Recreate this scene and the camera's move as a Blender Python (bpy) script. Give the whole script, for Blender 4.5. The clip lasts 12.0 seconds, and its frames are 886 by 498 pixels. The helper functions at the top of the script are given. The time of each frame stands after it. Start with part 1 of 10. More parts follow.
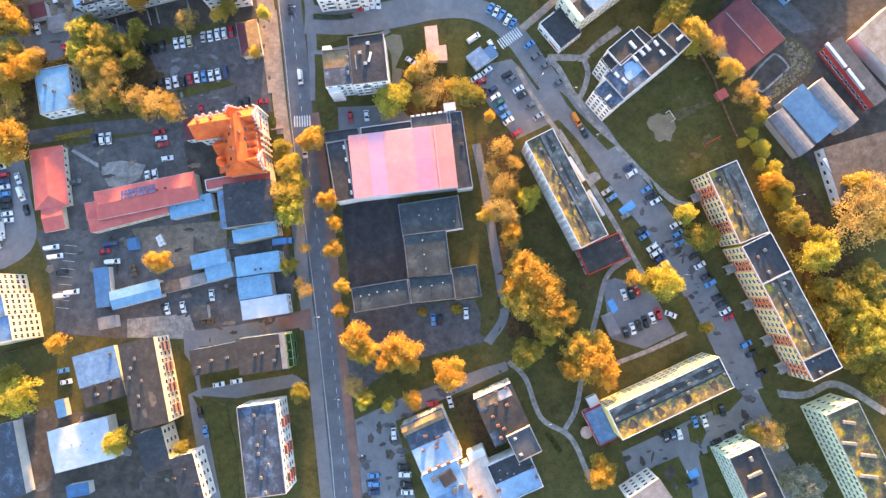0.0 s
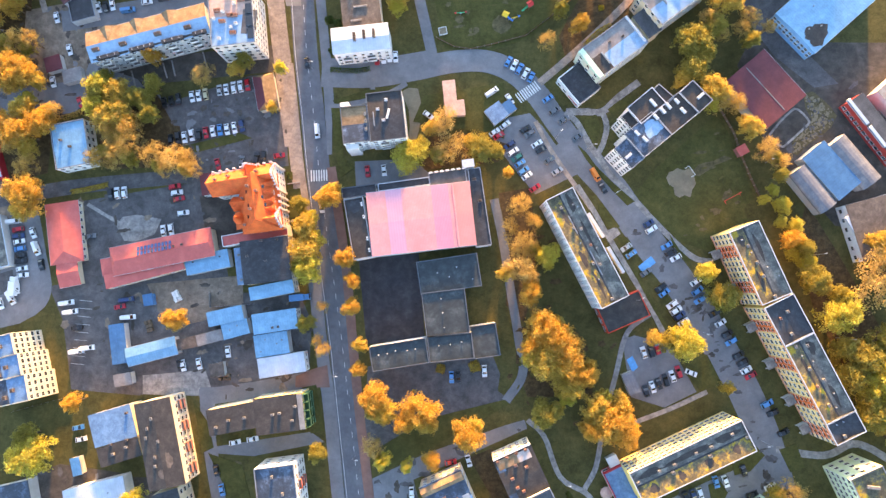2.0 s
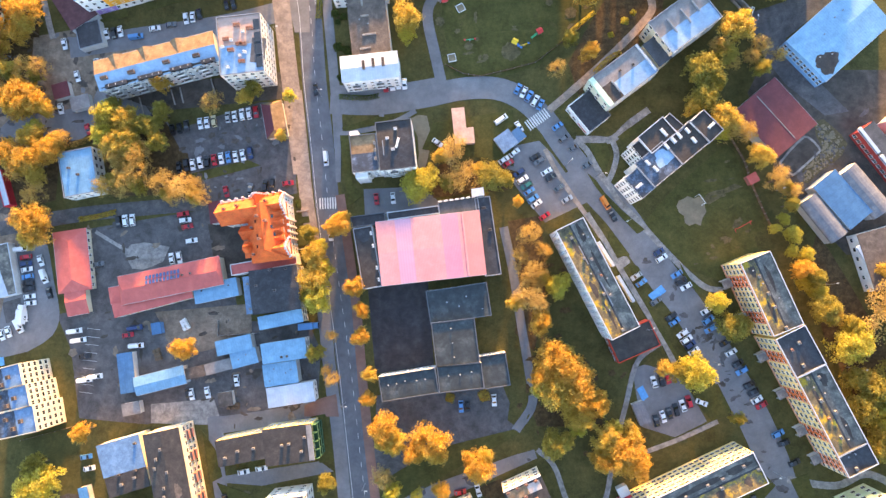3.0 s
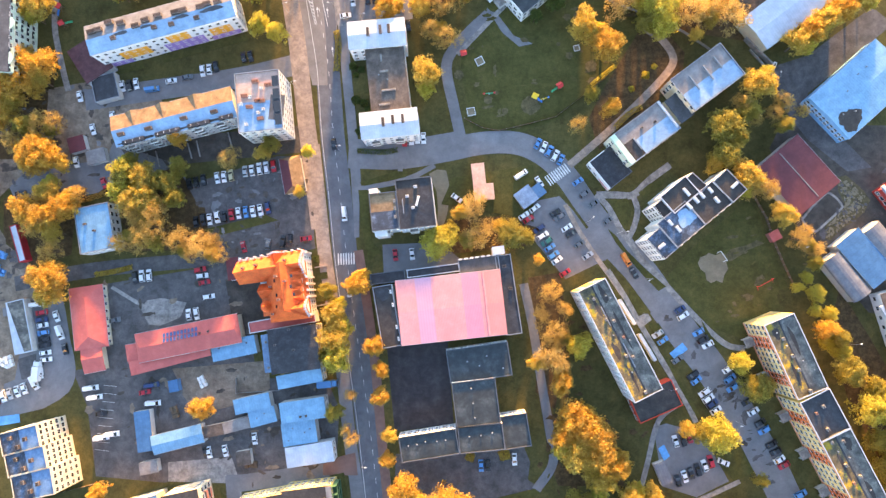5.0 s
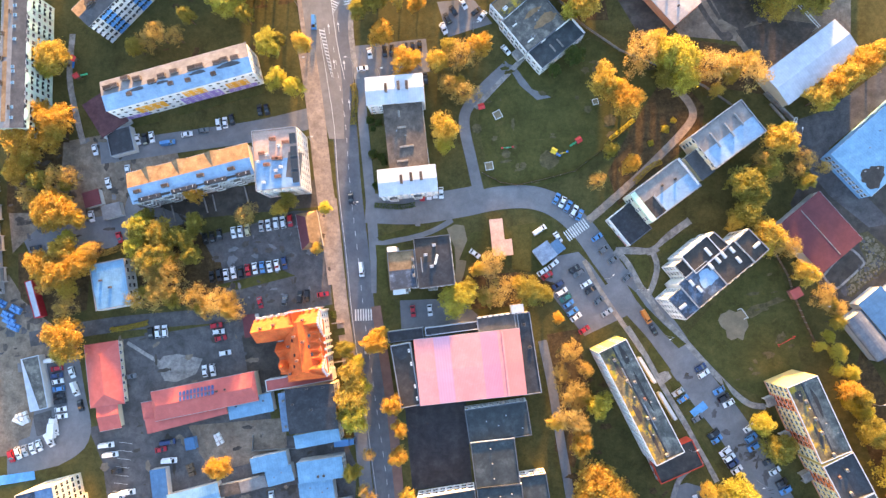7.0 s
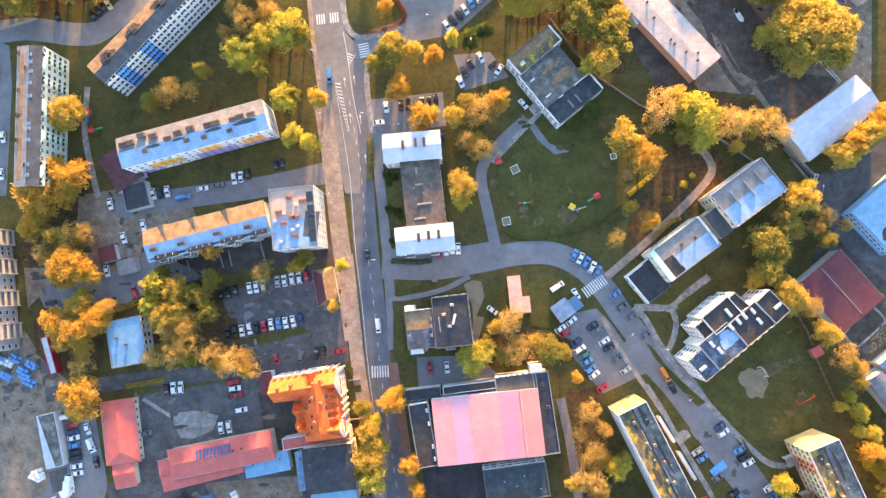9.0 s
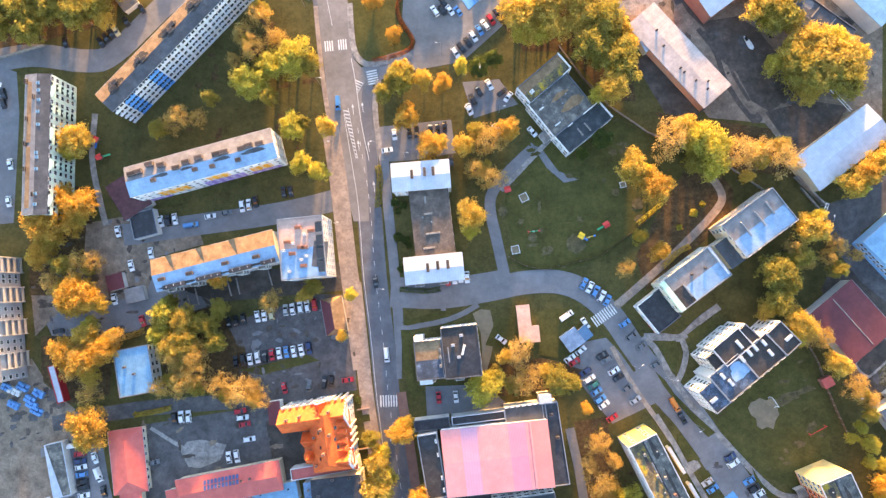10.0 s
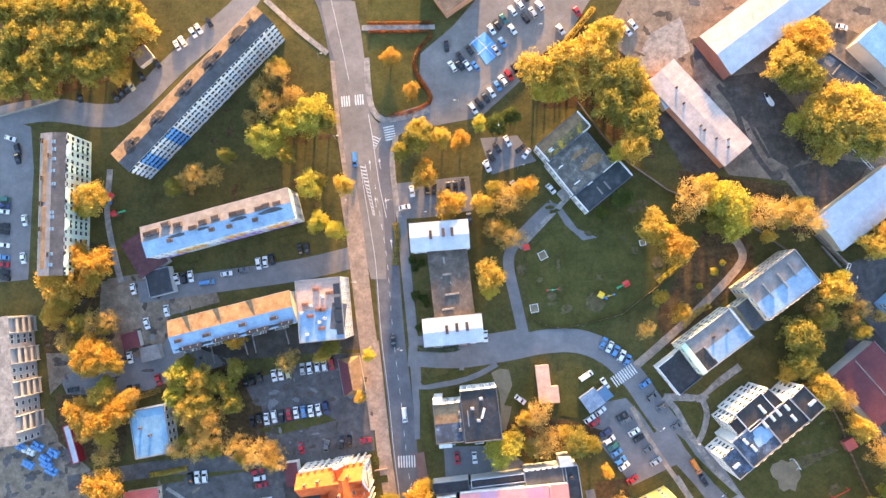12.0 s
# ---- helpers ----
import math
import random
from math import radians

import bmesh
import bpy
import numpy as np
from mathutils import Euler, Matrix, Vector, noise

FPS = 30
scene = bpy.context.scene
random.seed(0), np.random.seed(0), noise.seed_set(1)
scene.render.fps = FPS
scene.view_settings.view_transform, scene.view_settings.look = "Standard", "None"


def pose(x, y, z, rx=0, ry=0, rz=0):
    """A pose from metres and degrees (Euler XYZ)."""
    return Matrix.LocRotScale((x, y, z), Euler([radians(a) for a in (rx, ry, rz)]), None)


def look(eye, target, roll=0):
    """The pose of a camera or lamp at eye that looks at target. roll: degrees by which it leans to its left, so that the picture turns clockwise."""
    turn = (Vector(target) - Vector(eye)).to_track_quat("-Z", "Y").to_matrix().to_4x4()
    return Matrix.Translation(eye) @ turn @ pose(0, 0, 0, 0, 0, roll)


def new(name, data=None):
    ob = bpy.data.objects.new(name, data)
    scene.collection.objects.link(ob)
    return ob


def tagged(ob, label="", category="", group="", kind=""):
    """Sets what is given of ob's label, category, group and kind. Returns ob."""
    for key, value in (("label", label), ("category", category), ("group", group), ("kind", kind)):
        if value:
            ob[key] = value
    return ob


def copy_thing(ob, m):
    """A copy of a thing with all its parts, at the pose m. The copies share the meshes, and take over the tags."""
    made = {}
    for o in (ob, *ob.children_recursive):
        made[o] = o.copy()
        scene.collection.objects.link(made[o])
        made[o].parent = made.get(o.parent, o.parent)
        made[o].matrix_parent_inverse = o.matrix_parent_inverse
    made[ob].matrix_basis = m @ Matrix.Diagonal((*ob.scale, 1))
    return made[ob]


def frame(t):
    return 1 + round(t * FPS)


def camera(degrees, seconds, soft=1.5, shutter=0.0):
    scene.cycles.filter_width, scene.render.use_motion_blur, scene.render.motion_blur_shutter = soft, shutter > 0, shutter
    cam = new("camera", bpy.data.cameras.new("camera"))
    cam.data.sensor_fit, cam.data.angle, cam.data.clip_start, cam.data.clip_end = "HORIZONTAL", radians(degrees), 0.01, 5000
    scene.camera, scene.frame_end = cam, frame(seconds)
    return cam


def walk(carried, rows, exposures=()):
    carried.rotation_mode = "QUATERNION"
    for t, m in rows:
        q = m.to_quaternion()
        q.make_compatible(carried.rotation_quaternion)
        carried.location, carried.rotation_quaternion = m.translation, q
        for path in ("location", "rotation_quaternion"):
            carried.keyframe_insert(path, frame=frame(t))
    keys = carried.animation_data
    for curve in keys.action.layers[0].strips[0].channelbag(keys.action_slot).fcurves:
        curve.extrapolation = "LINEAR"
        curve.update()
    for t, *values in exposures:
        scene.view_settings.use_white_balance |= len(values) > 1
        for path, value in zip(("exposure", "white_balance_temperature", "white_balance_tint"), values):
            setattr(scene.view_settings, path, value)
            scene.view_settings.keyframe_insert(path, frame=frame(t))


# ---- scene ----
EXPOSURE, KELVIN, TINT = 3.0, 7120, 22
cam = camera(74.0, 12.0, soft=1.4)
# seconds, x, y, z, and the turns about x, y, z
ROWS = [
    (0, -0.271, 1.812, 214.484, 3.723, 1.577, 0.634),
    (0.5, -1.888, 6.749, 214.409, 3.779, 1.578, 0.671),
    (1, -3.417, 11.642, 214.403, 3.836, 1.629, 0.676),
    (1.5, -5.082, 16.572, 214.272, 3.872, 1.641, 0.662),
    (2, -6.675, 21.549, 214.327, 3.918, 1.673, 0.669),
    (2.5, -8.259, 26.627, 214.315, 3.862, 1.681, 0.668),
    (3, -10.176, 31.727, 214.371, 3.952, 1.677, 0.664),
    (5, -17.808, 52.719, 214.313, 3.832, 1.599, 0.682),
    (5.5, -19.526, 57.598, 214.406, 3.784, 1.570, 0.671),
    (6, -21.111, 62.593, 214.292, 3.902, 1.645, 0.674),
    (6.5, -22.665, 67.625, 214.334, 3.835, 1.640, 0.673),
    (7, -24.252, 72.842, 214.246, 3.885, 1.687, 0.684),
    (9, -29.947, 93.512, 214.503, 3.811, 1.891, 0.685),
    (9.5, -31.498, 98.543, 214.539, 3.758, 1.895, 0.705),
    (10, -32.982, 103.707, 214.469, 3.864, 1.961, 0.721),
    (10.5, -34.491, 108.749, 214.570, 3.857, 1.994, 0.711),
    (11, -36.258, 113.979, 214.427, 3.937, 1.983, 0.714),
    (11.5, -37.880, 119.192, 214.402, 3.888, 1.990, 0.707),
    (12, -39.705, 124.483, 214.414, 3.970, 1.997, 0.696),
]
walk(cam, [(t, pose(x, y, z, rx, ry, rz)) for t, x, y, z, rx, ry, rz in ROWS], [(0.0, EXPOSURE, KELVIN, TINT), (12.0, EXPOSURE, KELVIN, TINT)])

# ---- world, sun ----
SUN_ELEV, SUN_TURN = 7.0, 2.0          # degrees above the horizon; turned from +y towards +x
world = bpy.data.worlds.new("sky")
scene.world = world
world.use_nodes = True
wn = world.node_tree
sky = wn.nodes.new("ShaderNodeTexSky")
sky.sky_type = "NISHITA"
sky.sun_disc = False
sky.sun_elevation = radians(SUN_ELEV)
sky.sun_rotation = radians(SUN_TURN)
sky.air_density, sky.dust_density, sky.ozone_density = 1.0, 0.6, 2.0
bg = wn.nodes["Background"]
bg.inputs["Strength"].default_value = 0.15
wn.links.new(sky.outputs[0], bg.inputs["Color"])
sun_data = bpy.data.lights.new("sun", "SUN")
sun_data.energy, sun_data.angle, sun_data.color = 3.35, radians(3.0), (1.0, 0.58, 0.18)
sun = new("sun", sun_data)
ce = math.cos(radians(SUN_ELEV))
sun_way = Vector((math.sin(radians(SUN_TURN)) * ce, math.cos(radians(SUN_TURN)) * ce, math.sin(radians(SUN_ELEV))))
sun.matrix_world = look(sun_way * 300, (0, 0, 0))


# ---- materials ----
def mat(name, color, rough=0.8, metal=0.0, second=None, third=None, size=3.0, fine=0.25, contrast=0.25, bump=0.15, spec=0.4,
        island=0.0, wave=None, objvar=0.0, through_light=0.0, stain=None, reach=0.74):
    """A procedural surface: colour with stains at one size and grain at a finer one, in metres."""
    m = bpy.data.materials.new(name)
    m.use_nodes = True
    nt = m.node_tree
    nd, ln = nt.nodes, nt.links
    p = nd["Principled BSDF"]
    p.inputs["Roughness"].default_value = rough
    p.inputs["Metallic"].default_value = metal
    p.inputs["Specular IOR Level"].default_value = spec
    tc = nd.new("ShaderNodeTexCoord")
    big = nd.new("ShaderNodeTexNoise")
    big.inputs["Scale"].default_value = 1.0 / size
    big.inputs["Detail"].default_value = 7
    big.inputs["Roughness"].default_value = 0.72
    small = nd.new("ShaderNodeTexNoise")
    small.inputs["Scale"].default_value = 1.0 / fine
    small.inputs["Detail"].default_value = 3
    ln.new(tc.outputs["Object"], big.inputs["Vector"])
    ln.new(tc.outputs["Object"], small.inputs["Vector"])
    ramp = nd.new("ShaderNodeValToRGB")
    c0 = tuple(c * (1 - contrast) for c in color)
    c2 = second or tuple(min(1, c * (1 + contrast)) for c in color)
    ramp.color_ramp.elements[0].position, ramp.color_ramp.elements[0].color = 0.34, (*c0, 1)
    ramp.color_ramp.elements[1].position, ramp.color_ramp.elements[1].color = 0.66, (*c2, 1)
    mid = ramp.color_ramp.elements.new(0.5)
    mid.color = (*color, 1)
    if third:
        ramp.color_ramp.elements[2].position = min(0.66, reach - 0.06)
        e = ramp.color_ramp.elements.new(reach)
        e.color = (*third, 1)
    ln.new(big.outputs["Fac"], ramp.inputs["Fac"])
    out = ramp.outputs["Color"]
    hsv = nd.new("ShaderNodeHueSaturation")
    ln.new(out, hsv.inputs["Color"])
    fmap = nd.new("ShaderNodeMapRange")
    fmap.inputs["To Min"].default_value, fmap.inputs["To Max"].default_value = 1 - contrast * 0.7, 1 + contrast * 0.7
    ln.new(small.outputs["Fac"], fmap.inputs["Value"])
    val = fmap.outputs["Result"]
    if island or objvar:
        src = nd.new("ShaderNodeNewGeometry").outputs["Random Per Island"] if island else nd.new("ShaderNodeObjectInfo").outputs["Random"]
        amount = island or objvar
        imap = nd.new("ShaderNodeMapRange")
        imap.inputs["To Min"].default_value, imap.inputs["To Max"].default_value = 1 - amount, 1 + amount
        ln.new(src, imap.inputs["Value"])
        mul = nd.new("ShaderNodeMath")
        mul.operation = "MULTIPLY"
        ln.new(val, mul.inputs[0])
        ln.new(imap.outputs["Result"], mul.inputs[1])
        val = mul.outputs[0]
        if island:
            hue = nd.new("ShaderNodeMapRange")
            hue.inputs["To Min"].default_value, hue.inputs["To Max"].default_value = 0.488, 0.515
            ln.new(src, hue.inputs["Value"])
            ln.new(hue.outputs["Result"], hsv.inputs["Hue"])
    if stain:
        warp = nd.new("ShaderNodeTexNoise")
        warp.inputs["Scale"].default_value = 1.0 / stain[1]
        warp.inputs["Detail"].default_value = 9
        warp.inputs["Roughness"].default_value = 0.82
        warp.inputs["Distortion"].default_value = 0.3
        ln.new(tc.outputs["Object"], warp.inputs["Vector"])
        smap = nd.new("ShaderNodeMapRange")
        smap.inputs["From Min"].default_value, smap.inputs["From Max"].default_value = 0.41, 0.62
        smap.inputs["To Min"].default_value, smap.inputs["To Max"].default_value = 1 - stain[0], 1.08
        ln.new(warp.outputs["Fac"], smap.inputs["Value"])
        smul = nd.new("ShaderNodeMath")
        smul.operation = "MULTIPLY"
        ln.new(val, smul.inputs[0])
        ln.new(smap.outputs["Result"], smul.inputs[1])
        val = smul.outputs[0]
    ln.new(val, hsv.inputs["Value"])
    out = hsv.outputs["Color"]
    ln.new(out, p.inputs["Base Color"])
    height = small.outputs["Fac"]
    if wave:
        wv = nd.new("ShaderNodeTexWave")
        wv.wave_type, wv.bands_direction = "BANDS", wave[0]
        wv.inputs["Scale"].default_value = 0.314 / wave[1]
        wv.inputs["Distortion"].default_value = 0.15
        ln.new(tc.outputs["Object"], wv.inputs["Vector"])
        height = wv.outputs["Fac"]
        seam = nd.new("ShaderNodeMapRange")
        seam.inputs["To Min"].default_value, seam.inputs["To Max"].default_value = 0.97, 1.015
        ln.new(wv.outputs["Fac"], seam.inputs["Value"])
        mul2 = nd.new("ShaderNodeMath")
        mul2.operation = "MULTIPLY"
        ln.new(val, mul2.inputs[0])
        ln.new(seam.outputs["Result"], mul2.inputs[1])
        ln.new(mul2.outputs[0], hsv.inputs["Value"])
    if bump:
        b = nd.new("ShaderNodeBump")
        b.inputs["Strength"].default_value = bump
        b.inputs["Distance"].default_value = 0.05
        ln.new(height, b.inputs["Height"])
        ln.new(b.outputs["Normal"], p.inputs["Normal"])
    if through_light:
        tr = nd.new("ShaderNodeBsdfTranslucent")
        ln.new(out, tr.inputs["Color"])
        mix = nd.new("ShaderNodeMixShader")
        mix.inputs[0].default_value = through_light
        ln.new(p.outputs[0], mix.inputs[1])
        ln.new(tr.outputs[0], mix.inputs[2])
        ln.new(mix.outputs[0], nd["Material Output"].inputs["Surface"])
    return m


M = {
    "grass": mat("grass", (0.096, 0.086, 0.031), 0.95, second=(0.128, 0.108, 0.038), third=(0.19, 0.13, 0.055), size=9, fine=0.6, contrast=0.32, bump=0.5, spec=0.1, stain=(0.25, 1.6)),
    "lawn": mat("lawn", (0.084, 0.081, 0.026), 0.95, second=(0.113, 0.103, 0.033), third=(0.15, 0.12, 0.05), size=7, fine=0.5, contrast=0.25, bump=0.5, spec=0.1, stain=(0.22, 1.5)),
    "worn": mat("worn", (0.125, 0.105, 0.055), 0.95, second=(0.16, 0.13, 0.07), size=3, fine=0.4, contrast=0.28, bump=0.4, spec=0.1, stain=(0.3, 1.5)),
    "earth": mat("earth", (0.265, 0.205, 0.155), 0.95, second=(0.34, 0.27, 0.205), third=(0.17, 0.13, 0.10), size=6, fine=0.4, contrast=0.30, bump=0.4, spec=0.15, stain=(0.35, 2.4)),
    "sand": mat("sand", (0.225, 0.185, 0.125), 0.95, size=4, fine=0.3, contrast=0.22, bump=0.3, spec=0.15),
    "asphalt": mat("asphalt", (0.125, 0.13, 0.145), 0.8, second=(0.16, 0.165, 0.175), size=7, fine=0.3, contrast=0.16, bump=0.1, spec=0.35, stain=(0.15, 5.0)),
    "asphalt_old": mat("asphalt_old", (0.185, 0.186, 0.194), 0.85, second=(0.225, 0.224, 0.230), size=16, fine=0.35, contrast=0.16, bump=0.15, spec=0.3, stain=(0.15, 4.5)),
    "asphalt_pale": mat("asphalt_pale", (0.205, 0.19, 0.178), 0.85, second=(0.25, 0.23, 0.215), size=12, fine=0.35, contrast=0.16, bump=0.12, spec=0.35, stain=(0.16, 4.0)),
    "asphalt_mid": mat("asphalt_mid", (0.120, 0.113, 0.112), 0.85, second=(0.160, 0.150, 0.147), third=(0.215, 0.20, 0.19), size=8, fine=0.35, contrast=0.28, bump=0.15, spec=0.3, stain=(0.36, 3.0)),
    "asphalt_dark": mat("asphalt_dark", (0.088, 0.074, 0.062), 0.9, second=(0.118, 0.10, 0.085), size=8, fine=0.3, contrast=0.22, bump=0.1, spec=0.25, stain=(0.3, 4.0)),
    "paving": mat("paving", (0.335, 0.26, 0.21), 0.88, second=(0.41, 0.315, 0.245), third=(0.46, 0.36, 0.29), size=5, fine=0.25, contrast=0.22, bump=0.2, spec=0.25, stain=(0.28, 2.2), reach=0.64),
    "paving_red": mat("paving_red", (0.22, 0.125, 0.10), 0.88, size=5, fine=0.25, contrast=0.2, bump=0.2, spec=0.25),
    "concrete": mat("concrete", (0.305, 0.285, 0.265), 0.88, second=(0.38, 0.345, 0.31), size=4, fine=0.25, contrast=0.25, bump=0.15, stain=(0.34, 2.0)),
    "paint_white": mat("paint_white", (0.62, 0.62, 0.60), 0.7, size=1.5, fine=0.12, contrast=0.2, bump=0.05),
    "paint_blue": mat("paint_blue", (0.10, 0.34, 0.64), 0.7, size=2, fine=0.2, contrast=0.2, bump=0.05),
    "bitumen": mat("bitumen", (0.070, 0.074, 0.082), 0.6, second=(0.11, 0.115, 0.125), third=(0.20, 0.22, 0.25), size=5, fine=0.5, contrast=0.35, bump=0.12, spec=0.5, stain=(0.25, 3.0)),
    "bitumen_moss": mat("bitumen_moss", (0.155, 0.135, 0.085), 0.8, second=(0.30, 0.225, 0.07), third=(0.50, 0.34, 0.035), size=3.4, fine=0.4, contrast=0.45, bump=0.2, spec=0.25, stain=(0.4, 2.2), reach=0.60),
    "bitumen_worn": mat("bitumen_worn", (0.125, 0.125, 0.115), 0.75, second=(0.19, 0.185, 0.165), third=(0.27, 0.26, 0.22), size=3.6, fine=0.4, contrast=0.4, bump=0.15, spec=0.35, stain=(0.35, 2.4), reach=0.62),
    "bitumen_brown": mat("bitumen_brown", (0.13, 0.105, 0.09), 0.8, second=(0.19, 0.15, 0.12), size=4, fine=0.4, contrast=0.35, bump=0.15, spec=0.35, stain=(0.35, 2.5)),
    "bitumen_grey": mat("bitumen_grey", (0.25, 0.235, 0.23), 0.6, 0.1, second=(0.31, 0.295, 0.285), size=5, fine=0.4, contrast=0.18, bump=0.12, spec=0.4, stain=(0.25, 3.5)),
    "slate_green": mat("slate_green", (0.042, 0.055, 0.062), 0.8, second=(0.060, 0.075, 0.080), third=(0.085, 0.10, 0.105), size=6, fine=0.35, contrast=0.22, bump=0.12, spec=0.35, stain=(0.22, 3.0), reach=0.64),
    "metal_blue": mat("metal_blue", (0.175, 0.375, 0.545), 0.45, 0.2, second=(0.23, 0.445, 0.61), size=6, fine=0.4, contrast=0.09, bump=0.2, wave=("X", 0.9), stain=(0.16, 2.5)),
    "metal_bright_blue": mat("metal_bright_blue", (0.055, 0.16, 0.31), 0.7, 0.0, second=(0.065, 0.18, 0.34), size=5, fine=0.4, contrast=0.1, bump=0.2, spec=0.25, wave=("X", 0.9), stain=(0.14, 2.5)),
    "metal_white": mat("metal_white", (0.48, 0.545, 0.62), 0.45, 0.2, second=(0.54, 0.60, 0.66), size=6, fine=0.4, contrast=0.08, bump=0.2, wave=("X", 0.9), stain=(0.08, 3.0)),
    "metal_grey": mat("metal_grey", (0.42, 0.42, 0.43), 0.42, 0.35, second=(0.52, 0.50, 0.48), size=3, fine=0.4, contrast=0.25, bump=0.3, wave=("X", 0.4), stain=(0.2, 2.0)),
    "metal_rusty": mat("metal_rusty", (0.30, 0.25, 0.21), 0.6, 0.25, second=(0.36, 0.33, 0.30), third=(0.24, 0.14, 0.09), size=3, fine=0.4, contrast=0.3, bump=0.3, wave=("X", 0.4)),
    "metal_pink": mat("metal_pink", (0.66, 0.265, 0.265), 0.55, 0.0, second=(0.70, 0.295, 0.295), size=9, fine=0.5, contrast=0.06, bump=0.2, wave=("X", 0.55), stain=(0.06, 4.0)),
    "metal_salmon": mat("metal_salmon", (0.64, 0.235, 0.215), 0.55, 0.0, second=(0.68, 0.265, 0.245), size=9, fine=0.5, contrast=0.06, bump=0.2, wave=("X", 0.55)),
    "metal_shadow_mauve": mat("metal_shadow_mauve", (0.61, 0.23, 0.30), 0.55, 0.0, second=(0.64, 0.255, 0.33), size=9, fine=0.5, contrast=0.06, bump=0.2, wave=("X", 0.55)),
    "roof_red": mat("roof_red", (0.55, 0.118, 0.10), 0.6, second=(0.61, 0.15, 0.125), size=4, fine=0.35, contrast=0.15, bump=0.35, wave=("Y", 0.35)),
    "roof_maroon": mat("roof_maroon", (0.135, 0.036, 0.043), 0.8, second=(0.16, 0.043, 0.05), size=5, fine=0.4, contrast=0.14, bump=0.3, wave=("X", 0.4), stain=(0.12, 3.0)),
    "roof_orange": mat("roof_orange", (0.70, 0.115, 0.022), 0.65, second=(0.76, 0.155, 0.03), size=3, fine=0.3, contrast=0.2, bump=0.45, wave=("Y", 0.35), stain=(0.2, 2.0)),
    "roof_pale": mat("roof_pale", (0.50, 0.42, 0.38), 0.55, 0.05, second=(0.57, 0.48, 0.43), size=6, fine=0.4, contrast=0.14, bump=0.15, wave=("X", 1.2), stain=(0.15, 3.0)),
    "mud": mat("mud", (0.085, 0.066, 0.052), 0.6, second=(0.13, 0.10, 0.08), third=(0.22, 0.18, 0.145), size=4, fine=0.4, contrast=0.3, bump=0.4, spec=0.4, stain=(0.3, 2.0)),
    "litter": mat("litter", (0.105, 0.070, 0.036), 0.95, second=(0.155, 0.10, 0.045), third=(0.30, 0.18, 0.055), size=3, fine=0.4, contrast=0.35, bump=0.5, spec=0.1, stain=(0.4, 1.2)),
    "bitumen_black": mat("bitumen_black", (0.030, 0.032, 0.038), 0.5, second=(0.048, 0.05, 0.058), third=(0.10, 0.11, 0.13), size=4, fine=0.5, contrast=0.35, bump=0.12, spec=0.5, stain=(0.25, 2.0)),
    "asphalt_black": mat("asphalt_black", (0.048, 0.046, 0.05), 0.9, second=(0.065, 0.062, 0.065), size=6, fine=0.3, contrast=0.2, bump=0.1, spec=0.25, stain=(0.25, 3.0)),
    "felt_maroon": mat("felt_maroon", (0.105, 0.045, 0.05), 0.75, second=(0.13, 0.055, 0.06), size=4, fine=0.4, contrast=0.2, bump=0.15, spec=0.3, stain=(0.2, 2.0)),
    "felt_blue": mat("felt_blue", (0.145, 0.265, 0.43), 0.6, 0.1, second=(0.20, 0.34, 0.52), size=4, fine=0.4, contrast=0.2, bump=0.12, spec=0.4, stain=(0.3, 2.5)),
    "bitumen_umber": mat("bitumen_umber", (0.048, 0.042, 0.039), 0.7, second=(0.070, 0.060, 0.054), third=(0.125, 0.105, 0.088), size=3.5, fine=0.4, contrast=0.35, bump=0.15, spec=0.4, stain=(0.3, 2.0)),
    "solar_blue": mat("solar_blue", (0.03, 0.07, 0.20), 0.2, size=2, fine=0.2, contrast=0.15, bump=0.0, spec=0.7),
    # Frost tones: the skylit shade on pale frost is mixed into their blue.
    "frost_shade_blue": mat("frost_shade_blue", (0.25, 0.405, 0.57), 0.7, second=(0.32, 0.48, 0.65), size=6.0, fine=0.5, contrast=0.14, bump=0.1, spec=0.4, stain=(0.22, 3.5)),
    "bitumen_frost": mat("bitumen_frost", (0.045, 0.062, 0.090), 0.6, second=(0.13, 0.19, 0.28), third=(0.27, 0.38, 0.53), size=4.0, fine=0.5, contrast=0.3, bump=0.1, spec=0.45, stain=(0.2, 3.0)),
    "roof_tan": mat("roof_tan", (0.28, 0.18, 0.10), 0.8, second=(0.36, 0.24, 0.14), size=3.0, fine=0.4, contrast=0.25, bump=0.15, spec=0.3, stain=(0.3, 2.5)),
    "roof_salmon": mat("roof_salmon", (0.58, 0.38, 0.30), 0.7, second=(0.64, 0.44, 0.35), size=3.0, fine=0.4, contrast=0.15, bump=0.15, spec=0.3, stain=(0.15, 2.5)),
    "metal_shadow_lilac": mat("metal_shadow_lilac", (0.53, 0.28, 0.37), 0.55, 0.0, second=(0.56, 0.30, 0.40), size=9, fine=0.5, contrast=0.06, bump=0.2, wave=("X", 0.9)),
    "metal_dull": mat("metal_dull", (0.19, 0.19, 0.205), 0.5, 0.3, second=(0.27, 0.25, 0.24), third=(0.24, 0.16, 0.12), size=3, fine=0.4, contrast=0.25, bump=0.3, wave=("X", 0.9)),
    "coping": mat("coping", (0.24, 0.26, 0.29), 0.6, 0.2, size=2.0, fine=0.2, contrast=0.15, bump=0.05),
    "coping_dark": mat("coping_dark", (0.105, 0.12, 0.14), 0.6, 0.2, size=2.0, fine=0.2, contrast=0.15, bump=0.05),
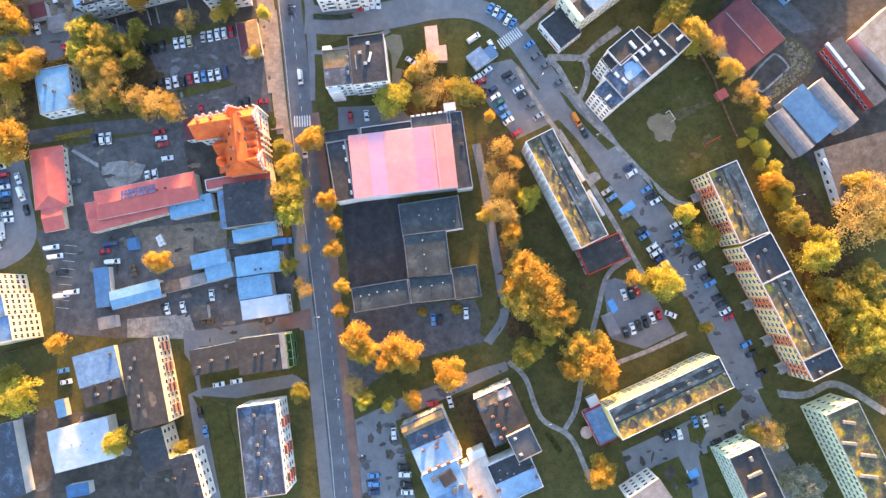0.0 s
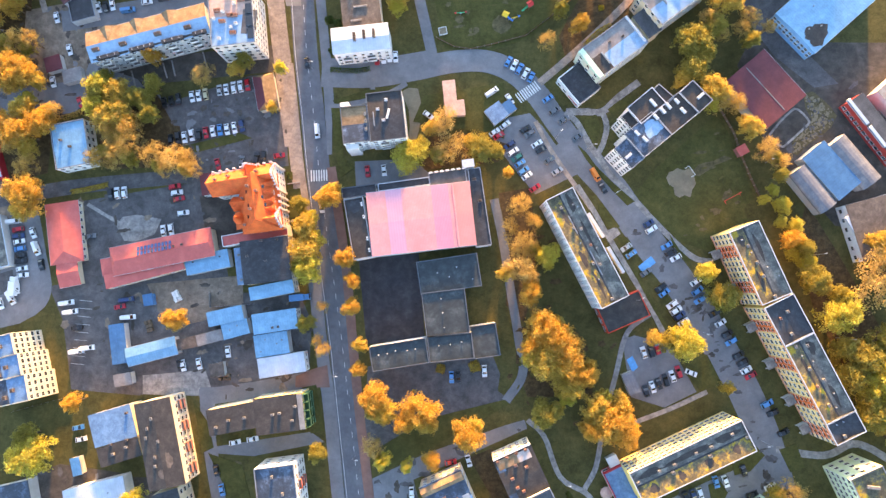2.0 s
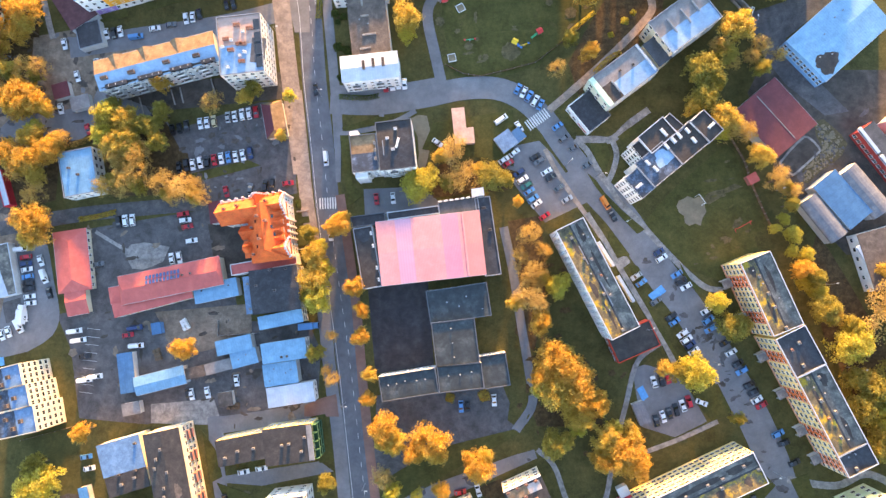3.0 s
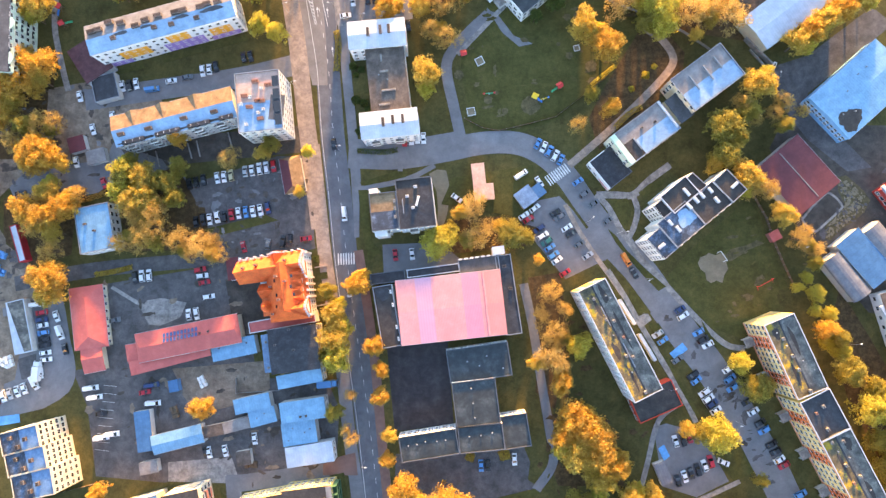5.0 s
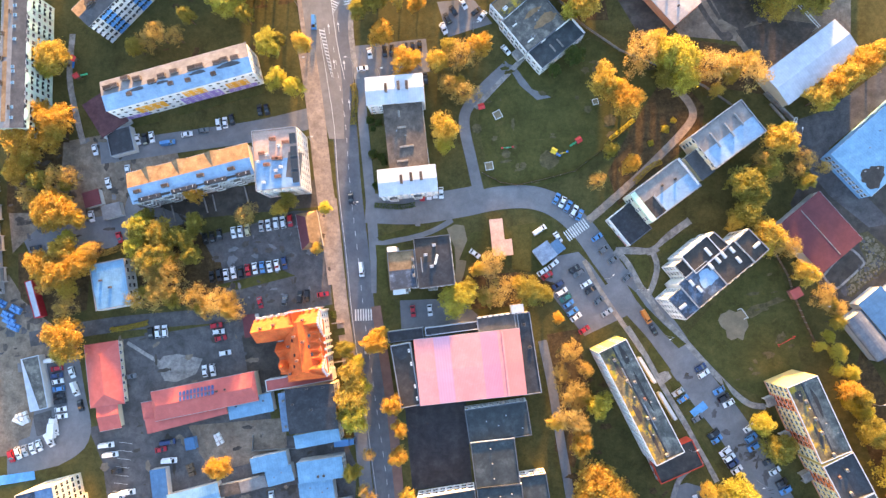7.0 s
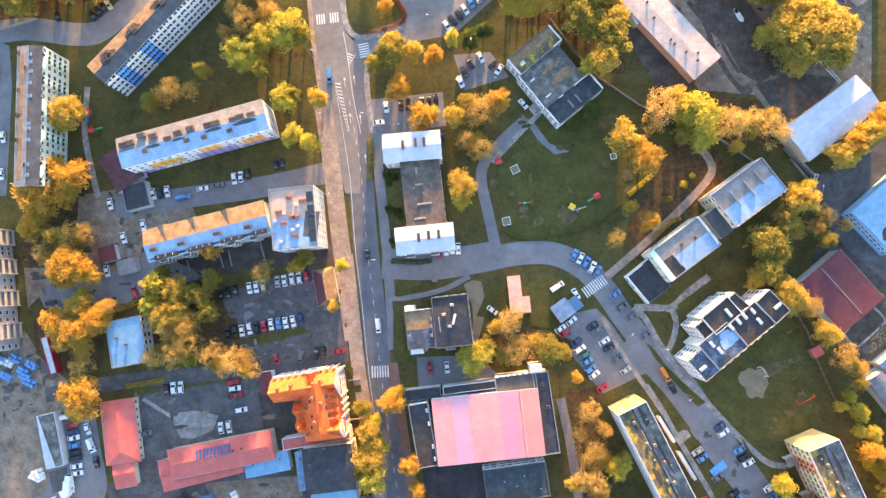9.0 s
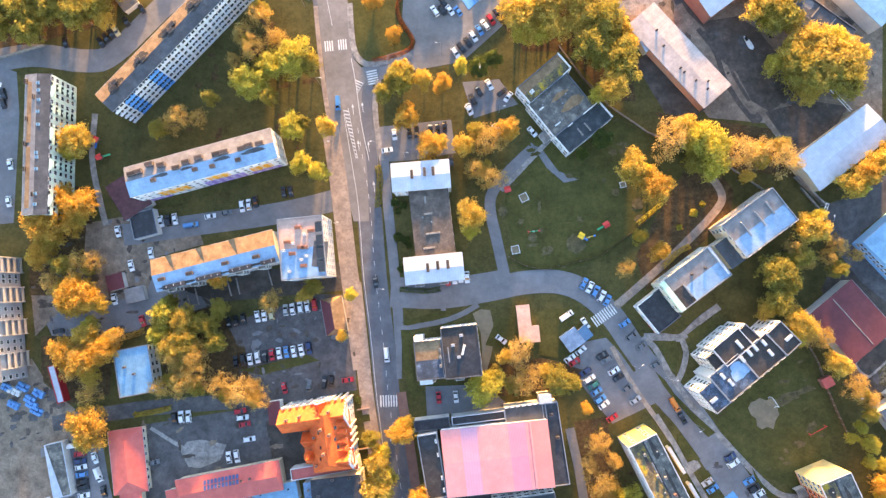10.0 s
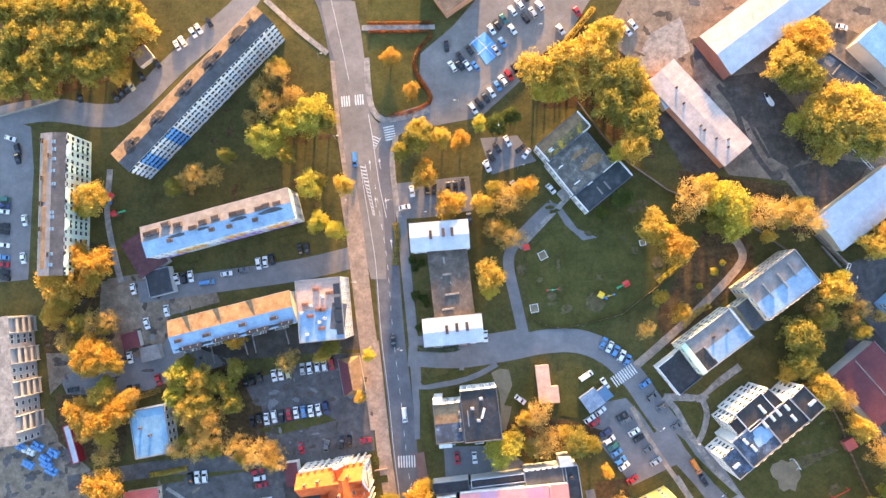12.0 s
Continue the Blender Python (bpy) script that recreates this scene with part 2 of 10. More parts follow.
    "coping_pale": mat("coping_pale", (0.46, 0.50, 0.56), 0.6, 0.1, size=2.0, fine=0.2, contrast=0.12, bump=0.05),
    "glass": mat("glass", (0.03, 0.035, 0.04), 0.06, size=5, fine=1.0, contrast=0.2, bump=0.0, spec=0.8),
    "car_glass": mat("car_glass", (0.015, 0.018, 0.022), 0.05, size=2, fine=0.5, contrast=0.1, bump=0.0, spec=0.8),
    "rubber": mat("rubber", (0.02, 0.02, 0.02), 0.9, size=0.5, fine=0.05, contrast=0.2),
    "steel": mat("steel", (0.45, 0.46, 0.48), 0.4, 0.8, size=0.6, fine=0.1, contrast=0.2, bump=0.05),
    "bark": mat("bark", (0.16, 0.115, 0.08), 0.95, second=(0.22, 0.165, 0.12), size=0.6, fine=0.1, contrast=0.3, bump=0.6, spec=0.1),
    "brick": mat("brick", (0.30, 0.13, 0.085), 0.85, size=1.5, fine=0.12, contrast=0.3, bump=0.3),
    "chimney": mat("chimney", (0.085, 0.065, 0.058), 0.85, second=(0.13, 0.09, 0.075), size=0.7, fine=0.12, contrast=0.3, bump=0.3, objvar=0.35),
    "wood": mat("wood", (0.14, 0.095, 0.06), 0.85, size=1.2, fine=0.1, contrast=0.3, bump=0.3),
    "lamp_head": mat("lamp_head", (0.70, 0.70, 0.68), 0.4, size=0.5, fine=0.1, contrast=0.08),
    "toy_red": mat("toy_red", (0.60, 0.04, 0.04), 0.5, size=0.8, fine=0.1, contrast=0.15),
    "toy_yellow": mat("toy_yellow", (0.75, 0.50, 0.03), 0.5, size=0.8, fine=0.1, contrast=0.15),
    "toy_blue": mat("toy_blue", (0.03, 0.22, 0.62), 0.5, size=0.8, fine=0.1, contrast=0.15),
    "toy_green": mat("toy_green", (0.03, 0.40, 0.18), 0.5, size=0.8, fine=0.1, contrast=0.15),
    "tarp": mat("tarp", (0.10, 0.30, 0.60), 0.55, size=1.0, fine=0.2, contrast=0.25, bump=0.5),
    "mint_sheet": mat("mint_sheet", (0.50, 0.66, 0.52), 0.6, size=2.0, fine=0.3, contrast=0.12, bump=0.1, stain=(0.12, 2.0)),
}
PAINTS = {"w": (0.74, 0.76, 0.78), "s": (0.42, 0.43, 0.44), "k": (0.018, 0.019, 0.022), "b": (0.07, 0.25, 0.52), "d": (0.025, 0.05, 0.13), "r": (0.48, 0.02, 0.03),
          "g": (0.13, 0.14, 0.15), "y": (0.52, 0.46, 0.28), "o": (0.62, 0.20, 0.03), "t": (0.03, 0.16, 0.14)}
PAINT_WORDS = {"w": "white", "s": "silver", "k": "black", "b": "light blue", "d": "dark blue", "r": "red", "g": "dark grey", "y": "beige", "o": "orange", "t": "dark green"}
for key, rgb in PAINTS.items():
    M["car_" + key] = mat("car_paint_" + PAINT_WORDS[key].replace(" ", "_"), rgb, 0.28, 0.0, size=2, fine=0.3, contrast=0.05, bump=0.0, spec=0.6)
LEAVES = {"orange": ((0.60, 0.37, 0.08), (0.67, 0.46, 0.11)), "gold": ((0.57, 0.415, 0.10), (0.65, 0.51, 0.13)), "yellow": ((0.53, 0.47, 0.095), (0.63, 0.57, 0.13)),
          "olive": ((0.35, 0.30, 0.075), (0.45, 0.385, 0.09)), "rust": ((0.50, 0.345, 0.115), (0.58, 0.415, 0.135)), "green": ((0.10, 0.14, 0.04), (0.20, 0.23, 0.06)),
          "pale": ((0.56, 0.40, 0.15), (0.62, 0.47, 0.18)), "red": ((0.30, 0.105, 0.05), (0.38, 0.16, 0.06)), "silver": ((0.34, 0.36, 0.30), (0.44, 0.46, 0.40))}
for key, (c0, c1) in LEAVES.items():
    M["leaf_" + key] = mat("leaf_" + key, c0, 0.7, second=c1, size=2.2, fine=0.6, contrast=0.22, bump=0.0, spec=0.15, island=0.16, through_light=0.56)
PLASTER = {}


def plaster(rgb):
    """Painted render of that colour, weathered."""
    if rgb not in PLASTER:
        PLASTER[rgb] = mat("plaster", rgb, 0.85, size=3.5, fine=0.3, contrast=0.12, bump=0.08, spec=0.25)
    return PLASTER[rgb]


WHITE, CREAM, YELLOW, SALMON, MINT, GREYW = (0.70, 0.70, 0.69), (0.62, 0.54, 0.40), (0.74, 0.58, 0.22), (0.62, 0.30, 0.18), (0.46, 0.64, 0.50), (0.48, 0.48, 0.47)


# ---- building blocks for meshes ----
class Soup:
    """Faces gathered for one mesh, with a material slot for each face."""

    def __init__(self):
        self.v, self.f, self.m = [], [], []

    def face(self, pts, slot=0):
        n = len(self.v)
        self.v.extend(tuple(p) for p in pts)
        self.f.append(tuple(range(n, n + len(pts))))
        self.m.append(slot)

    def box(self, x0, x1, y0, y1, z0, z1, slot=0, bottom=True, chamfer=0.0):
        c = chamfer
        lo = [(x0, y0, z0), (x1, y0, z0), (x1, y1, z0), (x0, y1, z0)]
        hi = [(x0, y0, z1 - c), (x1, y0, z1 - c), (x1, y1, z1 - c), (x0, y1, z1 - c)]
        for i in range(4):
            j = (i + 1) % 4
            self.face((lo[i], lo[j], hi[j], hi[i]), slot)
        if c:
            top = [(x0 + c, y0 + c, z1), (x1 - c, y0 + c, z1), (x1 - c, y1 - c, z1), (x0 + c, y1 - c, z1)]
            for i in range(4):
                j = (i + 1) % 4
                self.face((hi[i], hi[j], top[j], top[i]), slot)
            hi = top
        self.face(hi, slot)
        if bottom:
            self.face(lo[::-1], slot)

    def tube(self, a, b, r0, r1, n=6, slot=0, cap=True):
        a, b = Vector(a), Vector(b)
        w = (b - a).normalized()
        u = w.orthogonal().normalized()
        s = w.cross(u)
        ring = [[p + r * (math.cos(k * math.tau / n) * u + math.sin(k * math.tau / n) * s) for k in range(n)] for p, r in ((a, r0), (b, r1))]
        for k in range(n):
            j = (k + 1) % n
            self.face((ring[0][k], ring[0][j], ring[1][j], ring[1][k]), slot)
        if cap:
            self.face(ring[1], slot)
            self.face(ring[0][::-1], slot)

    def mesh(self, name, *mats):
        me = bpy.data.meshes.new(name)
        me.from_pydata(self.v, [], self.f)
        for m in mats:
            me.materials.append(m)
        me.polygons.foreach_set("material_index", self.m)
        me.update()
        return me


def thing(name, x, y, z, yaw, label, category, group=""):
    e = new(name)
    e.matrix_world = pose(x, y, z, 0, 0, yaw)
    return tagged(e, label, category, group)


def part(name, mesh, parent, m=None, label=""):
    ob = new(name, mesh)
    ob.parent = parent
    if m is not None:
        ob.matrix_basis = m
    return tagged(ob, label) if label else ob


# ---- ground, roads ----
LAYER = [0]
SURFACES = []


def inside(x, y, pts):
    hit = False
    for (x0, y0), (x1, y1) in zip(pts, pts[1:] + pts[:1]):
        if (y0 > y) != (y1 > y) and x < (x1 - x0) * (y - y0) / (y1 - y0) + x0:
            hit = not hit
    return hit


def ground_z(x, y):
    """The height of the uppermost paved surface at a place."""
    return max([z for z, pts in SURFACES if inside(x, y, pts)], default=0.0)



def smooth_line(pts, steps=6):
    """A Catmull-Rom line through the points."""
    pts = [Vector((*p, 0)) for p in pts]
    if len(pts) < 3:
        return pts
    ends = [2 * pts[0] - pts[1], *pts, 2 * pts[-1] - pts[-2]]
    out = []
    for i in range(1, len(ends) - 2):
        a, b, c, d = ends[i - 1 : i + 3]
        for k in range(steps):
            t = k / steps
            out.append(0.5 * (2 * b + (c - a) * t + (2 * a - 5 * b + 4 * c - d) * t * t + (3 * b - a - 3 * c + d) * t**3))
    return out + [pts[-1]]


def sides_of(line):
    out = []
    for i, p in enumerate(line):
        w = (line[min(i + 1, len(line) - 1)] - line[max(i - 1, 0)]).normalized()
        out.append(Vector((-w.y, w.x, 0)))
    return out


def ribbon(name, pts, width, material, z=0.02, label="", category="", width_end=None, offset=0.0):
    """A road or path of that width along a line, as a slab whose edges are real steps."""
    LAYER[0] += 1
    z += 0.0007 * LAYER[0]
    line = smooth_line(pts)
    n = sides_of(line)
    s = Soup()
    w1 = width if width_end is None else width_end
    L, R = [], []
    for i, p in enumerate(line):
        k = i / max(1, len(line) - 1)
        w = (width * (1 - k) + w1 * k) / 2
        L.append(p + n[i] * (w + offset))
        R.append(p - n[i] * (w - offset))
    up, dn = Vector((0, 0, z)), Vector((0, 0, -0.1))
    SURFACES.append((z, [(p.x, p.y) for p in L] + [(p.x, p.y) for p in R[::-1]]))
    for i in range(len(line) - 1):
        s.face((R[i] + up, R[i + 1] + up, L[i + 1] + up, L[i] + up))
        s.face((L[i] + up, L[i + 1] + up, L[i + 1] + dn, L[i] + dn))
        s.face((R[i + 1] + up, R[i] + up, R[i] + dn, R[i + 1] + dn))
    ob = new(name, s.mesh(name, M[material]))
    return tagged(ob, label, category or "road", kind="structure")


def slab(name, pts, material, z=0.01, label="", category=""):
    """A paved or planted patch with that outline."""
    LAYER[0] += 1
    z += 0.0007 * LAYER[0]
    SURFACES.append((z, list(pts)))
    s = Soup()
    s.face([(x, y, z) for x, y in pts])
    for i, (x, y) in enumerate(pts):
        a, b = pts[(i + 1) % len(pts)]
        s.face(((x, y, -0.1), (a, b, -0.1), (a, b, z), (x, y, z)))
    ob = new(name, s.mesh(name, M[material]))
    return tagged(ob, label, category or "pavement", kind="structure")


def dashes(parent, pts, offset, length, gap, width=0.14, z=0.155):
    """Painted lane marks along a road."""
    line = smooth_line(pts)
    n = sides_of(line)
    line = [p + q * offset for p, q in zip(line, n)]
    s = Soup()
    s.box(-length / 2, length / 2, -width / 2, width / 2, 0, 0.006, bottom=False)
    me = s.mesh("lane_mark", M["paint_white"])
    left = gap
    for a, b in zip(line, line[1:]):
        d = (b - a).length
        t = left
        while t < d:
            p = a.lerp(b, t / d)
            w = (b - a).normalized()
            part("lane_mark", me, parent, pose(p.x, p.y, z, 0, 0, math.degrees(math.atan2(w.y, w.x))))
            t += length + gap
        left = t - d


def arrow(parent, x, y, heading):
    """A painted lane arrow."""
    s = Soup()
    s.face(((-2.0, -0.09, 0), (0.6, -0.09, 0), (0.6, 0.09, 0), (-2.0, 0.09, 0)))
    s.face(((0.6, -0.45, 0), (2.0, 0, 0), (0.6, 0.45, 0)))
    part("lane_arrow", s.mesh("lane_arrow", M["paint_white"]), parent, pose(x, y, 0.165, 0, 0, heading))


def hatching(parent, a, b, c, d, count):
    """A painted island of slanting stripes between the lines a-c and b-d."""
    s = Soup()
    a, b, c, d = (Vector((*p, 0.17)) for p in (a, b, c, d))
    for p, q, r in ((a, c, 1), (b, d, -1)):
        n = (q - p).normalized().cross(Vector((0, 0, -r))) * 0.16
        s.face((p, q, q + n, p + n))
    for k in range(count):
        t0, t1 = (k + 0.1) / count, (k + 0.5) / count
        u0, u1 = min(1, t0 + 0.6 / count), min(1, t1 + 0.6 / count)
        s.face((a.lerp(c, t0), b.lerp(d, u0), b.lerp(d, u1), a.lerp(c, t1)))
    part("hatched_island", s.mesh("hatched_island", M["paint_white"]), parent)


def zebra(x, y, yaw, count, length, pitch=1.0):
    e = thing("zebra_crossing", x, y, 0.15, yaw, "white painted zebra crossing on grey asphalt", "crossing")
    tagged(e, kind="structure")
    s = Soup()
    s.box(-0.25, 0.25, -length / 2, length / 2, 0, 0.008, bottom=False)
    me = s.mesh("stripe", M["paint_white"])
    for i in range(count):
        part("stripe", me, e, pose((i - (count - 1) / 2) * pitch, 0, 0))


def bay_lines(x, y, yaw, count, length, pitch):
    e = thing("parking_lines", x, y, 0.13, yaw, "white painted parking bay lines on asphalt", "marking")
    tagged(e, kind="structure")
    s = Soup()
    s.box(-0.06, 0.06, -length / 2, length / 2, 0, 0.006, bottom=False)
    me = s.mesh("bay_line", M["paint_white"])
    for i in range(count):
        part("bay_line", me, e, pose((i - (count - 1) / 2) * pitch, 0, 0))


# ---- houses ----
WINDOWS = {}


def window_mesh(w, h, kind="window"):
    key = (round(w, 2), round(h, 2), kind)
    if key not in WINDOWS:
        s = Soup()
        d, t = 0.07, 0.09
        if kind == "balcony":
            s.box(-w / 2, w / 2, -1.15, 0, -0.15, 0, 1)
            s.box(-w / 2, w / 2, -1.15, -1.09, 0, 1.0, 2)
            s.box(-w / 2, -w / 2 + 0.06, -1.09, 0, 0, 1.0, 2)
            s.box(w / 2 - 0.06, w / 2, -1.09, 0, 0, 1.0, 2)
            WINDOWS[key] = s
            return s
        s.box(-w / 2, w / 2, -d, 0, h - t, h, 0)
        s.box(-w / 2 - 0.05, w / 2 + 0.05, -d - 0.06, 0, -0.05, t * 0.6, 0)
        s.box(-w / 2, -w / 2 + t, -d, 0, t * 0.6, h - t, 0)
        s.box(w / 2 - t, w / 2, -d, 0, t * 0.6, h - t, 0)
        if w > 1.0:
            s.box(-t / 3, t / 3, -d * 0.8, 0, t * 0.6, h - t, 0)
        s.face(((-w / 2 + t, -0.02, t * 0.6), (w / 2 - t, -0.02, t * 0.6), (w / 2 - t, -0.02, h - t), (-w / 2 + t, -0.02, h - t)), 1)
        WINDOWS[key] = s.mesh("window", plaster(WHITE), M["glass"])
    return WINDOWS[key]


BALCONY = {}


def balcony_mesh(w, rgb):
    key = (round(w, 1), rgb)
    if key not in BALCONY:
        BALCONY[key] = window_mesh(w, 1.0, "balcony").mesh("balcony", M["glass"], M["concrete"], plaster(rgb))
    return BALCONY[key]




def on_side(side, L, D, u, z):
    """The pose of a thing on a wall, u along it and z up."""
    if side == "S":
        return pose(u, -D / 2, z)
    if side == "N":
        return pose(-u, D / 2, z, 0, 0, 180)
    if side == "E":
        return pose(L / 2, u, z, 0, 0, 90)
    return pose(-L / 2, -u, z, 0, 0, -90)


def walls(e, L, D, h, material, parapet=0.35, thick=0.22, rim=None):
    """Four outer walls with a parapet, and its metal coping."""
    s = Soup()
    x, y = L / 2, D / 2
    o = [(-x, -y), (x, -y), (x, y), (-x, y)]
    i = [(-x + thick, -y + thick), (x - thick, -y + thick), (x - thick, y - thick), (-x + thick, y - thick)]
    for k in range(4):
        j = (k + 1) % 4
        s.face(((*o[k], -0.3), (*o[j], -0.3), (*o[j], h), (*o[k], h)))
        s.face(((*o[k], h), (*o[j], h), (*i[j], h), (*i[k], h)))
        s.face(((*i[k], h), (*i[j], h), (*i[j], h - parapet - 1.0), (*i[k], h - parapet - 1.0)), 1)
    part("wall", s.mesh("wall", material, M["bitumen"]), e)
    if rim:
        s = Soup()
        t = thick + 0.03
        s.box(-x - 0.05, x + 0.05, -y - 0.05, -y + t, h + 0.004, h + 0.09)
        s.box(-x - 0.05, x + 0.05, y - t, y + 0.05, h + 0.004, h + 0.09)
        s.box(-x - 0.05, -x + t, -y + t, y - t, h + 0.004, h + 0.09)
        s.box(x - t, x + 0.05, -y + t, y - t, h + 0.004, h + 0.09)
        part("coping", s.mesh("coping", rim), e)


def flat_roof(e, L, D, h, material, dip=0.0, parapet=0.35, thick=0.22, along="x", other_half=None):
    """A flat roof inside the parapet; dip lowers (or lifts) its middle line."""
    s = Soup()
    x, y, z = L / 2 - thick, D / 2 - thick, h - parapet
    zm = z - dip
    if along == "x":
        # Slot 1 gives the -y half its own colour: frost, moss, painted shade.
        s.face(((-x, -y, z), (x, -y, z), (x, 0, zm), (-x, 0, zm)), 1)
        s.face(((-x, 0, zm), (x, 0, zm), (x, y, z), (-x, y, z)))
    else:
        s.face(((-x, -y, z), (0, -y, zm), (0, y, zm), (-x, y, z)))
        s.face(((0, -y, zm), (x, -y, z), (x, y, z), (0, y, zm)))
    part("roof", s.mesh("roof", material, other_half or material), e)


def valley(e, length, z, w=0.55, y=0.0):
    """The dark tarred valley gutter along the middle of a roof."""
    s = Soup()
    s.box(-length / 2, length / 2, y - w / 2, y + w / 2, z - 0.1, z + 0.05)
    part("valley_gutter", s.mesh("valley_gutter", M["bitumen_black"]), e)


def felt_roof(e, L, D, h, material, dip=0.0, over=0.12, other_half=None):
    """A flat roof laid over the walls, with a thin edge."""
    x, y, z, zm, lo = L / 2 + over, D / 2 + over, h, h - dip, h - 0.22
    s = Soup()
    # The -y half takes a separate tone, frost with shade coloured in.
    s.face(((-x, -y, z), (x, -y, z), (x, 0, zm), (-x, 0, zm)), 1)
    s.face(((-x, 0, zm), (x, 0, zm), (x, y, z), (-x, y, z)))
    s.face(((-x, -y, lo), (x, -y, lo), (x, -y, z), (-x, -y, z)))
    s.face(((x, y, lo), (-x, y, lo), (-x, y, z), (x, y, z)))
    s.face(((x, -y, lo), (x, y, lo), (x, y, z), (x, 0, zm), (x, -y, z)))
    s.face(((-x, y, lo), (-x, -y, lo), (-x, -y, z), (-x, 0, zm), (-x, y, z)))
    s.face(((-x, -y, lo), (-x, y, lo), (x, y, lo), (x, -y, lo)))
    part("roof", s.mesh("roof", material, other_half or material), e)


def gable_roof(e, L, D, h, rise, material, wallmat, over=0.4, hip=0.0, thick=0.18, other_half=None):
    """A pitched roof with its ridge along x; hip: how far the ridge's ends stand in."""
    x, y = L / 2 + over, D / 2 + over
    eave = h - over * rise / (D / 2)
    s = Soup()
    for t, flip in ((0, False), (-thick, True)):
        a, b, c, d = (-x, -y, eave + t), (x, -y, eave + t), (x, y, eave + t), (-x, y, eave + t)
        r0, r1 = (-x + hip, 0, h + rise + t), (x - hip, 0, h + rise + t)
        # Slot 1 is the -y slope, its colour holding shade as well as frost.
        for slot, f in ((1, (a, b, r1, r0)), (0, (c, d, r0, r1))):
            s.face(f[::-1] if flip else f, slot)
        if hip:
            for f in ((b, c, r1), (d, a, r0)):
                s.face(f[::-1] if flip else f)
    ring = [(-x, -y), (x, -y), (x, y), (-x, y)]
    if hip:
        for k in range(4):
            j = (k + 1) % 4
            s.face(((*ring[k], eave - thick), (*ring[j], eave - thick), (*ring[j], eave), (*ring[k], eave)))
    else:
        for yy in (-y, y):
            s.face(((-x, yy, eave - thick), (x, yy, eave - thick), (x, yy, eave), (-x, yy, eave)))
        for xx in (-x, x):
            for yy in (-y, y):
                s.face(((xx, yy, eave - thick), (xx, 0, h + rise - thick), (xx, 0, h + rise), (xx, yy, eave)))
    part("roof", s.mesh("roof", material, other_half or material), e)
    w = Soup()
    X, Y = L / 2, D / 2
    o = [(-X, -Y), (X, -Y), (X, Y), (-X, Y)]
    for k in range(4):
        j = (k + 1) % 4
        w.face(((*o[k], -0.3), (*o[j], -0.3), (*o[j], h - 0.05), (*o[k], h - 0.05)))
    if not hip:
        w.face(((X, -Y, h - 0.05), (X, Y, h - 0.05), (X, 0, h + rise - thick)))
        w.face(((-X, Y, h - 0.05), (-X, -Y, h - 0.05), (-X, 0, h + rise - thick)))
    part("wall", w.mesh("wall", wallmat), e)
    g = Soup()
    for yy in (-y - 0.07, y + 0.07):
        g.tube((-x, yy, eave - 0.08), (x, yy, eave - 0.08), 0.07, 0.07, 6)
    part("gutter", g.mesh("gutter", M["steel"]), e)


def rows_of_windows(e, L, D, h, sides, storeys, base=1.2, w=1.5, wh=1.5, storey=2.8, rgb=None):
    """sides: a letter with the number of columns, and b for a balcony at every third one."""
    me = window_mesh(w, wh)
    for item in sides.split():
        side, balc = item[0], item.endswith("b")
        n = int(item[1:].rstrip("b"))
        width = L if side in "SN" else D
        for c in range(n):
            u = (c + 0.5) / n * width - width / 2
            for k in range(storeys):
                part("window", me, e, on_side(side, L, D, u, base + k * storey + 0.9))
                if balc and k and c % 3 == 1:
                    part("balcony", balcony_mesh(min(3.0, width / n * 1.3), rgb or WHITE), e, on_side(side, L, D, u, base + k * storey))


STACKS = {}


def stack_mesh(w, d, h, material):
    key = (w, d, h, material)
    if key not in STACKS:
        s = Soup()
        s.box(-w / 2, w / 2, -d / 2, d / 2, -1.0, h, 0, chamfer=0.03)
        s.box(-w / 2 - 0.06, w / 2 + 0.06, -d / 2 - 0.06, d / 2 + 0.06, h - 0.16, h - 0.06, 1)
        n = max(1, int(w / 0.5))
        for i in range(n):
            u = (i + 0.5) / n * w - w / 2
            s.box(u - 0.12, u + 0.12, -0.12, 0.12, h, h + 0.12, 2)
        STACKS[key] = s.mesh("chimney", M[material], M["concrete"], M["rubber"])
    return STACKS[key]


def vent_mesh():
    if "vent" not in STACKS:
        s = Soup()
        s.tube((0, 0, -0.6), (0, 0, 0.55), 0.16, 0.16, 8)
        s.tube((0, 0, 0.55), (0, 0, 0.75), 0.30, 0.06, 8)
        STACKS["vent"] = s.mesh("vent", M["coping"])
    return STACKS["vent"]


def stacks(e, z, spots, w=1.6, d=0.6, h=1.1, material="chimney", yaw=0):
    """Chimneys on a roof, at (x, y) from the middle."""
    me = stack_mesh(w, d, h, material)
    for x, y in spots:
        part("chimney", me, e, pose(x, y, z, 0, 0, yaw))


def vents(e, z, spots):
    for x, y in spots:
        part("vent", vent_mesh(), e, pose(x, y, z))


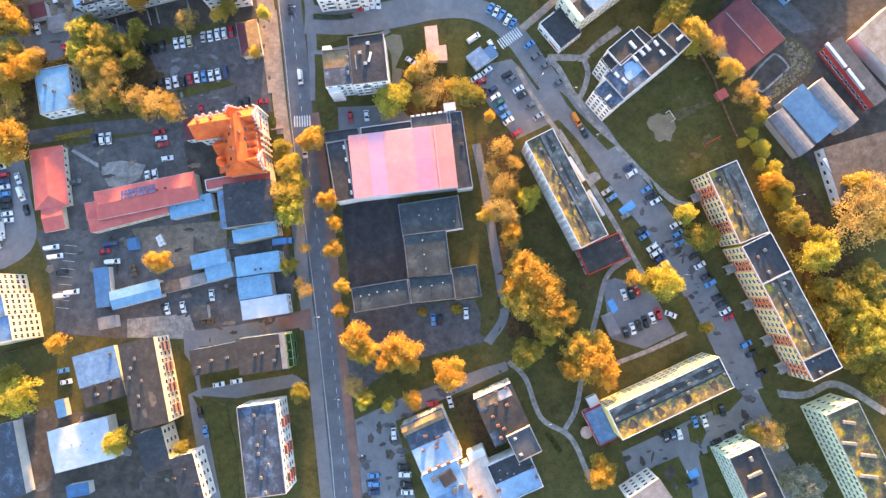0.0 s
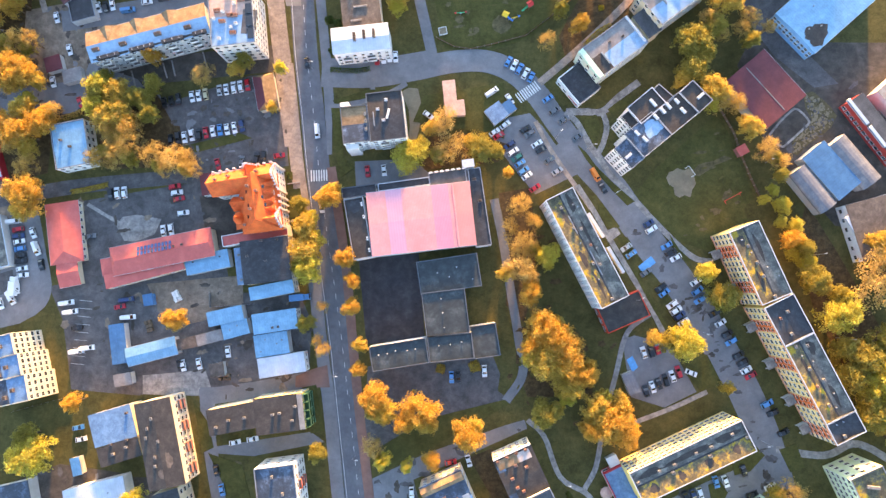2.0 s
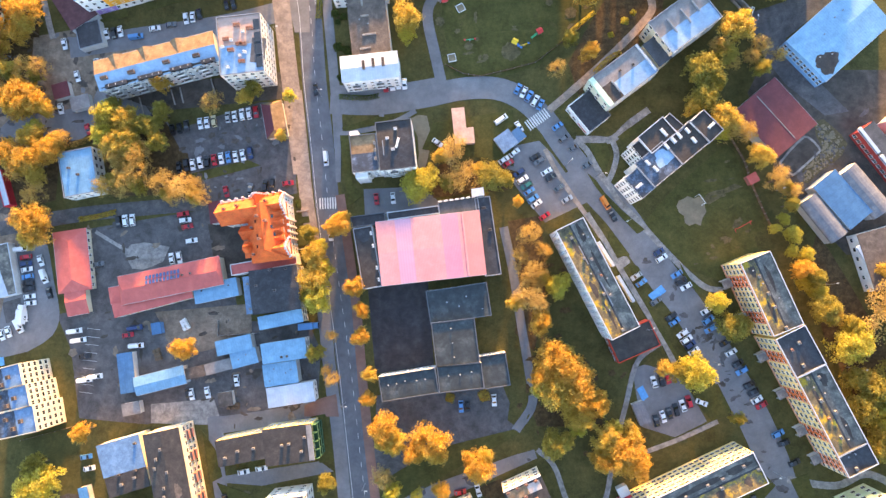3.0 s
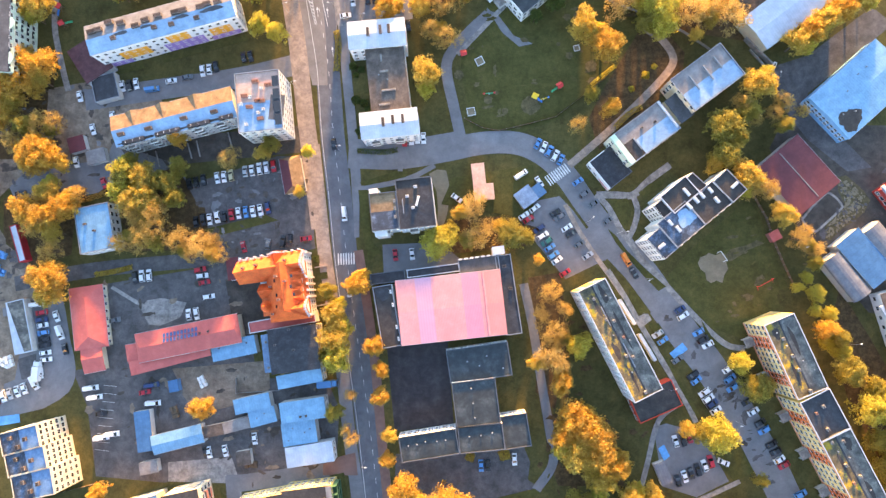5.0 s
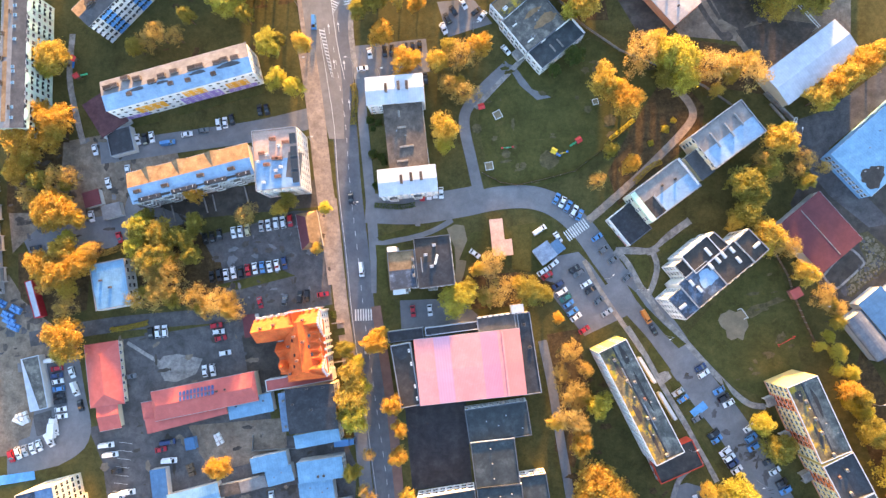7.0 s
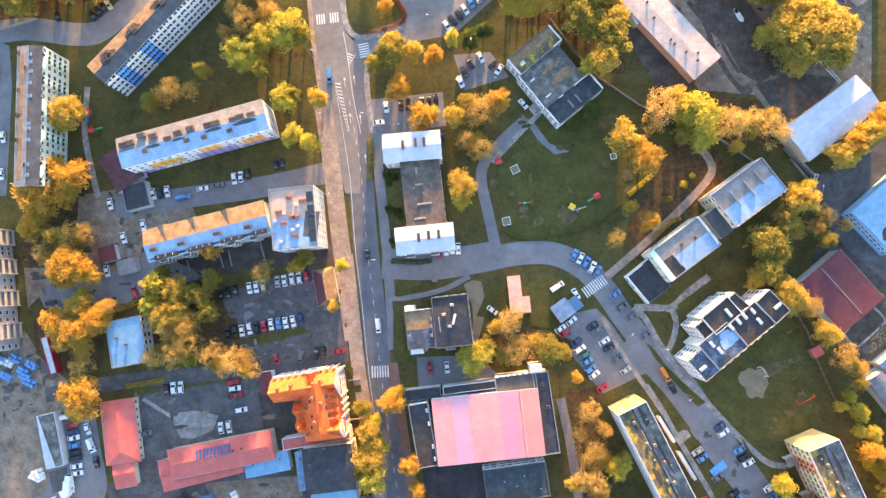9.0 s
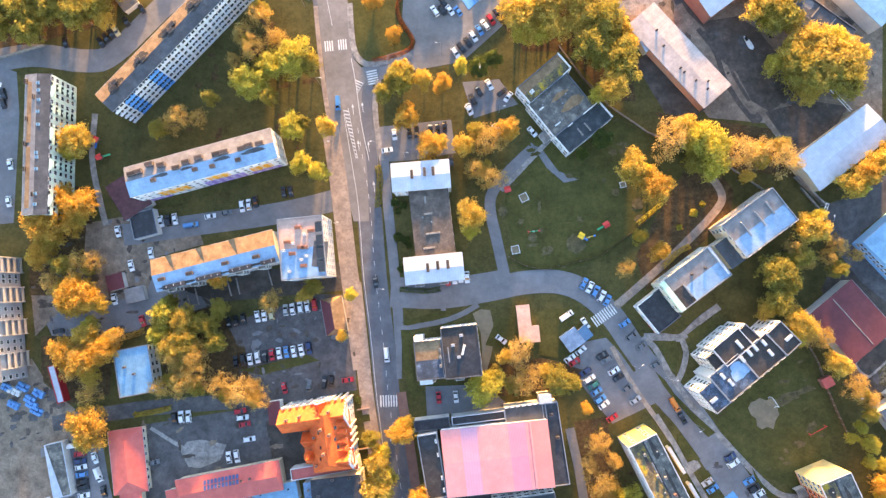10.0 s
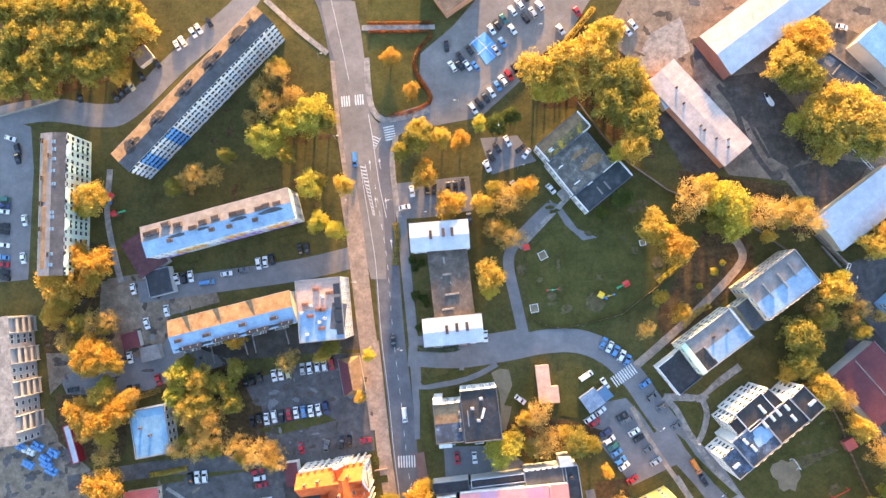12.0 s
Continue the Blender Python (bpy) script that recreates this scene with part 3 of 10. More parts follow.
def block(name, x, y, yaw, L, D, h, label, wall, roof="bitumen", dip=0.0, rim=None, storeys=0, sides="", category="building", along="x",
          w=1.5, wh=1.5, base=0.6, storey=2.8, parapet=0.35, balc=None, other_half=None):
    """A house with a flat roof."""
    e = thing(name, x, y, 0, yaw, label, category)
    if rim:
        walls(e, L, D, h, plaster(wall), parapet, rim=M[rim] if rim in M else plaster(rim))
        flat_roof(e, L, D, h, M[roof], dip, parapet, along=along, other_half=M[other_half] if other_half else None)
    else:
        walls(e, L, D, h - 0.2, plaster(wall), 0.05)
        felt_roof(e, L, D, h, M[roof], dip, other_half=M[other_half] if other_half else None)
    if storeys:
        rows_of_windows(e, L, D, h, sides, storeys, base, w, wh, storey, balc)
    return e


def pitched(name, x, y, yaw, L, D, h, rise, label, wall, roof, hip=0.0, storeys=0, sides="", category="house", over=0.4, w=1.2, wh=1.4, base=0.3, storey=2.8, balc=None, other_half=None):
    """A house with a pitched roof."""
    e = thing(name, x, y, 0, yaw, label, category)
    gable_roof(e, L, D, h, rise, M[roof], plaster(wall), over, hip, other_half=M[other_half] if other_half else None)
    if storeys:
        rows_of_windows(e, L, D, h, sides, storeys, base, w, wh, storey, balc)
    return e


def low_wall(e, x0, x1, y0, y1, z0, z1):
    """A stretch of white parapet that stands above the roof."""
    s = Soup()
    s.box(x0, x1, y0, y1, z0, z1, 0, chamfer=0.04)
    part("parapet", s.mesh("parapet", plaster(WHITE)), e)


def red_fascia(e, x, y, length):
    """A red sign board with a pale top edge at the corner of a shop."""
    s = Soup()
    s.box(x - 0.25, x, y - 0.6, y + length, 2.4, 3.5, 0, chamfer=0.04)
    s.box(x - 0.3, x + 0.02, y - 0.65, y + length + 0.05, 3.5, 3.6, 1)
    part("fascia", s.mesh("fascia", plaster((0.52, 0.06, 0.05)), M["lamp_head"]), e, None, "red shop fascia")


def barrel(name, x, y, yaw, L, D, h, rise, label, wall, roof):
    """A shed with a rounded sheet roof along x."""
    e = thing(name, x, y, 0, yaw, label, "shed")
    s, w, n = Soup(), Soup(), 10
    prof = [(-math.cos(k * math.pi / n) * (D / 2 + 0.2), h + rise * math.sin(k * math.pi / n)) for k in range(n + 1)]
    for (a, b), (c, d) in zip(prof, prof[1:]):
        s.face(((-L / 2, a, b), (L / 2, a, b), (L / 2, c, d), (-L / 2, c, d)))
        s.face(((-L / 2, c, d - 0.1), (L / 2, c, d - 0.1), (L / 2, a, b - 0.1), (-L / 2, a, b - 0.1)))
    part("roof", s.mesh("roof", M[roof]), e)
    w.box(-L / 2 + 0.1, L / 2 - 0.1, -D / 2, D / 2, -0.3, h, bottom=False)
    for xx in (-L / 2 + 0.1, L / 2 - 0.1):
        w.face([(xx, a * 0.98, b - 0.06) for a, b in prof])
    part("wall", w.mesh("wall", plaster(wall)), e)
    return e


def strips(e, z, items, material="metal_white", w=1.0, h=0.7):
    """Long roof lights, ducts and toned strips: (x, y, length, yaw)."""
    for x, y, length, yaw in items:
        key = ("strip", length, material, w)
        if key not in STACKS:
            s = Soup()
            s.box(-length / 2, length / 2, -w / 2, w / 2, -0.5, h, chamfer=0.08)
            STACKS[key] = s.mesh("roof_duct", M[material])
        part("roof_duct", STACKS[key], e, pose(x, y, z, 0, 0, yaw))


# ---- cars ----
CARS = {}


def profile_soup(prof, width, tuck, slot=0, taper=None):
    """A body pressed from a side outline of (x, z), narrowed towards the top by tuck(z)."""
    s = Soup()
    n = len(prof)
    left = [(x, -width / 2 + tuck(z), z) for x, z in prof]
    right = [(x, width / 2 - tuck(z), z) for x, z in prof]
    s.face(left[::-1] if False else left, slot)
    s.face(right[::-1], slot)
    for i in range(n):
        j = (i + 1) % n
        s.face((left[j], left[i], right[i], right[j]), slot)
    return s


def build_car(kind, paint, m):
    word = PAINT_WORDS[paint]
    if kind == "van":
        L, W, H, name = 5.3, 1.95, 2.15, "van"
        body = [(-L / 2, 0.35), (L / 2 - 0.1, 0.35), (L / 2, 0.6), (L / 2 - 0.05, 1.0), (L / 2 - 0.75, 1.2), (L / 2 - 1.45, H - 0.08), (L / 2 - 1.7, H), (-L / 2 + 0.15, H), (-L / 2, H - 0.15)]
        glass_front = ((L / 2 - 0.76, 1.24), (L / 2 - 1.42, H - 0.14))
        glass_back = None
        side = (L / 2 - 2.3, L / 2 - 1.25, 1.25, 1.85)
    elif kind == "wagon":
        L, W, H, name = 4.5, 1.8, 1.55, "car"
        body = [(-L / 2, 0.3), (L / 2 - 0.1, 0.3), (L / 2, 0.55), (L / 2 - 0.1, 0.78), (L / 2 - 1.15, 0.95), (L / 2 - 1.9, H - 0.05), (L / 2 - 2.3, H), (-L / 2 + 0.5, H - 0.03), (-L / 2 + 0.08, 1.0), (-L / 2, 0.9)]
        glass_front = ((L / 2 - 1.18, 0.97), (L / 2 - 1.88, H - 0.08))
        glass_back = ((-L / 2 + 0.12, 1.04), (-L / 2 + 0.47, H - 0.08))
        side = (-L / 2 + 0.6, L / 2 - 1.6, 1.0, 1.4)
    else:
        L, W, H, name = 4.25, 1.76, 1.46, "car"
        body = [(-L / 2, 0.3), (L / 2 - 0.1, 0.3), (L / 2, 0.52), (L / 2 - 0.1, 0.74), (L / 2 - 1.1, 0.92), (L / 2 - 1.85, H - 0.05), (L / 2 - 2.2, H), (-L / 2 + 1.05, H - 0.04), (-L / 2 + 0.4, 0.98), (-L / 2 + 0.05, 0.92), (-L / 2, 0.75)]
        glass_front = ((L / 2 - 1.13, 0.94), (L / 2 - 1.83, H - 0.08))
        glass_back = ((-L / 2 + 0.43, 1.02), (-L / 2 + 1.02, H - 0.07))
        side = (-L / 2 + 0.95, L / 2 - 1.5, 0.97, 1.34)

    def tuck(z):
        return 0.02 if z < 0.95 else 0.02 + (z - 0.95) * 0.30

    e = new(name)
    e.matrix_world = m
    tagged(e, f"{word} parked {'panel van' if kind == 'van' else 'passenger car'} on asphalt", name)
    part("body", profile_soup(body, W, tuck).mesh("body", M["car_" + paint]), e)

    def pane(pname, lohi):
        (x0, z0), (x1, z1) = lohi
        s = Soup()
        o = 0.025 if x0 > x1 else -0.025
        y0, y1 = W / 2 - tuck(z0) - 0.09, W / 2 - tuck(z1) - 0.09
        s.face(((x0 + o, -y0, z0 + 0.02), (x0 + o, y0, z0 + 0.02), (x1 + o, y1, z1 + 0.02), (x1 + o, -y1, z1 + 0.02)))
        part(pname, s.mesh(pname, M["car_glass"]), e)

    pane("windscreen", glass_front)
    if glass_back:
        pane("rear_window", glass_back)
    a, b, z0, z1 = side
    for sg in (-1, 1):
        s = Soup()
        y0, y1 = sg * (W / 2 - tuck(z0) + 0.012), sg * (W / 2 - tuck(z1) + 0.012)
        f = [(a, y0, z0), (b, y0, z0), (b - 0.45, y1, z1), (a + 0.25, y1, z1)]
        s.face(f if sg < 0 else f[::-1])
        part("side_window", s.mesh("side_window", M["car_glass"]), e)
    wl = Soup()
    wl.tube((0, -0.1, 0), (0, 0.1, 0), 0.32, 0.32, 10, 0)
    wl.tube((0, -0.112, 0), (0, 0.112, 0), 0.18, 0.18, 8, 1)
    wme = wl.mesh("wheel", M["rubber"], M["steel"])
    for xx in (-L / 2 + 0.8, L / 2 - 0.85):
        for yy in (-W / 2 + 0.1, W / 2 - 0.1):
            part("wheel", wme, e, pose(xx, yy, 0.32))
    return e


def car(x, y, heading, paint="w", kind="car"):
    m = pose(x, y, ground_z(x, y), 0, 0, heading)
    key = (kind, paint)
    if key not in CARS:
        CARS[key] = build_car(kind, paint, m)
        return CARS[key]
    return copy_thing(CARS[key], m)


def car_row(x0, y0, x1, y1, heading, paints):
    """Cars side by side along a line, one letter each; a dot is an empty bay."""
    n = max(1, len(paints) - 1)
    rnd = random.Random(int(x0 * 7 + y0 * 3))
    for i, p in enumerate(paints):
        if p != ".":
            t = i / n
            turn = heading + rnd.uniform(-3, 3) + (180 if rnd.random() < 0.4 else 0)
            kind = "wagon" if rnd.random() < 0.4 else "car"
            car(x0 + (x1 - x0) * t + rnd.uniform(-0.12, 0.12), y0 + (y1 - y0) * t + rnd.uniform(-0.25, 0.25), turn, p, kind)


# ---- trees ----
TREES = {}


def leaf_mesh(kind, variant, r=4.0, h=10.0, count=6300):
    """A crown of leaf blades gathered in many small sprays on the ends of the limbs."""
    rng = np.random.default_rng(100 + 17 * variant + len(kind))
    sparse = kind in ("rust", "pale")
    n_cl = 150 if not sparse else 110
    cz, rz = h * 0.55, h * 0.42
    d = rng.normal(size=(n_cl, 3))
    d /= np.linalg.norm(d, axis=1)[:, None]
    d[:, 2] = np.where(d[:, 2] < -0.3, -d[:, 2], d[:, 2])
    rad = rng.uniform(0.22, 1.0, n_cl) ** 0.55
    turn = np.arctan2(d[:, 1], d[:, 0])
    lobes = 1 + 0.13 * np.sin(2 * turn + variant) + 0.12 * np.sin(3 * turn + 2.1 * variant) + 0.09 * np.sin(5 * turn + 0.7 * variant)
    cen = d * rad[:, None] * np.stack([r * lobes, r * lobes, np.full(n_cl, rz)], 1) + [0, 0, cz]
    cen[:, 2] += rng.normal(size=n_cl) * 0.35
    size = rng.uniform(0.12, 0.27, n_cl) * r
    n = int(count * (0.5 if sparse else 1))
    which = rng.integers(0, n_cl, n)
    g = rng.normal(size=(n, 3))
    g *= (rng.uniform(0.2, 1.0, n) ** 0.5 / np.linalg.norm(g, axis=1))[:, None]
    c = cen[which] + g * size[which][:, None] * [1.05, 1.05, 0.75] + rng.normal(size=(n, 3)) * 0.16
    u = rng.normal(size=(n, 3))
    u /= np.linalg.norm(u, axis=1)[:, None]
    nrm = rng.normal(size=(n, 3)) + g * 0.3 + [0, 0.35, 0.25]
    v = np.cross(nrm, u)
    v /= np.linalg.norm(v, axis=1)[:, None] + 1e-9
    ln = rng.uniform(0.18, 0.34, n)[:, None] * (0.75 if sparse else 1)
    a, b = u * ln, v * ln * 0.6
    verts = np.stack([c - a, c + a * 0.4 - b, c + a * 0.4 + b], 1).reshape(-1, 3)
    faces = np.arange(3 * n).reshape(-1, 3)
    me = bpy.data.meshes.new("crown")
    me.from_pydata(verts.tolist(), [], faces.tolist())
    me.materials.append(M["leaf_" + kind])
    return me, cen


def trunk_mesh(cen, h=10.0, r=4.0):
    """A tapered trunk with limbs that end in the sprays."""
    s = Soup()
    pts = [Vector((0, 0, -0.2)), Vector((0.08, 0.05, h * 0.2)), Vector((0.0, 0.12, h * 0.42)), Vector((0.1, 0.0, h * 0.68))]
    rad = [0.30, 0.22, 0.16, 0.06]
    for i in range(3):
        s.tube(pts[i], pts[i + 1], rad[i], rad[i + 1], 7, cap=False)
    for k, c in enumerate(cen[::3]):
        root = pts[1].lerp(pts[3], (k % 7) / 7)
        mid = root.lerp(Vector(c), 0.5) + Vector((0, 0, -0.25))
        s.tube(root, mid, 0.09, 0.055, 4, cap=False)
        s.tube(mid, Vector(c), 0.055, 0.02, 3, cap=False)
    return s.mesh("trunk", M["bark"])


TREE_WORDS = {"orange": "orange autumn", "gold": "golden autumn", "yellow": "bright yellow autumn", "olive": "yellow-green turning", "rust": "half-bare rust brown", "green": "dark green",
              "pale": "pale yellow thinning", "red": "low rust-red autumn", "silver": "silver-grey leaved"}


def tree(x, y, r, h, kind, group=""):
    rnd = random.Random(int(x * 13 + y * 7))
    variant = rnd.randrange(3)
    m = pose(x, y, 0, 0, 0, rnd.uniform(0, 360)) @ Matrix.Diagonal((r / 4.0, r / 4.0 * rnd.uniform(0.9, 1.1), h / 10.0, 1))
    key = (kind, variant)
    if key not in TREES:
        e = new("tree")
        me, cen = leaf_mesh(kind, variant)
        tm = trunk_mesh(cen)
        part("trunk", tm, e)
        part("crown", me, e)
        tagged(e, f"{TREE_WORDS[kind]} broadleaf tree with a rounded uneven crown", "tree", group)
        e.matrix_world = m
        e.scale = (1, 1, 1)
        e.matrix_basis = m
        TREES[key] = (me, tm)
        return e
    e = new("tree")
    part("trunk", TREES[key][1], e)
    part("crown", TREES[key][0], e)
    tagged(e, f"{TREE_WORDS[kind]} broadleaf tree with a rounded uneven crown", "tree", group)
    e.matrix_basis = m
    return e


def trees(kind, h, *spots):
    """Trees of one kind: (x, y, crown radius)."""
    for x, y, r in spots:
        high = h * (0.75 + 0.25 * min(1.4, r / 4.5))
        tree(x, y, r, high, kind)
        if r > 4.4:
            rnd = random.Random(int(x * 5 + y * 11))
            a = rnd.uniform(0, math.tau)
            near = {"orange": "gold", "gold": "yellow", "yellow": "olive", "olive": "gold", "rust": "olive", "pale": "gold"}.get(kind, kind)
            tree(x + 0.85 * r * math.cos(a), y + 0.85 * r * math.sin(a), r * 0.55, high * 0.8, near)


BUSH = {}


def bush(x, y, r, kind="green", h=None):
    key = kind
    if key not in BUSH:
        rng = np.random.default_rng(5)
        n = 700
        g = rng.normal(size=(n, 3))
        g /= np.linalg.norm(g, axis=1)[:, None]
        g *= rng.uniform(0.6, 1.05, n)[:, None]
        g[:, 2] = np.abs(g[:, 2]) * 0.9
        g *= 1 + 0.15 * np.sin(4 * np.arctan2(g[:, 1], g[:, 0]))[:, None]
        u = rng.normal(size=(n, 3))
        u /= np.linalg.norm(u, axis=1)[:, None]
        v = np.cross(g + rng.normal(size=(n, 3)) * 0.5, u)
        v /= np.linalg.norm(v, axis=1)[:, None]
        a, b = u * 0.13, v * 0.08
        me = bpy.data.meshes.new("foliage")
        me.from_pydata(np.stack([g - a, g - b, g + a, g + b], 1).reshape(-1, 3).tolist(), [], np.arange(4 * n).reshape(-1, 4).tolist())
        me.materials.append(M["leaf_" + kind])
        s = Soup()
        for k in range(7):
            s.tube((0, 0, -0.05), (math.cos(k * 0.9) * 0.6, math.sin(k * 0.9) * 0.6, 0.6), 0.04, 0.01, 4)
        BUSH[key] = (me, s.mesh("stem", M["bark"]))
    e = new("bush")
    e.matrix_basis = pose(x, y, 0, 0, 0, (x * 31 + y * 17) % 360) @ Matrix.Diagonal((r, r, h or r, 1))
    part("foliage", BUSH[key][0], e)
    part("stem", BUSH[key][1], e)
    return tagged(e, f"{TREE_WORDS[kind]} garden bush", "bush")


def hedge(pts, width, h, kind):
    """A clipped hedge along a line: leaf blades round a woody core."""
    line = smooth_line(pts)
    rng = np.random.default_rng(int(abs(pts[0][0]) * 10))
    segs = np.array([[*a, *b] for a, b in zip(line, line[1:])])
    ln = np.linalg.norm(segs[:, 3:] - segs[:, :3], axis=1)
    n = int(ln.sum() * 34 * max(1, width))
    k = rng.choice(len(segs), n, p=ln / ln.sum())
    t = rng.uniform(size=n)[:, None]
    c = segs[k, :3] * (1 - t) + segs[k, 3:] * t
    a = rng.uniform(0, math.pi, n)
    jit = rng.uniform(0.75, 1.05, n)
    w = (segs[k, 3:] - segs[k, :3]) / ln[k][:, None]
    side = np.stack([-w[:, 1], w[:, 0], 0 * t[:, 0]], 1)
    c = c + side * (np.cos(a) * jit * width / 2)[:, None] + np.stack([0 * a, 0 * a, np.sin(a) * jit * h], 1)
    u = rng.normal(size=(n, 3))
    u /= np.linalg.norm(u, axis=1)[:, None]
    v = np.cross(u, rng.normal(size=(n, 3)))
    v /= np.linalg.norm(v, axis=1)[:, None]
    verts = np.stack([c - u * 0.22, c - v * 0.14, c + u * 0.22, c + v * 0.14], 1).reshape(-1, 3)
    me = bpy.data.meshes.new("foliage")
    me.from_pydata(verts.tolist(), [], np.arange(4 * n).reshape(-1, 4).tolist())
    me.materials.append(M["leaf_" + kind])
    e = new("hedge", me)
    return tagged(e, f"{TREE_WORDS[kind]} hedge beside paving", "hedge", kind="stuff")


# ---- street furniture ----
LAMPS = {}


def lamp(x, y, heading, h=8.0):
    m = pose(x, y, 0, 0, 0, heading)
    if h not in LAMPS:
        e = new("street_lamp")
        e.matrix_world = m
        s = Soup()
        s.tube((0, 0, -0.1), (0, 0, h), 0.09, 0.05, 8)
        part("pole", s.mesh("pole", M["steel"]), e)
        s = Soup()
        s.tube((0, 0, h - 0.05), (1.4, 0, h + 0.25), 0.04, 0.035, 6)
        part("arm", s.mesh("arm", M["steel"]), e)
        s = Soup()
        s.box(1.2, 1.95, -0.16, 0.16, h + 0.18, h + 0.32, chamfer=0.05)
        part("lamp_head", s.mesh("lamp_head", M["lamp_head"]), e)
        tagged(e, "grey steel street lamp with a pale flat head", "street lamp", "street lamps")
        LAMPS[h] = e
        return e
    return copy_thing(LAMPS[h], m)


def fence(pts, h, material, label, step=2.4, rail=True):
    e = thing("fence", 0, 0, 0, 0, label, "fence")
    post, pan = Soup(), Soup()
    post.box(-0.05, 0.05, -0.05, 0.05, -0.2, h + 0.1, chamfer=0.02)
    pan.box(0, 1, -0.025, 0.025, 0.06, h)
    pm, qm = post.mesh("post", M["steel"]), pan.mesh("panel", M[material])
    for (x0, y0), (x1, y1) in zip(pts, pts[1:]):
        d = math.hypot(x1 - x0, y1 - y0)
        n = max(1, round(d / step))
        yaw = math.degrees(math.atan2(y1 - y0, x1 - x0))
        for i in range(n):
            m = pose(x0 + (x1 - x0) * i / n, y0 + (y1 - y0) * i / n, 0, 0, 0, yaw)
            part("post", pm, e, m)
            part("panel", qm, e, m @ pose(0.05, 0, 0) @ Matrix.Diagonal((d / n - 0.1, 1, 1, 1)))
    return e


def salmon_bands(e, n):
    """Orange painted stair bays on the long fronts."""
    wall = [c for c in e.children if c.name.startswith("wall")][0]
    xs = [v.co.x for v in wall.data.vertices]
    ys = [v.co.y for v in wall.data.vertices]
    L, D = max(xs) * 2, max(ys) * 2
    s, c = Soup(), Soup()
    s.box(-2.1, 2.1, -0.06, 0, 0.6, 14.2)
    for k in range(5):
        for u in (-1.0, 1.0):
            s.box(u - 0.55, u + 0.55, -0.09, -0.06, 2.2 + k * 2.5, 3.3 + k * 2.5, 1)
    c.box(-1.6, 1.6, -3.4, -0.06, 2.55, 2.85, 0, chamfer=0.05)
    for u in (-1.5, 1.35):
        c.box(u, u + 0.15, -3.2, -0.06, -0.1, 2.55, 1)
    me = s.mesh("stair_bay", plaster((0.60, 0.13, 0.03)), M["glass"])
    canopy = c.mesh("entrance_canopy", M["concrete"], plaster(GREYW))
    for i in range(n):
        u = (i + 0.5) / n * L - L / 2
        part("stair_bay", me, e, on_side("N", L, D, u, 0))
        part("entrance_canopy", canopy, e, on_side("N", L, D, u, 0))
    t = Soup()
    t.box(-L / 2, L / 2, -0.04, 0, 0.2, 1.6)
    part("plinth", t.mesh("plinth", plaster(SALMON)), e, on_side("N", L, D, 0, 0))
    t = Soup()
    t.box(-L / 2, L / 2, -0.05, 0, 14.0, 14.85)
    part("cornice", t.mesh("cornice", plaster(SALMON)), e, on_side("N", L, D, 0, 0))


def violet_panels(e):
    """Violet and orange painted fields on the long front."""
    wall = [c for c in e.children if c.name.startswith("wall")][0]
    L, D = max(v.co.x for v in wall.data.vertices) * 2, max(v.co.y for v in wall.data.vertices) * 2
    vio, ora = plaster((0.32, 0.22, 0.52)), plaster((0.80, 0.36, 0.04))
    for x0, x1, z0, z1, m in ((-25, -17, 0.3, 3.2, vio), (-19, -8, 3.2, 8.6, ora), (-3, 12, 0.3, 6.0, vio), (0, 8, 6.0, 11.0, ora), (14, 25, 0.3, 3.2, vio), (15, 23, 3.2, 8.4, ora)):
        s = Soup()
        s.box(x0, x1, -0.03, 0, z0, z1)
        part("painted_field", s.mesh("painted_field", m), e, on_side("S", L, D, 0, 0))


def dormers(e, spots):
    for x, y in spots:
        s = Soup()
        s.face(((x - 3, y + 2.6, 11.3), (x, y + 2.6, 12.9), (x, y - 3.0, 12.9)))
        s.face(((x, y + 2.6, 12.9), (x + 3, y + 2.6, 11.3), (x, y - 3.0, 12.9)))
        s.face(((x - 3, y + 2.6, 11.0), (x + 3, y + 2.6, 11.0), (x, y + 2.6, 12.9)))
        part("dormer", s.mesh("dormer", M["roof_tan"]), e)


def roof_lights(e, z):
    for i in range(4):
        s = Soup()
        s.box(5.2, 7.4, -9 + i * 4.6, -5.4 + i * 4.6, z - 0.5, z + 0.35, chamfer=0.1)
        part("roof_light", s.mesh("roof_light", M["glass"]), e)


def solar(e):
    for i in range(10):
        for j in range(2):
            s = Soup()
            s.box(-0.45, 0.45, -0.75, 0.75, 0, 0.05)
            part("solar_panel", s.mesh("solar_panel", M["solar_blue"]), e, pose(-8 + i * 1.3, 0.9 + j * 1.75, 6.78 - j * 0.58, -19, 0, 0))


def slope_roof(e, quad_pairs, material, label=""):
    """A roof of several tiled slopes, each a polygon, with a thickness of its own."""
    s = Soup()
    for poly in quad_pairs:
        s.face(poly)
        s.face([(x, y, z - 0.16) for x, y, z in poly][::-1])
        for p, q in zip(poly, poly[1:] + poly[:1]):
            s.face((p, (p[0], p[1], p[2] - 0.16), (q[0], q[1], q[2] - 0.16), q))
    return part("roof", s.mesh("roof", M[material]), e, None, label)


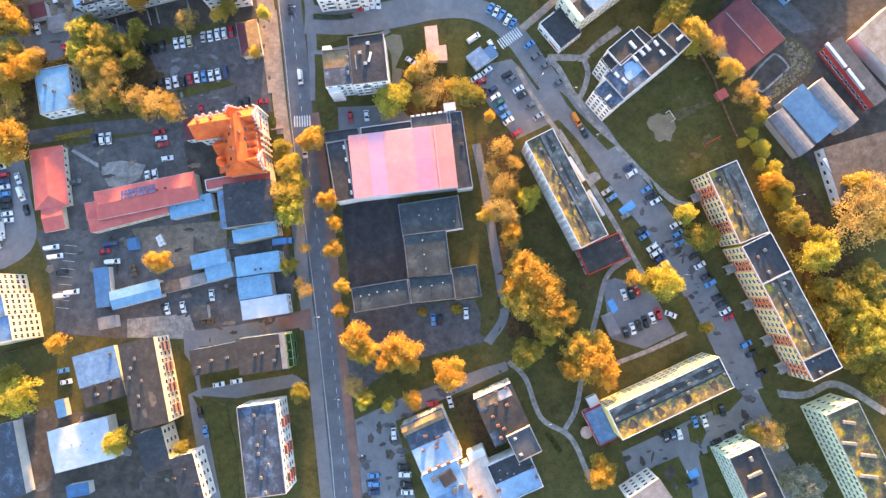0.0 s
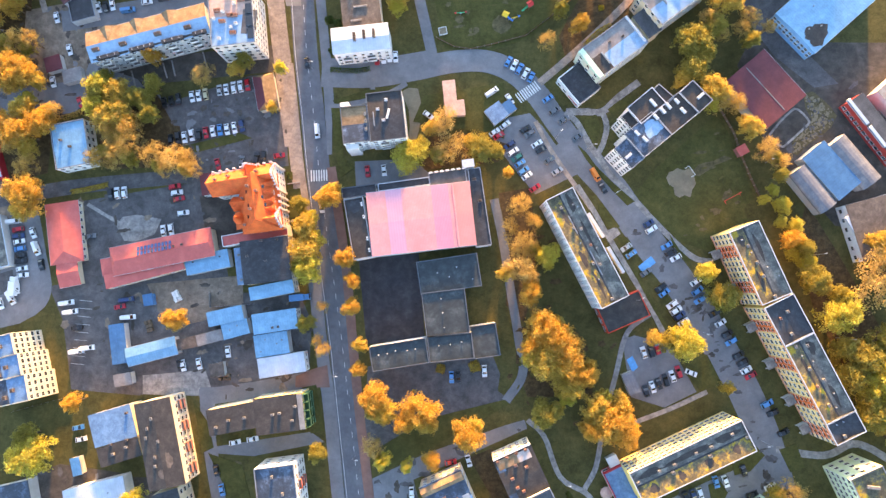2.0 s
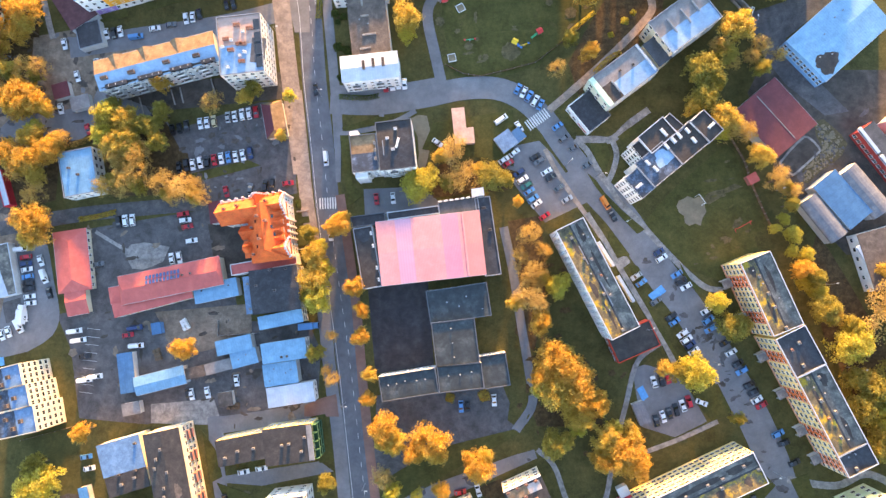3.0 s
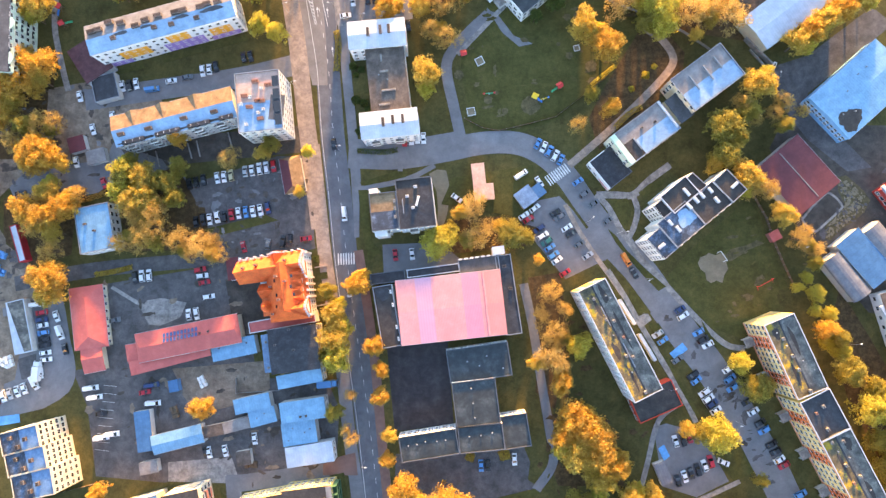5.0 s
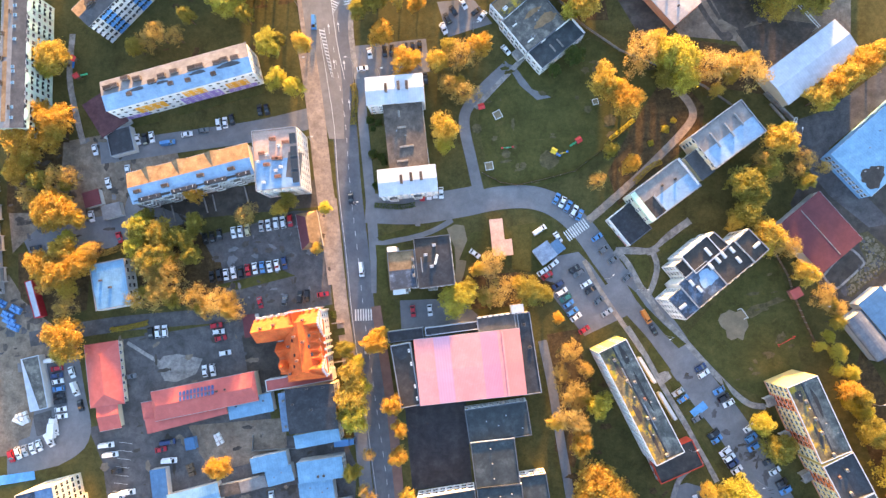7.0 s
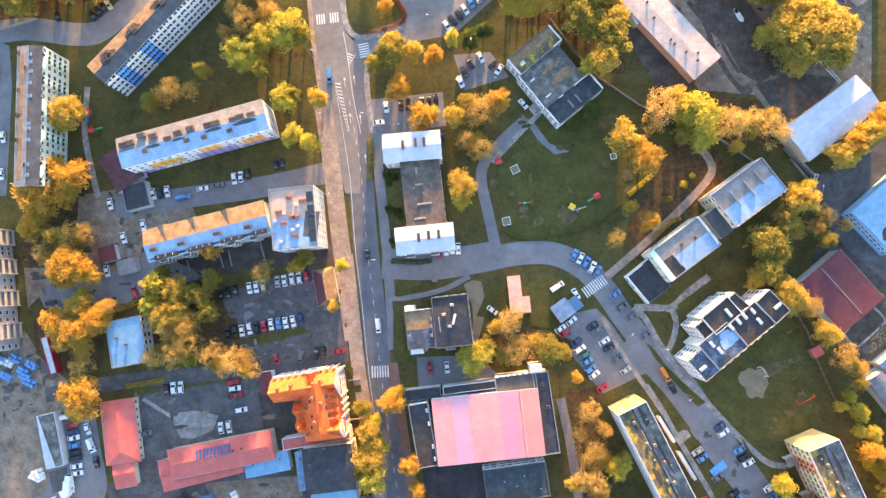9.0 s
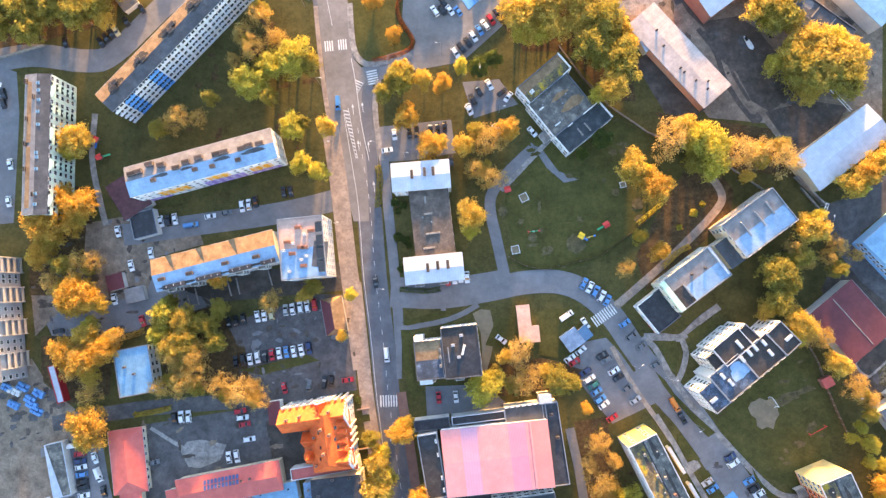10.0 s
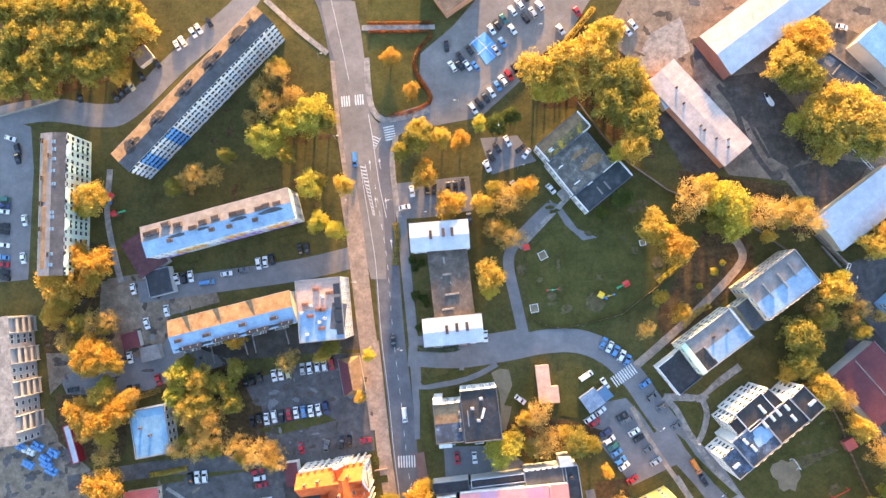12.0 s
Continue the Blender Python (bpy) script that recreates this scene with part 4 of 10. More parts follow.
def stepped_gable(e, m, width, base, top, steps, label):
    """A pale stepped gable wall with caps and windows; m: its foot, facing -y."""
    s = Soup()
    s.box(-width / 2, width / 2, 0, 0.35, -0.3, base)
    for k in range(steps):
        w = width / 2 * (1 - k / steps)
        z0, z1 = base + (top - base) * k / steps, base + (top - base) * (k + 1) / steps
        s.box(-w, w, 0, 0.35, z0, z1)
        for sg in (-1, 1):
            s.box(sg * w - 0.28, sg * w + 0.28, -0.08, 0.45, z1 - 0.1, z1 + 0.45, 1, chamfer=0.05)
    s.box(-0.3, 0.3, -0.08, 0.45, top, top + 0.6, 1, chamfer=0.05)
    gable = part("gable", s.mesh("gable", plaster((0.70, 0.62, 0.56)), M["coping_pale"]), e, m, label)
    me = window_mesh(0.9, 1.8)
    for k in range(3):
        for u in (-width / 4, 0, width / 4):
            part("window", me, gable, pose(u, -0.004, 1.4 + k * 3.2))


def town_hall(x, y, yaw):
    """The old hall: a tall main house, a long north wing, cross gables, dormers and a small stair turret."""
    e = thing("town_hall", x, y, 0, yaw, "old town hall with steep orange tiled roofs and pale stepped gables", "town hall")
    pale, brick = plaster((0.66, 0.56, 0.48)), M["brick"]
    # walls
    for name, x0, x1, y0, y1, h, m in (("wall", -6.8, 6.5, -11.6, 8.0, 10.0, pale), ("wall", -16.4, 6.4, 3.0, 11.2, 10.0, pale),
                                       ("wall", -10.6, -6.8, -9.4, 1.6, 6.2, brick)):
        s = Soup()
        s.box(x0, x1, y0, y1, -0.3, h, bottom=False)
        part(name, s.mesh(name, m), e)
    # main house, ridge from south to north, hipped at its south end
    zr, ze = 16.6, 9.7
    slope_roof(e, [[(7.1, -12.2, ze), (7.1, 8.0, ze), (-0.3, 8.0, zr), (-0.3, -8.4, zr)],
                   [(-7.4, 8.0, ze), (-7.4, -12.2, ze), (-0.3, -8.4, zr), (-0.3, 8.0, zr)],
                   [(-7.4, -12.2, ze), (7.1, -12.2, ze), (-0.3, -8.4, zr)]], "roof_orange")
    # north wing, ridge from west to east
    zn = 15.2
    slope_roof(e, [[(6.9, 11.9, ze), (-17.0, 10.6, ze), (-17.0, 6.5, zn), (6.9, 7.1, zn)],
                   [(-17.0, 2.4, ze), (6.9, 2.4, ze), (6.9, 7.1, zn), (-17.0, 6.5, zn)]], "roof_orange")
    s = Soup()
    s.face(((-16.4, 3.0, 9.8), (-16.4, 10.2, 9.8), (-16.4, 6.5, 14.9)))
    part("gable", s.mesh("gable", pale), e)
    # south-east cross gable, west gable, north dormer gable
    slope_roof(e, [[(7.0, -11.4, 10.0), (7.0, -8.2, 15.0), (0.6, -8.2, 15.0), (3.6, -11.4, 10.0)],
                   [(7.0, -8.2, 15.0), (7.0, -5.0, 10.0), (3.6, -5.0, 10.0), (0.6, -8.2, 15.0)]], "roof_orange")
    slope_roof(e, [[(-10.2, -3.4, 8.6), (-10.2, -0.8, 12.6), (-3.0, -0.8, 12.6), (-6.6, -3.4, 8.6)],
                   [(-10.2, -0.8, 12.6), (-10.2, 1.8, 8.6), (-6.6, 1.8, 8.6), (-3.0, -0.8, 12.6)]], "roof_orange")
    slope_roof(e, [[(-4.6, 12.2, 10.4), (-2.4, 12.2, 14.2), (-2.4, 7.6, 14.2), (-4.6, 10.4, 10.4)],
                   [(-2.4, 12.2, 14.2), (-0.2, 12.2, 10.4), (-0.2, 10.4, 10.4), (-2.4, 7.6, 14.2)]], "roof_orange")
    slope_roof(e, [[(-10.9, -9.7, 6.0), (-10.9, -3.4, 6.0), (-7.0, -3.4, 8.4), (-7.0, -9.7, 8.4)]], "roof_orange", "low orange tiled lean-to roof")
    stepped_gable(e, pose(6.75, 7.1, 0, 0, 0, 90), 8.6, 9.6, 16.0, 5, "pale stepped gable")
    stepped_gable(e, pose(6.75, -8.2, 0, 0, 0, 90), 6.6, 9.6, 15.6, 4, "pale stepped gable")
    stepped_gable(e, pose(-2.4, 11.9, 0, 0, 0, 180), 4.6, 9.6, 14.6, 4, "pale stepped gable")
    # pale pilasters and merlons along the street front and the north front
    s = Soup()
    s.box(-0.32, 0.32, -0.32, 0.1, -0.3, 10.6, 0, chamfer=0.06)
    s.box(-0.42, 0.42, -0.42, 0.2, 10.6, 11.3, 1, chamfer=0.1)
    pil = s.mesh("pilaster", plaster((0.70, 0.62, 0.56)), M["coping_pale"])
    for v in (-11.0, -4.6, -2.4, -0.2, 2.2, 11.0):
        part("pilaster", pil, e, pose(6.9, v, 0, 0, 0, 90))
    for u in (-15.4, -12.9, -10.4, -7.9, -5.4, 0.8, 3.0, 5.4):
        part("pilaster", pil, e, pose(u, 11.0 + (u + 16) * 0.045, 0, 0, 0, 180))
    # windows of the street front and the west fronts
    me = window_mesh(1.2, 1.9)
    for k in range(3):
        for v in (-3.5, -1.3, 1.0):
            part("window", me, e, pose(6.52, v, 1.4 + 3.1 * k, 0, 0, 90))
        for u in (-14.0, -11.5, -9.0, -6.6):
            part("window", me, e, pose(u, 11.22, 1.4 + 3.1 * k, 0, 0, 180))
        for u in (-14.5, -12.0, -9.5):
            part("window", me, e, pose(u, 2.98, 1.4 + 3.1 * k))
    # four dormers with white fronts and small hipped roofs
    slope = (zr - ze) / 7.4
    for v in (4.2, 1.0, -1.9, -4.6):
        d = Soup()
        zf = ze + (7.1 - 5.6) * slope
        d.box(3.2, 5.6, v - 0.85, v + 0.85, zf - 0.3, zf + 1.9, 1)
        ap, bk = (4.9, v, zf + 3.0), (7.1 - (zf + 3.0 - ze) / slope, v, zf + 3.0)
        lo = zf + 1.8
        for sg in (-1, 1):
            d.face(((6.0, v + sg * 1.15, lo), ap, bk, (7.1 - (lo - ze) / slope, v + sg * 1.15, lo)))
        d.face(((6.0, v - 1.15, lo), (6.0, v + 1.15, lo), ap))
        dormer = part("dormer", d.mesh("dormer", M["roof_orange"], plaster(WHITE)), e, None, "white-fronted dormer")
        part("window", window_mesh(1.0, 1.2), dormer, pose(5.604, v, zf + 0.4, 0, 0, 90))
    # round stair turret with a pointed roof
    t = Soup()
    t.tube((-8.2, -6.3, -0.3), (-8.2, -6.3, 10.2), 1.7, 1.7, 12)
    part("turret", t.mesh("turret", brick), e)
    t = Soup()
    t.tube((-8.2, -6.3, 10.2), (-8.2, -6.3, 14.6), 2.1, 0.05, 12)
    part("turret_roof", t.mesh("turret_roof", M["roof_orange"]), e)
    # flat pale roof of a court bay, skylights, chimneys
    t = Soup()
    t.box(-10.4, -7.4, 1.9, 5.6, -0.3, 7.4, 0, chamfer=0.1)
    part("court_bay", t.mesh("court_bay", M["coping_pale"]), e)
    for u, v, yw in ((2.6, 3.0, 1), (2.2, -0.6, 1), (2.8, -3.4, 1), (-3.4, 2.0, -1), (-3.0, -3.0, -1), (-3.6, -6.8, -1)):
        t = Soup()
        t.box(-0.4, 0.4, -0.55, 0.55, 0, 0.1, chamfer=0.02)
        z = zr - abs(u + 0.3) * slope + 0.03
        part("skylight", t.mesh("skylight", M["car_glass"]), e, pose(u, v, z, 0, math.degrees(math.atan(slope)) * yw, 0))
    stacks(e, 14.0, [(-13.5, 7.6), (-9.0, 8.2), (1.0, 8.6)], 0.9, 0.6, 1.6, "brick")
    stacks(e, 15.2, [(-1.6, -4.6), (0.9, 1.4), (-1.8, 3.4)], 0.9, 0.7, 2.4, "brick")
    stacks(e, 11.0, [(-5.6, -9.2), (-5.4, 0.2)], 0.8, 0.6, 2.0, "brick")
    return e


def truck(x, y, heading, paint, label):
    """A lorry: cab, load box, wheels."""
    e = thing("truck", x, y, ground_z(x, y), heading, label, "truck")
    s = Soup()
    s.box(-3.6, 1.7, -1.2, 1.2, 0.9, 3.0, chamfer=0.06)
    part("load_box", s.mesh("load_box", M["car_" + paint]), e)
    part("cab", profile_soup([(1.85, 0.5), (3.7, 0.5), (3.75, 1.3), (3.45, 2.35), (3.2, 2.5), (1.85, 2.5)], 2.2, lambda z: max(0, z - 1.3) * 0.08).mesh("cab", M["car_" + paint]), e)
    s = Soup()
    s.face(((3.78, -0.95, 1.32), (3.78, 0.95, 1.32), (3.49, 0.88, 2.3), (3.49, -0.88, 2.3)))
    part("windscreen", s.mesh("windscreen", M["car_glass"]), e)
    s = Soup()
    s.box(-3.5, 3.5, -0.45, 0.45, 0.55, 0.88)
    part("chassis", s.mesh("chassis", M["rubber"]), e)
    w = Soup()
    w.tube((0, -0.14, 0), (0, 0.14, 0), 0.48, 0.48, 12, 0)
    w.tube((0, -0.15, 0), (0, 0.15, 0), 0.25, 0.25, 8, 1)
    me = w.mesh("wheel", M["rubber"], M["steel"])
    for xx in (-2.4, 2.7):
        for yy in (-1.0, 1.0):
            part("wheel", me, e, pose(xx, yy, 0.48))
    return e


def sheet_wedge(e, x, y0, y1, w0, w1, z):
    """A white sheet along the edge of a roof that widens from one end to the other."""
    s = Soup()
    lo = [(x, y0, z), (x + w1, y0, z), (x + w0, y1, z), (x, y1, z)]
    hi = [(a, c, z + 0.06) for a, c, _ in lo]
    s.face(hi)
    for i in range(4):
        j = (i + 1) % 4
        s.face((lo[i], lo[j], hi[j], hi[i]))
    part("roof_sheet", s.mesh("roof_sheet", M["metal_white"]), e)


def loggia_front(e, D, h, bays, w, columns):
    """Deep loggias between cross walls on the long front, with windows in columns between them."""
    floors = int(h / 3.0)
    for u in bays:
        for k in (-1, 1):
            s = Soup()
            s.box(u + k * w / 2 - 0.15, u + k * w / 2 + 0.15, -D / 2 - 1.5, -D / 2, 0, h, chamfer=0.03)
            part("cross_wall", s.mesh("cross_wall", plaster((0.44, 0.43, 0.43))), e)
        for f in range(floors):
            s = Soup()
            z = 0.4 + f * 3.0
            s.box(u - w / 2 + 0.15, u + w / 2 - 0.15, -D / 2 - 1.4, -D / 2, z, z + 0.16)
            s.box(u - w / 2 + 0.15, u + w / 2 - 0.15, -D / 2 - 1.4, -D / 2 - 1.3, z + 0.16, z + 1.15)
            part("loggia", s.mesh("loggia", plaster((0.46, 0.43, 0.40))), e)
    for u in columns:
        for f in range(floors):
            part("window", window_mesh(1.4, 1.4), e, on_side("S", 0, D, u, 1.5 + f * 3.0))


def arched_canopies(e, y, z, spots, r):
    """Half-round green canopies over the stair fronts."""
    for u in spots:
        s = Soup()
        n = 10
        arc = [(u + r * math.cos(math.pi * i / n), y - 0.2 - r * 0.7 * math.sin(math.pi * i / n)) for i in range(n + 1)]
        hi = [(a, c, z + 0.14) for a, c in arc]
        lo = [(a, c, z) for a, c in arc]
        s.face(hi)
        s.face(lo[::-1])
        for i in range(n + 1):
            j = (i + 1) % (n + 1)
            s.face((lo[j], lo[i], hi[i], hi[j]))
        part("canopy", s.mesh("canopy", M["mint_sheet"]), e)


def goal(x0, y0, x1, y1, h, deep, material, label):
    """A football goal of round tubes with two stays at the back."""
    w = math.hypot(x1 - x0, y1 - y0)
    e = thing("goal", (x0 + x1) / 2, (y0 + y1) / 2, 0, math.degrees(math.atan2(y1 - y0, x1 - x0)), label, "goal")
    a = 0.09
    for k in (-1, 1):
        s = Soup()
        s.box(k * w / 2 - a, k * w / 2 + a, -a, a, 0, h, chamfer=0.03)
        part("post", s.mesh("post", M[material]), e)
        s = Soup()
        s.box(k * w / 2 - a, k * w / 2 + a, a, deep, 0, 0.12, chamfer=0.03)
        part("stay", s.mesh("stay", M[material]), e)
    s = Soup()
    s.box(-w / 2 + a, w / 2 - a, -a, a, h - 2 * a, h, chamfer=0.03)
    part("crossbar", s.mesh("crossbar", M[material]), e)
    return e


def rubble(poly, count, least, most, label):
    """Broken slabs and lumps of concrete lying about, as one mesh."""
    rnd = random.Random(int(poly[0][0] * 7 + poly[0][1] * 3) + count)
    xs, ys = [p[0] for p in poly], [p[1] for p in poly]
    s = Soup()
    done = 0
    while done < count:
        x, y = rnd.uniform(min(xs), max(xs)), rnd.uniform(min(ys), max(ys))
        if not inside(x, y, poly):
            continue
        done += 1
        r, h, n = rnd.uniform(least, most) * rnd.uniform(0.4, 1.0), rnd.uniform(0.04, 0.2), rnd.choice((4, 5, 6))
        turn, flat = rnd.uniform(0, 6.3), rnd.uniform(0.4, 1.0)
        ring = []
        for i in range(n):
            t = i * math.tau / n
            k = r * rnd.uniform(0.7, 1.15)
            u, v = k * math.cos(t), k * flat * math.sin(t)
            ring.append((x + u * math.cos(turn) - v * math.sin(turn), y + u * math.sin(turn) + v * math.cos(turn)))
        tilt = rnd.uniform(-0.1, 0.1)
        top = [(a, c, h + tilt * (a - x)) for a, c in ring]
        low = [(a + (a - x) * 0.15, c + (c - y) * 0.15, -0.05) for a, c in ring]
        slot = rnd.choice((0, 0, 1))
        s.face(top, slot)
        for i in range(n):
            j = (i + 1) % n
            s.face((low[i], low[j], top[j], top[i]), slot)
    tagged(new("rubble", s.mesh("rubble", M["sand"], M["asphalt_mid"])), label, "rubble", kind="stuff")


def boat(x, y, heading):
    """A small sailing boat laid up on blocks."""
    e = thing("boat", x, y, 0.0, heading, "white sailing boat laid up on the ground", "boat")
    s, n = Soup(), 9
    deck, keel = [], []
    for k in range(n + 1):
        t = k / n
        w = 1.0 * math.sin(math.pi * min(1, 0.22 + 0.78 * (1 - t))) ** 0.8 if t < 1 else 0.02
        deck.append((-3 + 6 * t, w, 1.15 + 0.25 * t * t))
        keel.append((-2.8 + 5.4 * t, w * 0.35, 0.25 + 0.5 * t * t))
    for k in range(n):
        for sg in (-1, 1):
            q = [(p[0], sg * p[1], p[2]) for p in (deck[k], deck[k + 1], keel[k + 1], keel[k])]
            s.face(q if sg > 0 else q[::-1])
        s.face([(keel[k][0], -keel[k][1], keel[k][2]), (keel[k + 1][0], -keel[k + 1][1], keel[k + 1][2]), keel[k + 1], keel[k]])
        s.face([deck[k], deck[k + 1], (deck[k + 1][0], -deck[k + 1][1], deck[k + 1][2]), (deck[k][0], -deck[k][1], deck[k][2])][::-1])
    part("hull", s.mesh("hull", M["car_w"]), e)
    s = Soup()
    s.box(-0.8, 1.2, -0.55, 0.55, 1.15, 1.7, chamfer=0.15)
    part("cabin", s.mesh("cabin", M["lamp_head"]), e)
    s = Soup()
    s.box(-2.5, -0.9, -0.5, 0.5, 1.17, 1.24)
    part("cockpit", s.mesh("cockpit", M["rubber"]), e)
    for xx in (-1.5, 1.3):
        s = Soup()
        s.box(xx - 0.2, xx + 0.2, -0.7, 0.7, 0, 0.42)
        part("support_block", s.mesh("support_block", M["wood"]), e)
    return e


def play_tower(x, y, heading, roof, chute):
    e = thing("play_tower", x, y, 0, heading, "painted playground tower with a slide", "playground")
    for xx in (-0.7, 0.7):
        for yy in (-0.7, 0.7):
            s = Soup()
            s.box(xx - 0.07, xx + 0.07, yy - 0.07, yy + 0.07, -0.1, 2.9)
            part("post", s.mesh("post", M["wood"]), e)
    s = Soup()
    s.box(-0.8, 0.8, -0.8, 0.8, 1.2, 1.3)
    part("deck", s.mesh("deck", M["wood"]), e)
    s = Soup()
    for sg in (-1, 1):
        s.face(((-1.1, sg * 1.1, 2.7), (1.1, sg * 1.1, 2.7), (1.1, 0, 3.6), (-1.1, 0, 3.6)))
    part("roof", s.mesh("roof", M[roof]), e)
    s = Soup()
    s.face(((0.8, -0.35, 1.3), (3.2, -0.35, 0.25), (3.2, 0.35, 0.25), (0.8, 0.35, 1.3)))
    for sg in (-0.35, 0.35):
        s.face(((0.8, sg, 1.3), (3.2, sg, 0.25), (3.2, sg, 0.5), (0.8, sg, 1.55)))
    part("slide", s.mesh("slide", M[chute]), e)
    return e


def seesaw(x, y, heading, a, c):
    e = thing("seesaw", x, y, 0, heading, "painted playground seesaw with two seats", "playground")
    s = Soup()
    s.box(-0.3, 0.3, -0.3, 0.3, -0.05, 0.6, chamfer=0.05)
    part("base", s.mesh("base", M["steel"]), e)
    s = Soup()
    s.box(-2.2, 2.2, -0.14, 0.14, 0.6, 0.74)
    part("beam", s.mesh("beam", M[a]), e)
    for xx in (-1.9, 1.9):
        s = Soup()
        s.box(xx - 0.35, xx + 0.35, -0.3, 0.3, 0.74, 0.95, chamfer=0.05)
        part("seat", s.mesh("seat", M[c]), e)
    return e


def sand_pit(x, y, heading, size=2.6):
    e = thing("sand_pit", x, y, 0.03, heading, "square sand pit with a pale timber edge", "sand pit")
    s = Soup()
    s.box(-size / 2, size / 2, -size / 2, size / 2, -0.05, 0.1)
    part("sand", s.mesh("sand", M["sand"]), e)
    for k in range(4):
        s = Soup()
        s.box(-size / 2 - 0.2, size / 2, -size / 2 - 0.2, -size / 2, -0.05, 0.3, chamfer=0.03)
        part("board", s.mesh("board", M["lamp_head"]), e, pose(0, 0, 0, 0, 0, 90 * k))
    return e


def play_house(x, y, heading):
    e = thing("play_house", x, y, 0, heading, "small red playground house", "playground")
    s = Soup()
    s.box(-0.9, 0.9, -0.8, 0.8, -0.05, 1.3)
    part("wall", s.mesh("wall", M["wood"]), e)
    s = Soup()
    for sg in (-1, 1):
        s.face(((-1.2, sg * 1.1, 1.2), (1.2, sg * 1.1, 1.2), (1.2, 0, 2.0), (-1.2, 0, 2.0)))
    part("roof", s.mesh("roof", M["toy_red"]), e)
    return e


def round_bed(x, y, r, material, label):
    """A round patch of bare ground or planting."""
    LAYER[0] += 1
    z = 0.07 + 0.0007 * LAYER[0]
    s = Soup()
    s.face([(x + r * (1 + 0.12 * math.sin(3 * k + x)) * math.cos(k * math.tau / 20), y + r * (1 + 0.12 * math.cos(2 * k + y)) * math.sin(k * math.tau / 20), z) for k in range(20)])
    return tagged(new("bare_patch", s.mesh("bare_patch", M[material])), label, "ground", kind="structure")


def pallets(x, y, heading, material, label):
    e = thing("pallet_stack", x, y, 0, heading, label, "stack")
    rnd = random.Random(int(x * 3 + y))
    for i in range(3):
        for j in range(2):
            s = Soup()
            h = rnd.uniform(0.8, 1.6)
            s.box(-0.65, 0.65, -0.55, 0.55, 0, h, chamfer=0.08)
            part("pallet", s.mesh("pallet", M[material]), e, pose(i * 1.5 - 1.5 + rnd.uniform(-0.1, 0.1), j * 1.3, 0, 0, 0, rnd.uniform(-8, 8)))
    return e


def roof_patch(e, material, h, rise, depth, *patches):
    """Repairs and worn places that lie on a roof with its ridge along x: (x, y, half length, half width)."""
    for k, (x, y, a, c) in enumerate(patches):
        s = Soup()
        rings = []
        for f in (1.0, 0.6, 0.3):
            row = []
            for i in range(28):
                t = i * math.tau / 28
                r = f * (1 + 0.14 * math.sin(3 * t + x + k) + 0.07 * math.sin(7 * t + y) + 0.05 * math.cos(11 * t + x * y))
                px, py = x + a * r * math.cos(t), y + c * r * math.sin(t)
                row.append((px, py, h + rise * (1 - abs(py) / (depth / 2)) + 0.012))
            rings.append(row)
        for o, n in zip(rings, rings[1:]):
            for i in range(28):
                j = (i + 1) % 28
                s.face((o[i], o[j], n[j], n[i]))
        s.face(rings[-1])
        part("roof_patch", s.mesh("roof_patch", M[material]), e)


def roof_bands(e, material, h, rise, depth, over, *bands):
    """Bands of another tone, painted tree shadows among them, across a roof with its ridge along x: (x, width)."""
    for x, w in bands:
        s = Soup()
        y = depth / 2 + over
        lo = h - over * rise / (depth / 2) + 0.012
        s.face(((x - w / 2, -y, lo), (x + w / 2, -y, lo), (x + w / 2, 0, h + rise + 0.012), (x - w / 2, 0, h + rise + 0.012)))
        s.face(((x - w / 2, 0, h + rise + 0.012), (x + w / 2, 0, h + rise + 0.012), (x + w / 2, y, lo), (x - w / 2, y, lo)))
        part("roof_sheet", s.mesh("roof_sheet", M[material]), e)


WOOD = []


def wood(kind, h, *spots):
    """Trees of a wood, kept for one joined mesh: (x, y, crown radius)."""
    near = {"orange": "gold", "gold": "yellow", "yellow": "olive", "olive": "gold", "rust": "olive", "pale": "gold"}
    for x, y, r in spots:
        high = h * (0.75 + 0.25 * min(1.4, r / 4.5))
        WOOD.append((kind, high, x, y, r))
        if r > 4.4:
            a = random.Random(int(x * 5 + y * 11)).uniform(0, math.tau)
            WOOD.append((near.get(kind, kind), high * 0.8, x + 0.85 * r * math.cos(a), y + 0.85 * r * math.sin(a), r * 0.55))


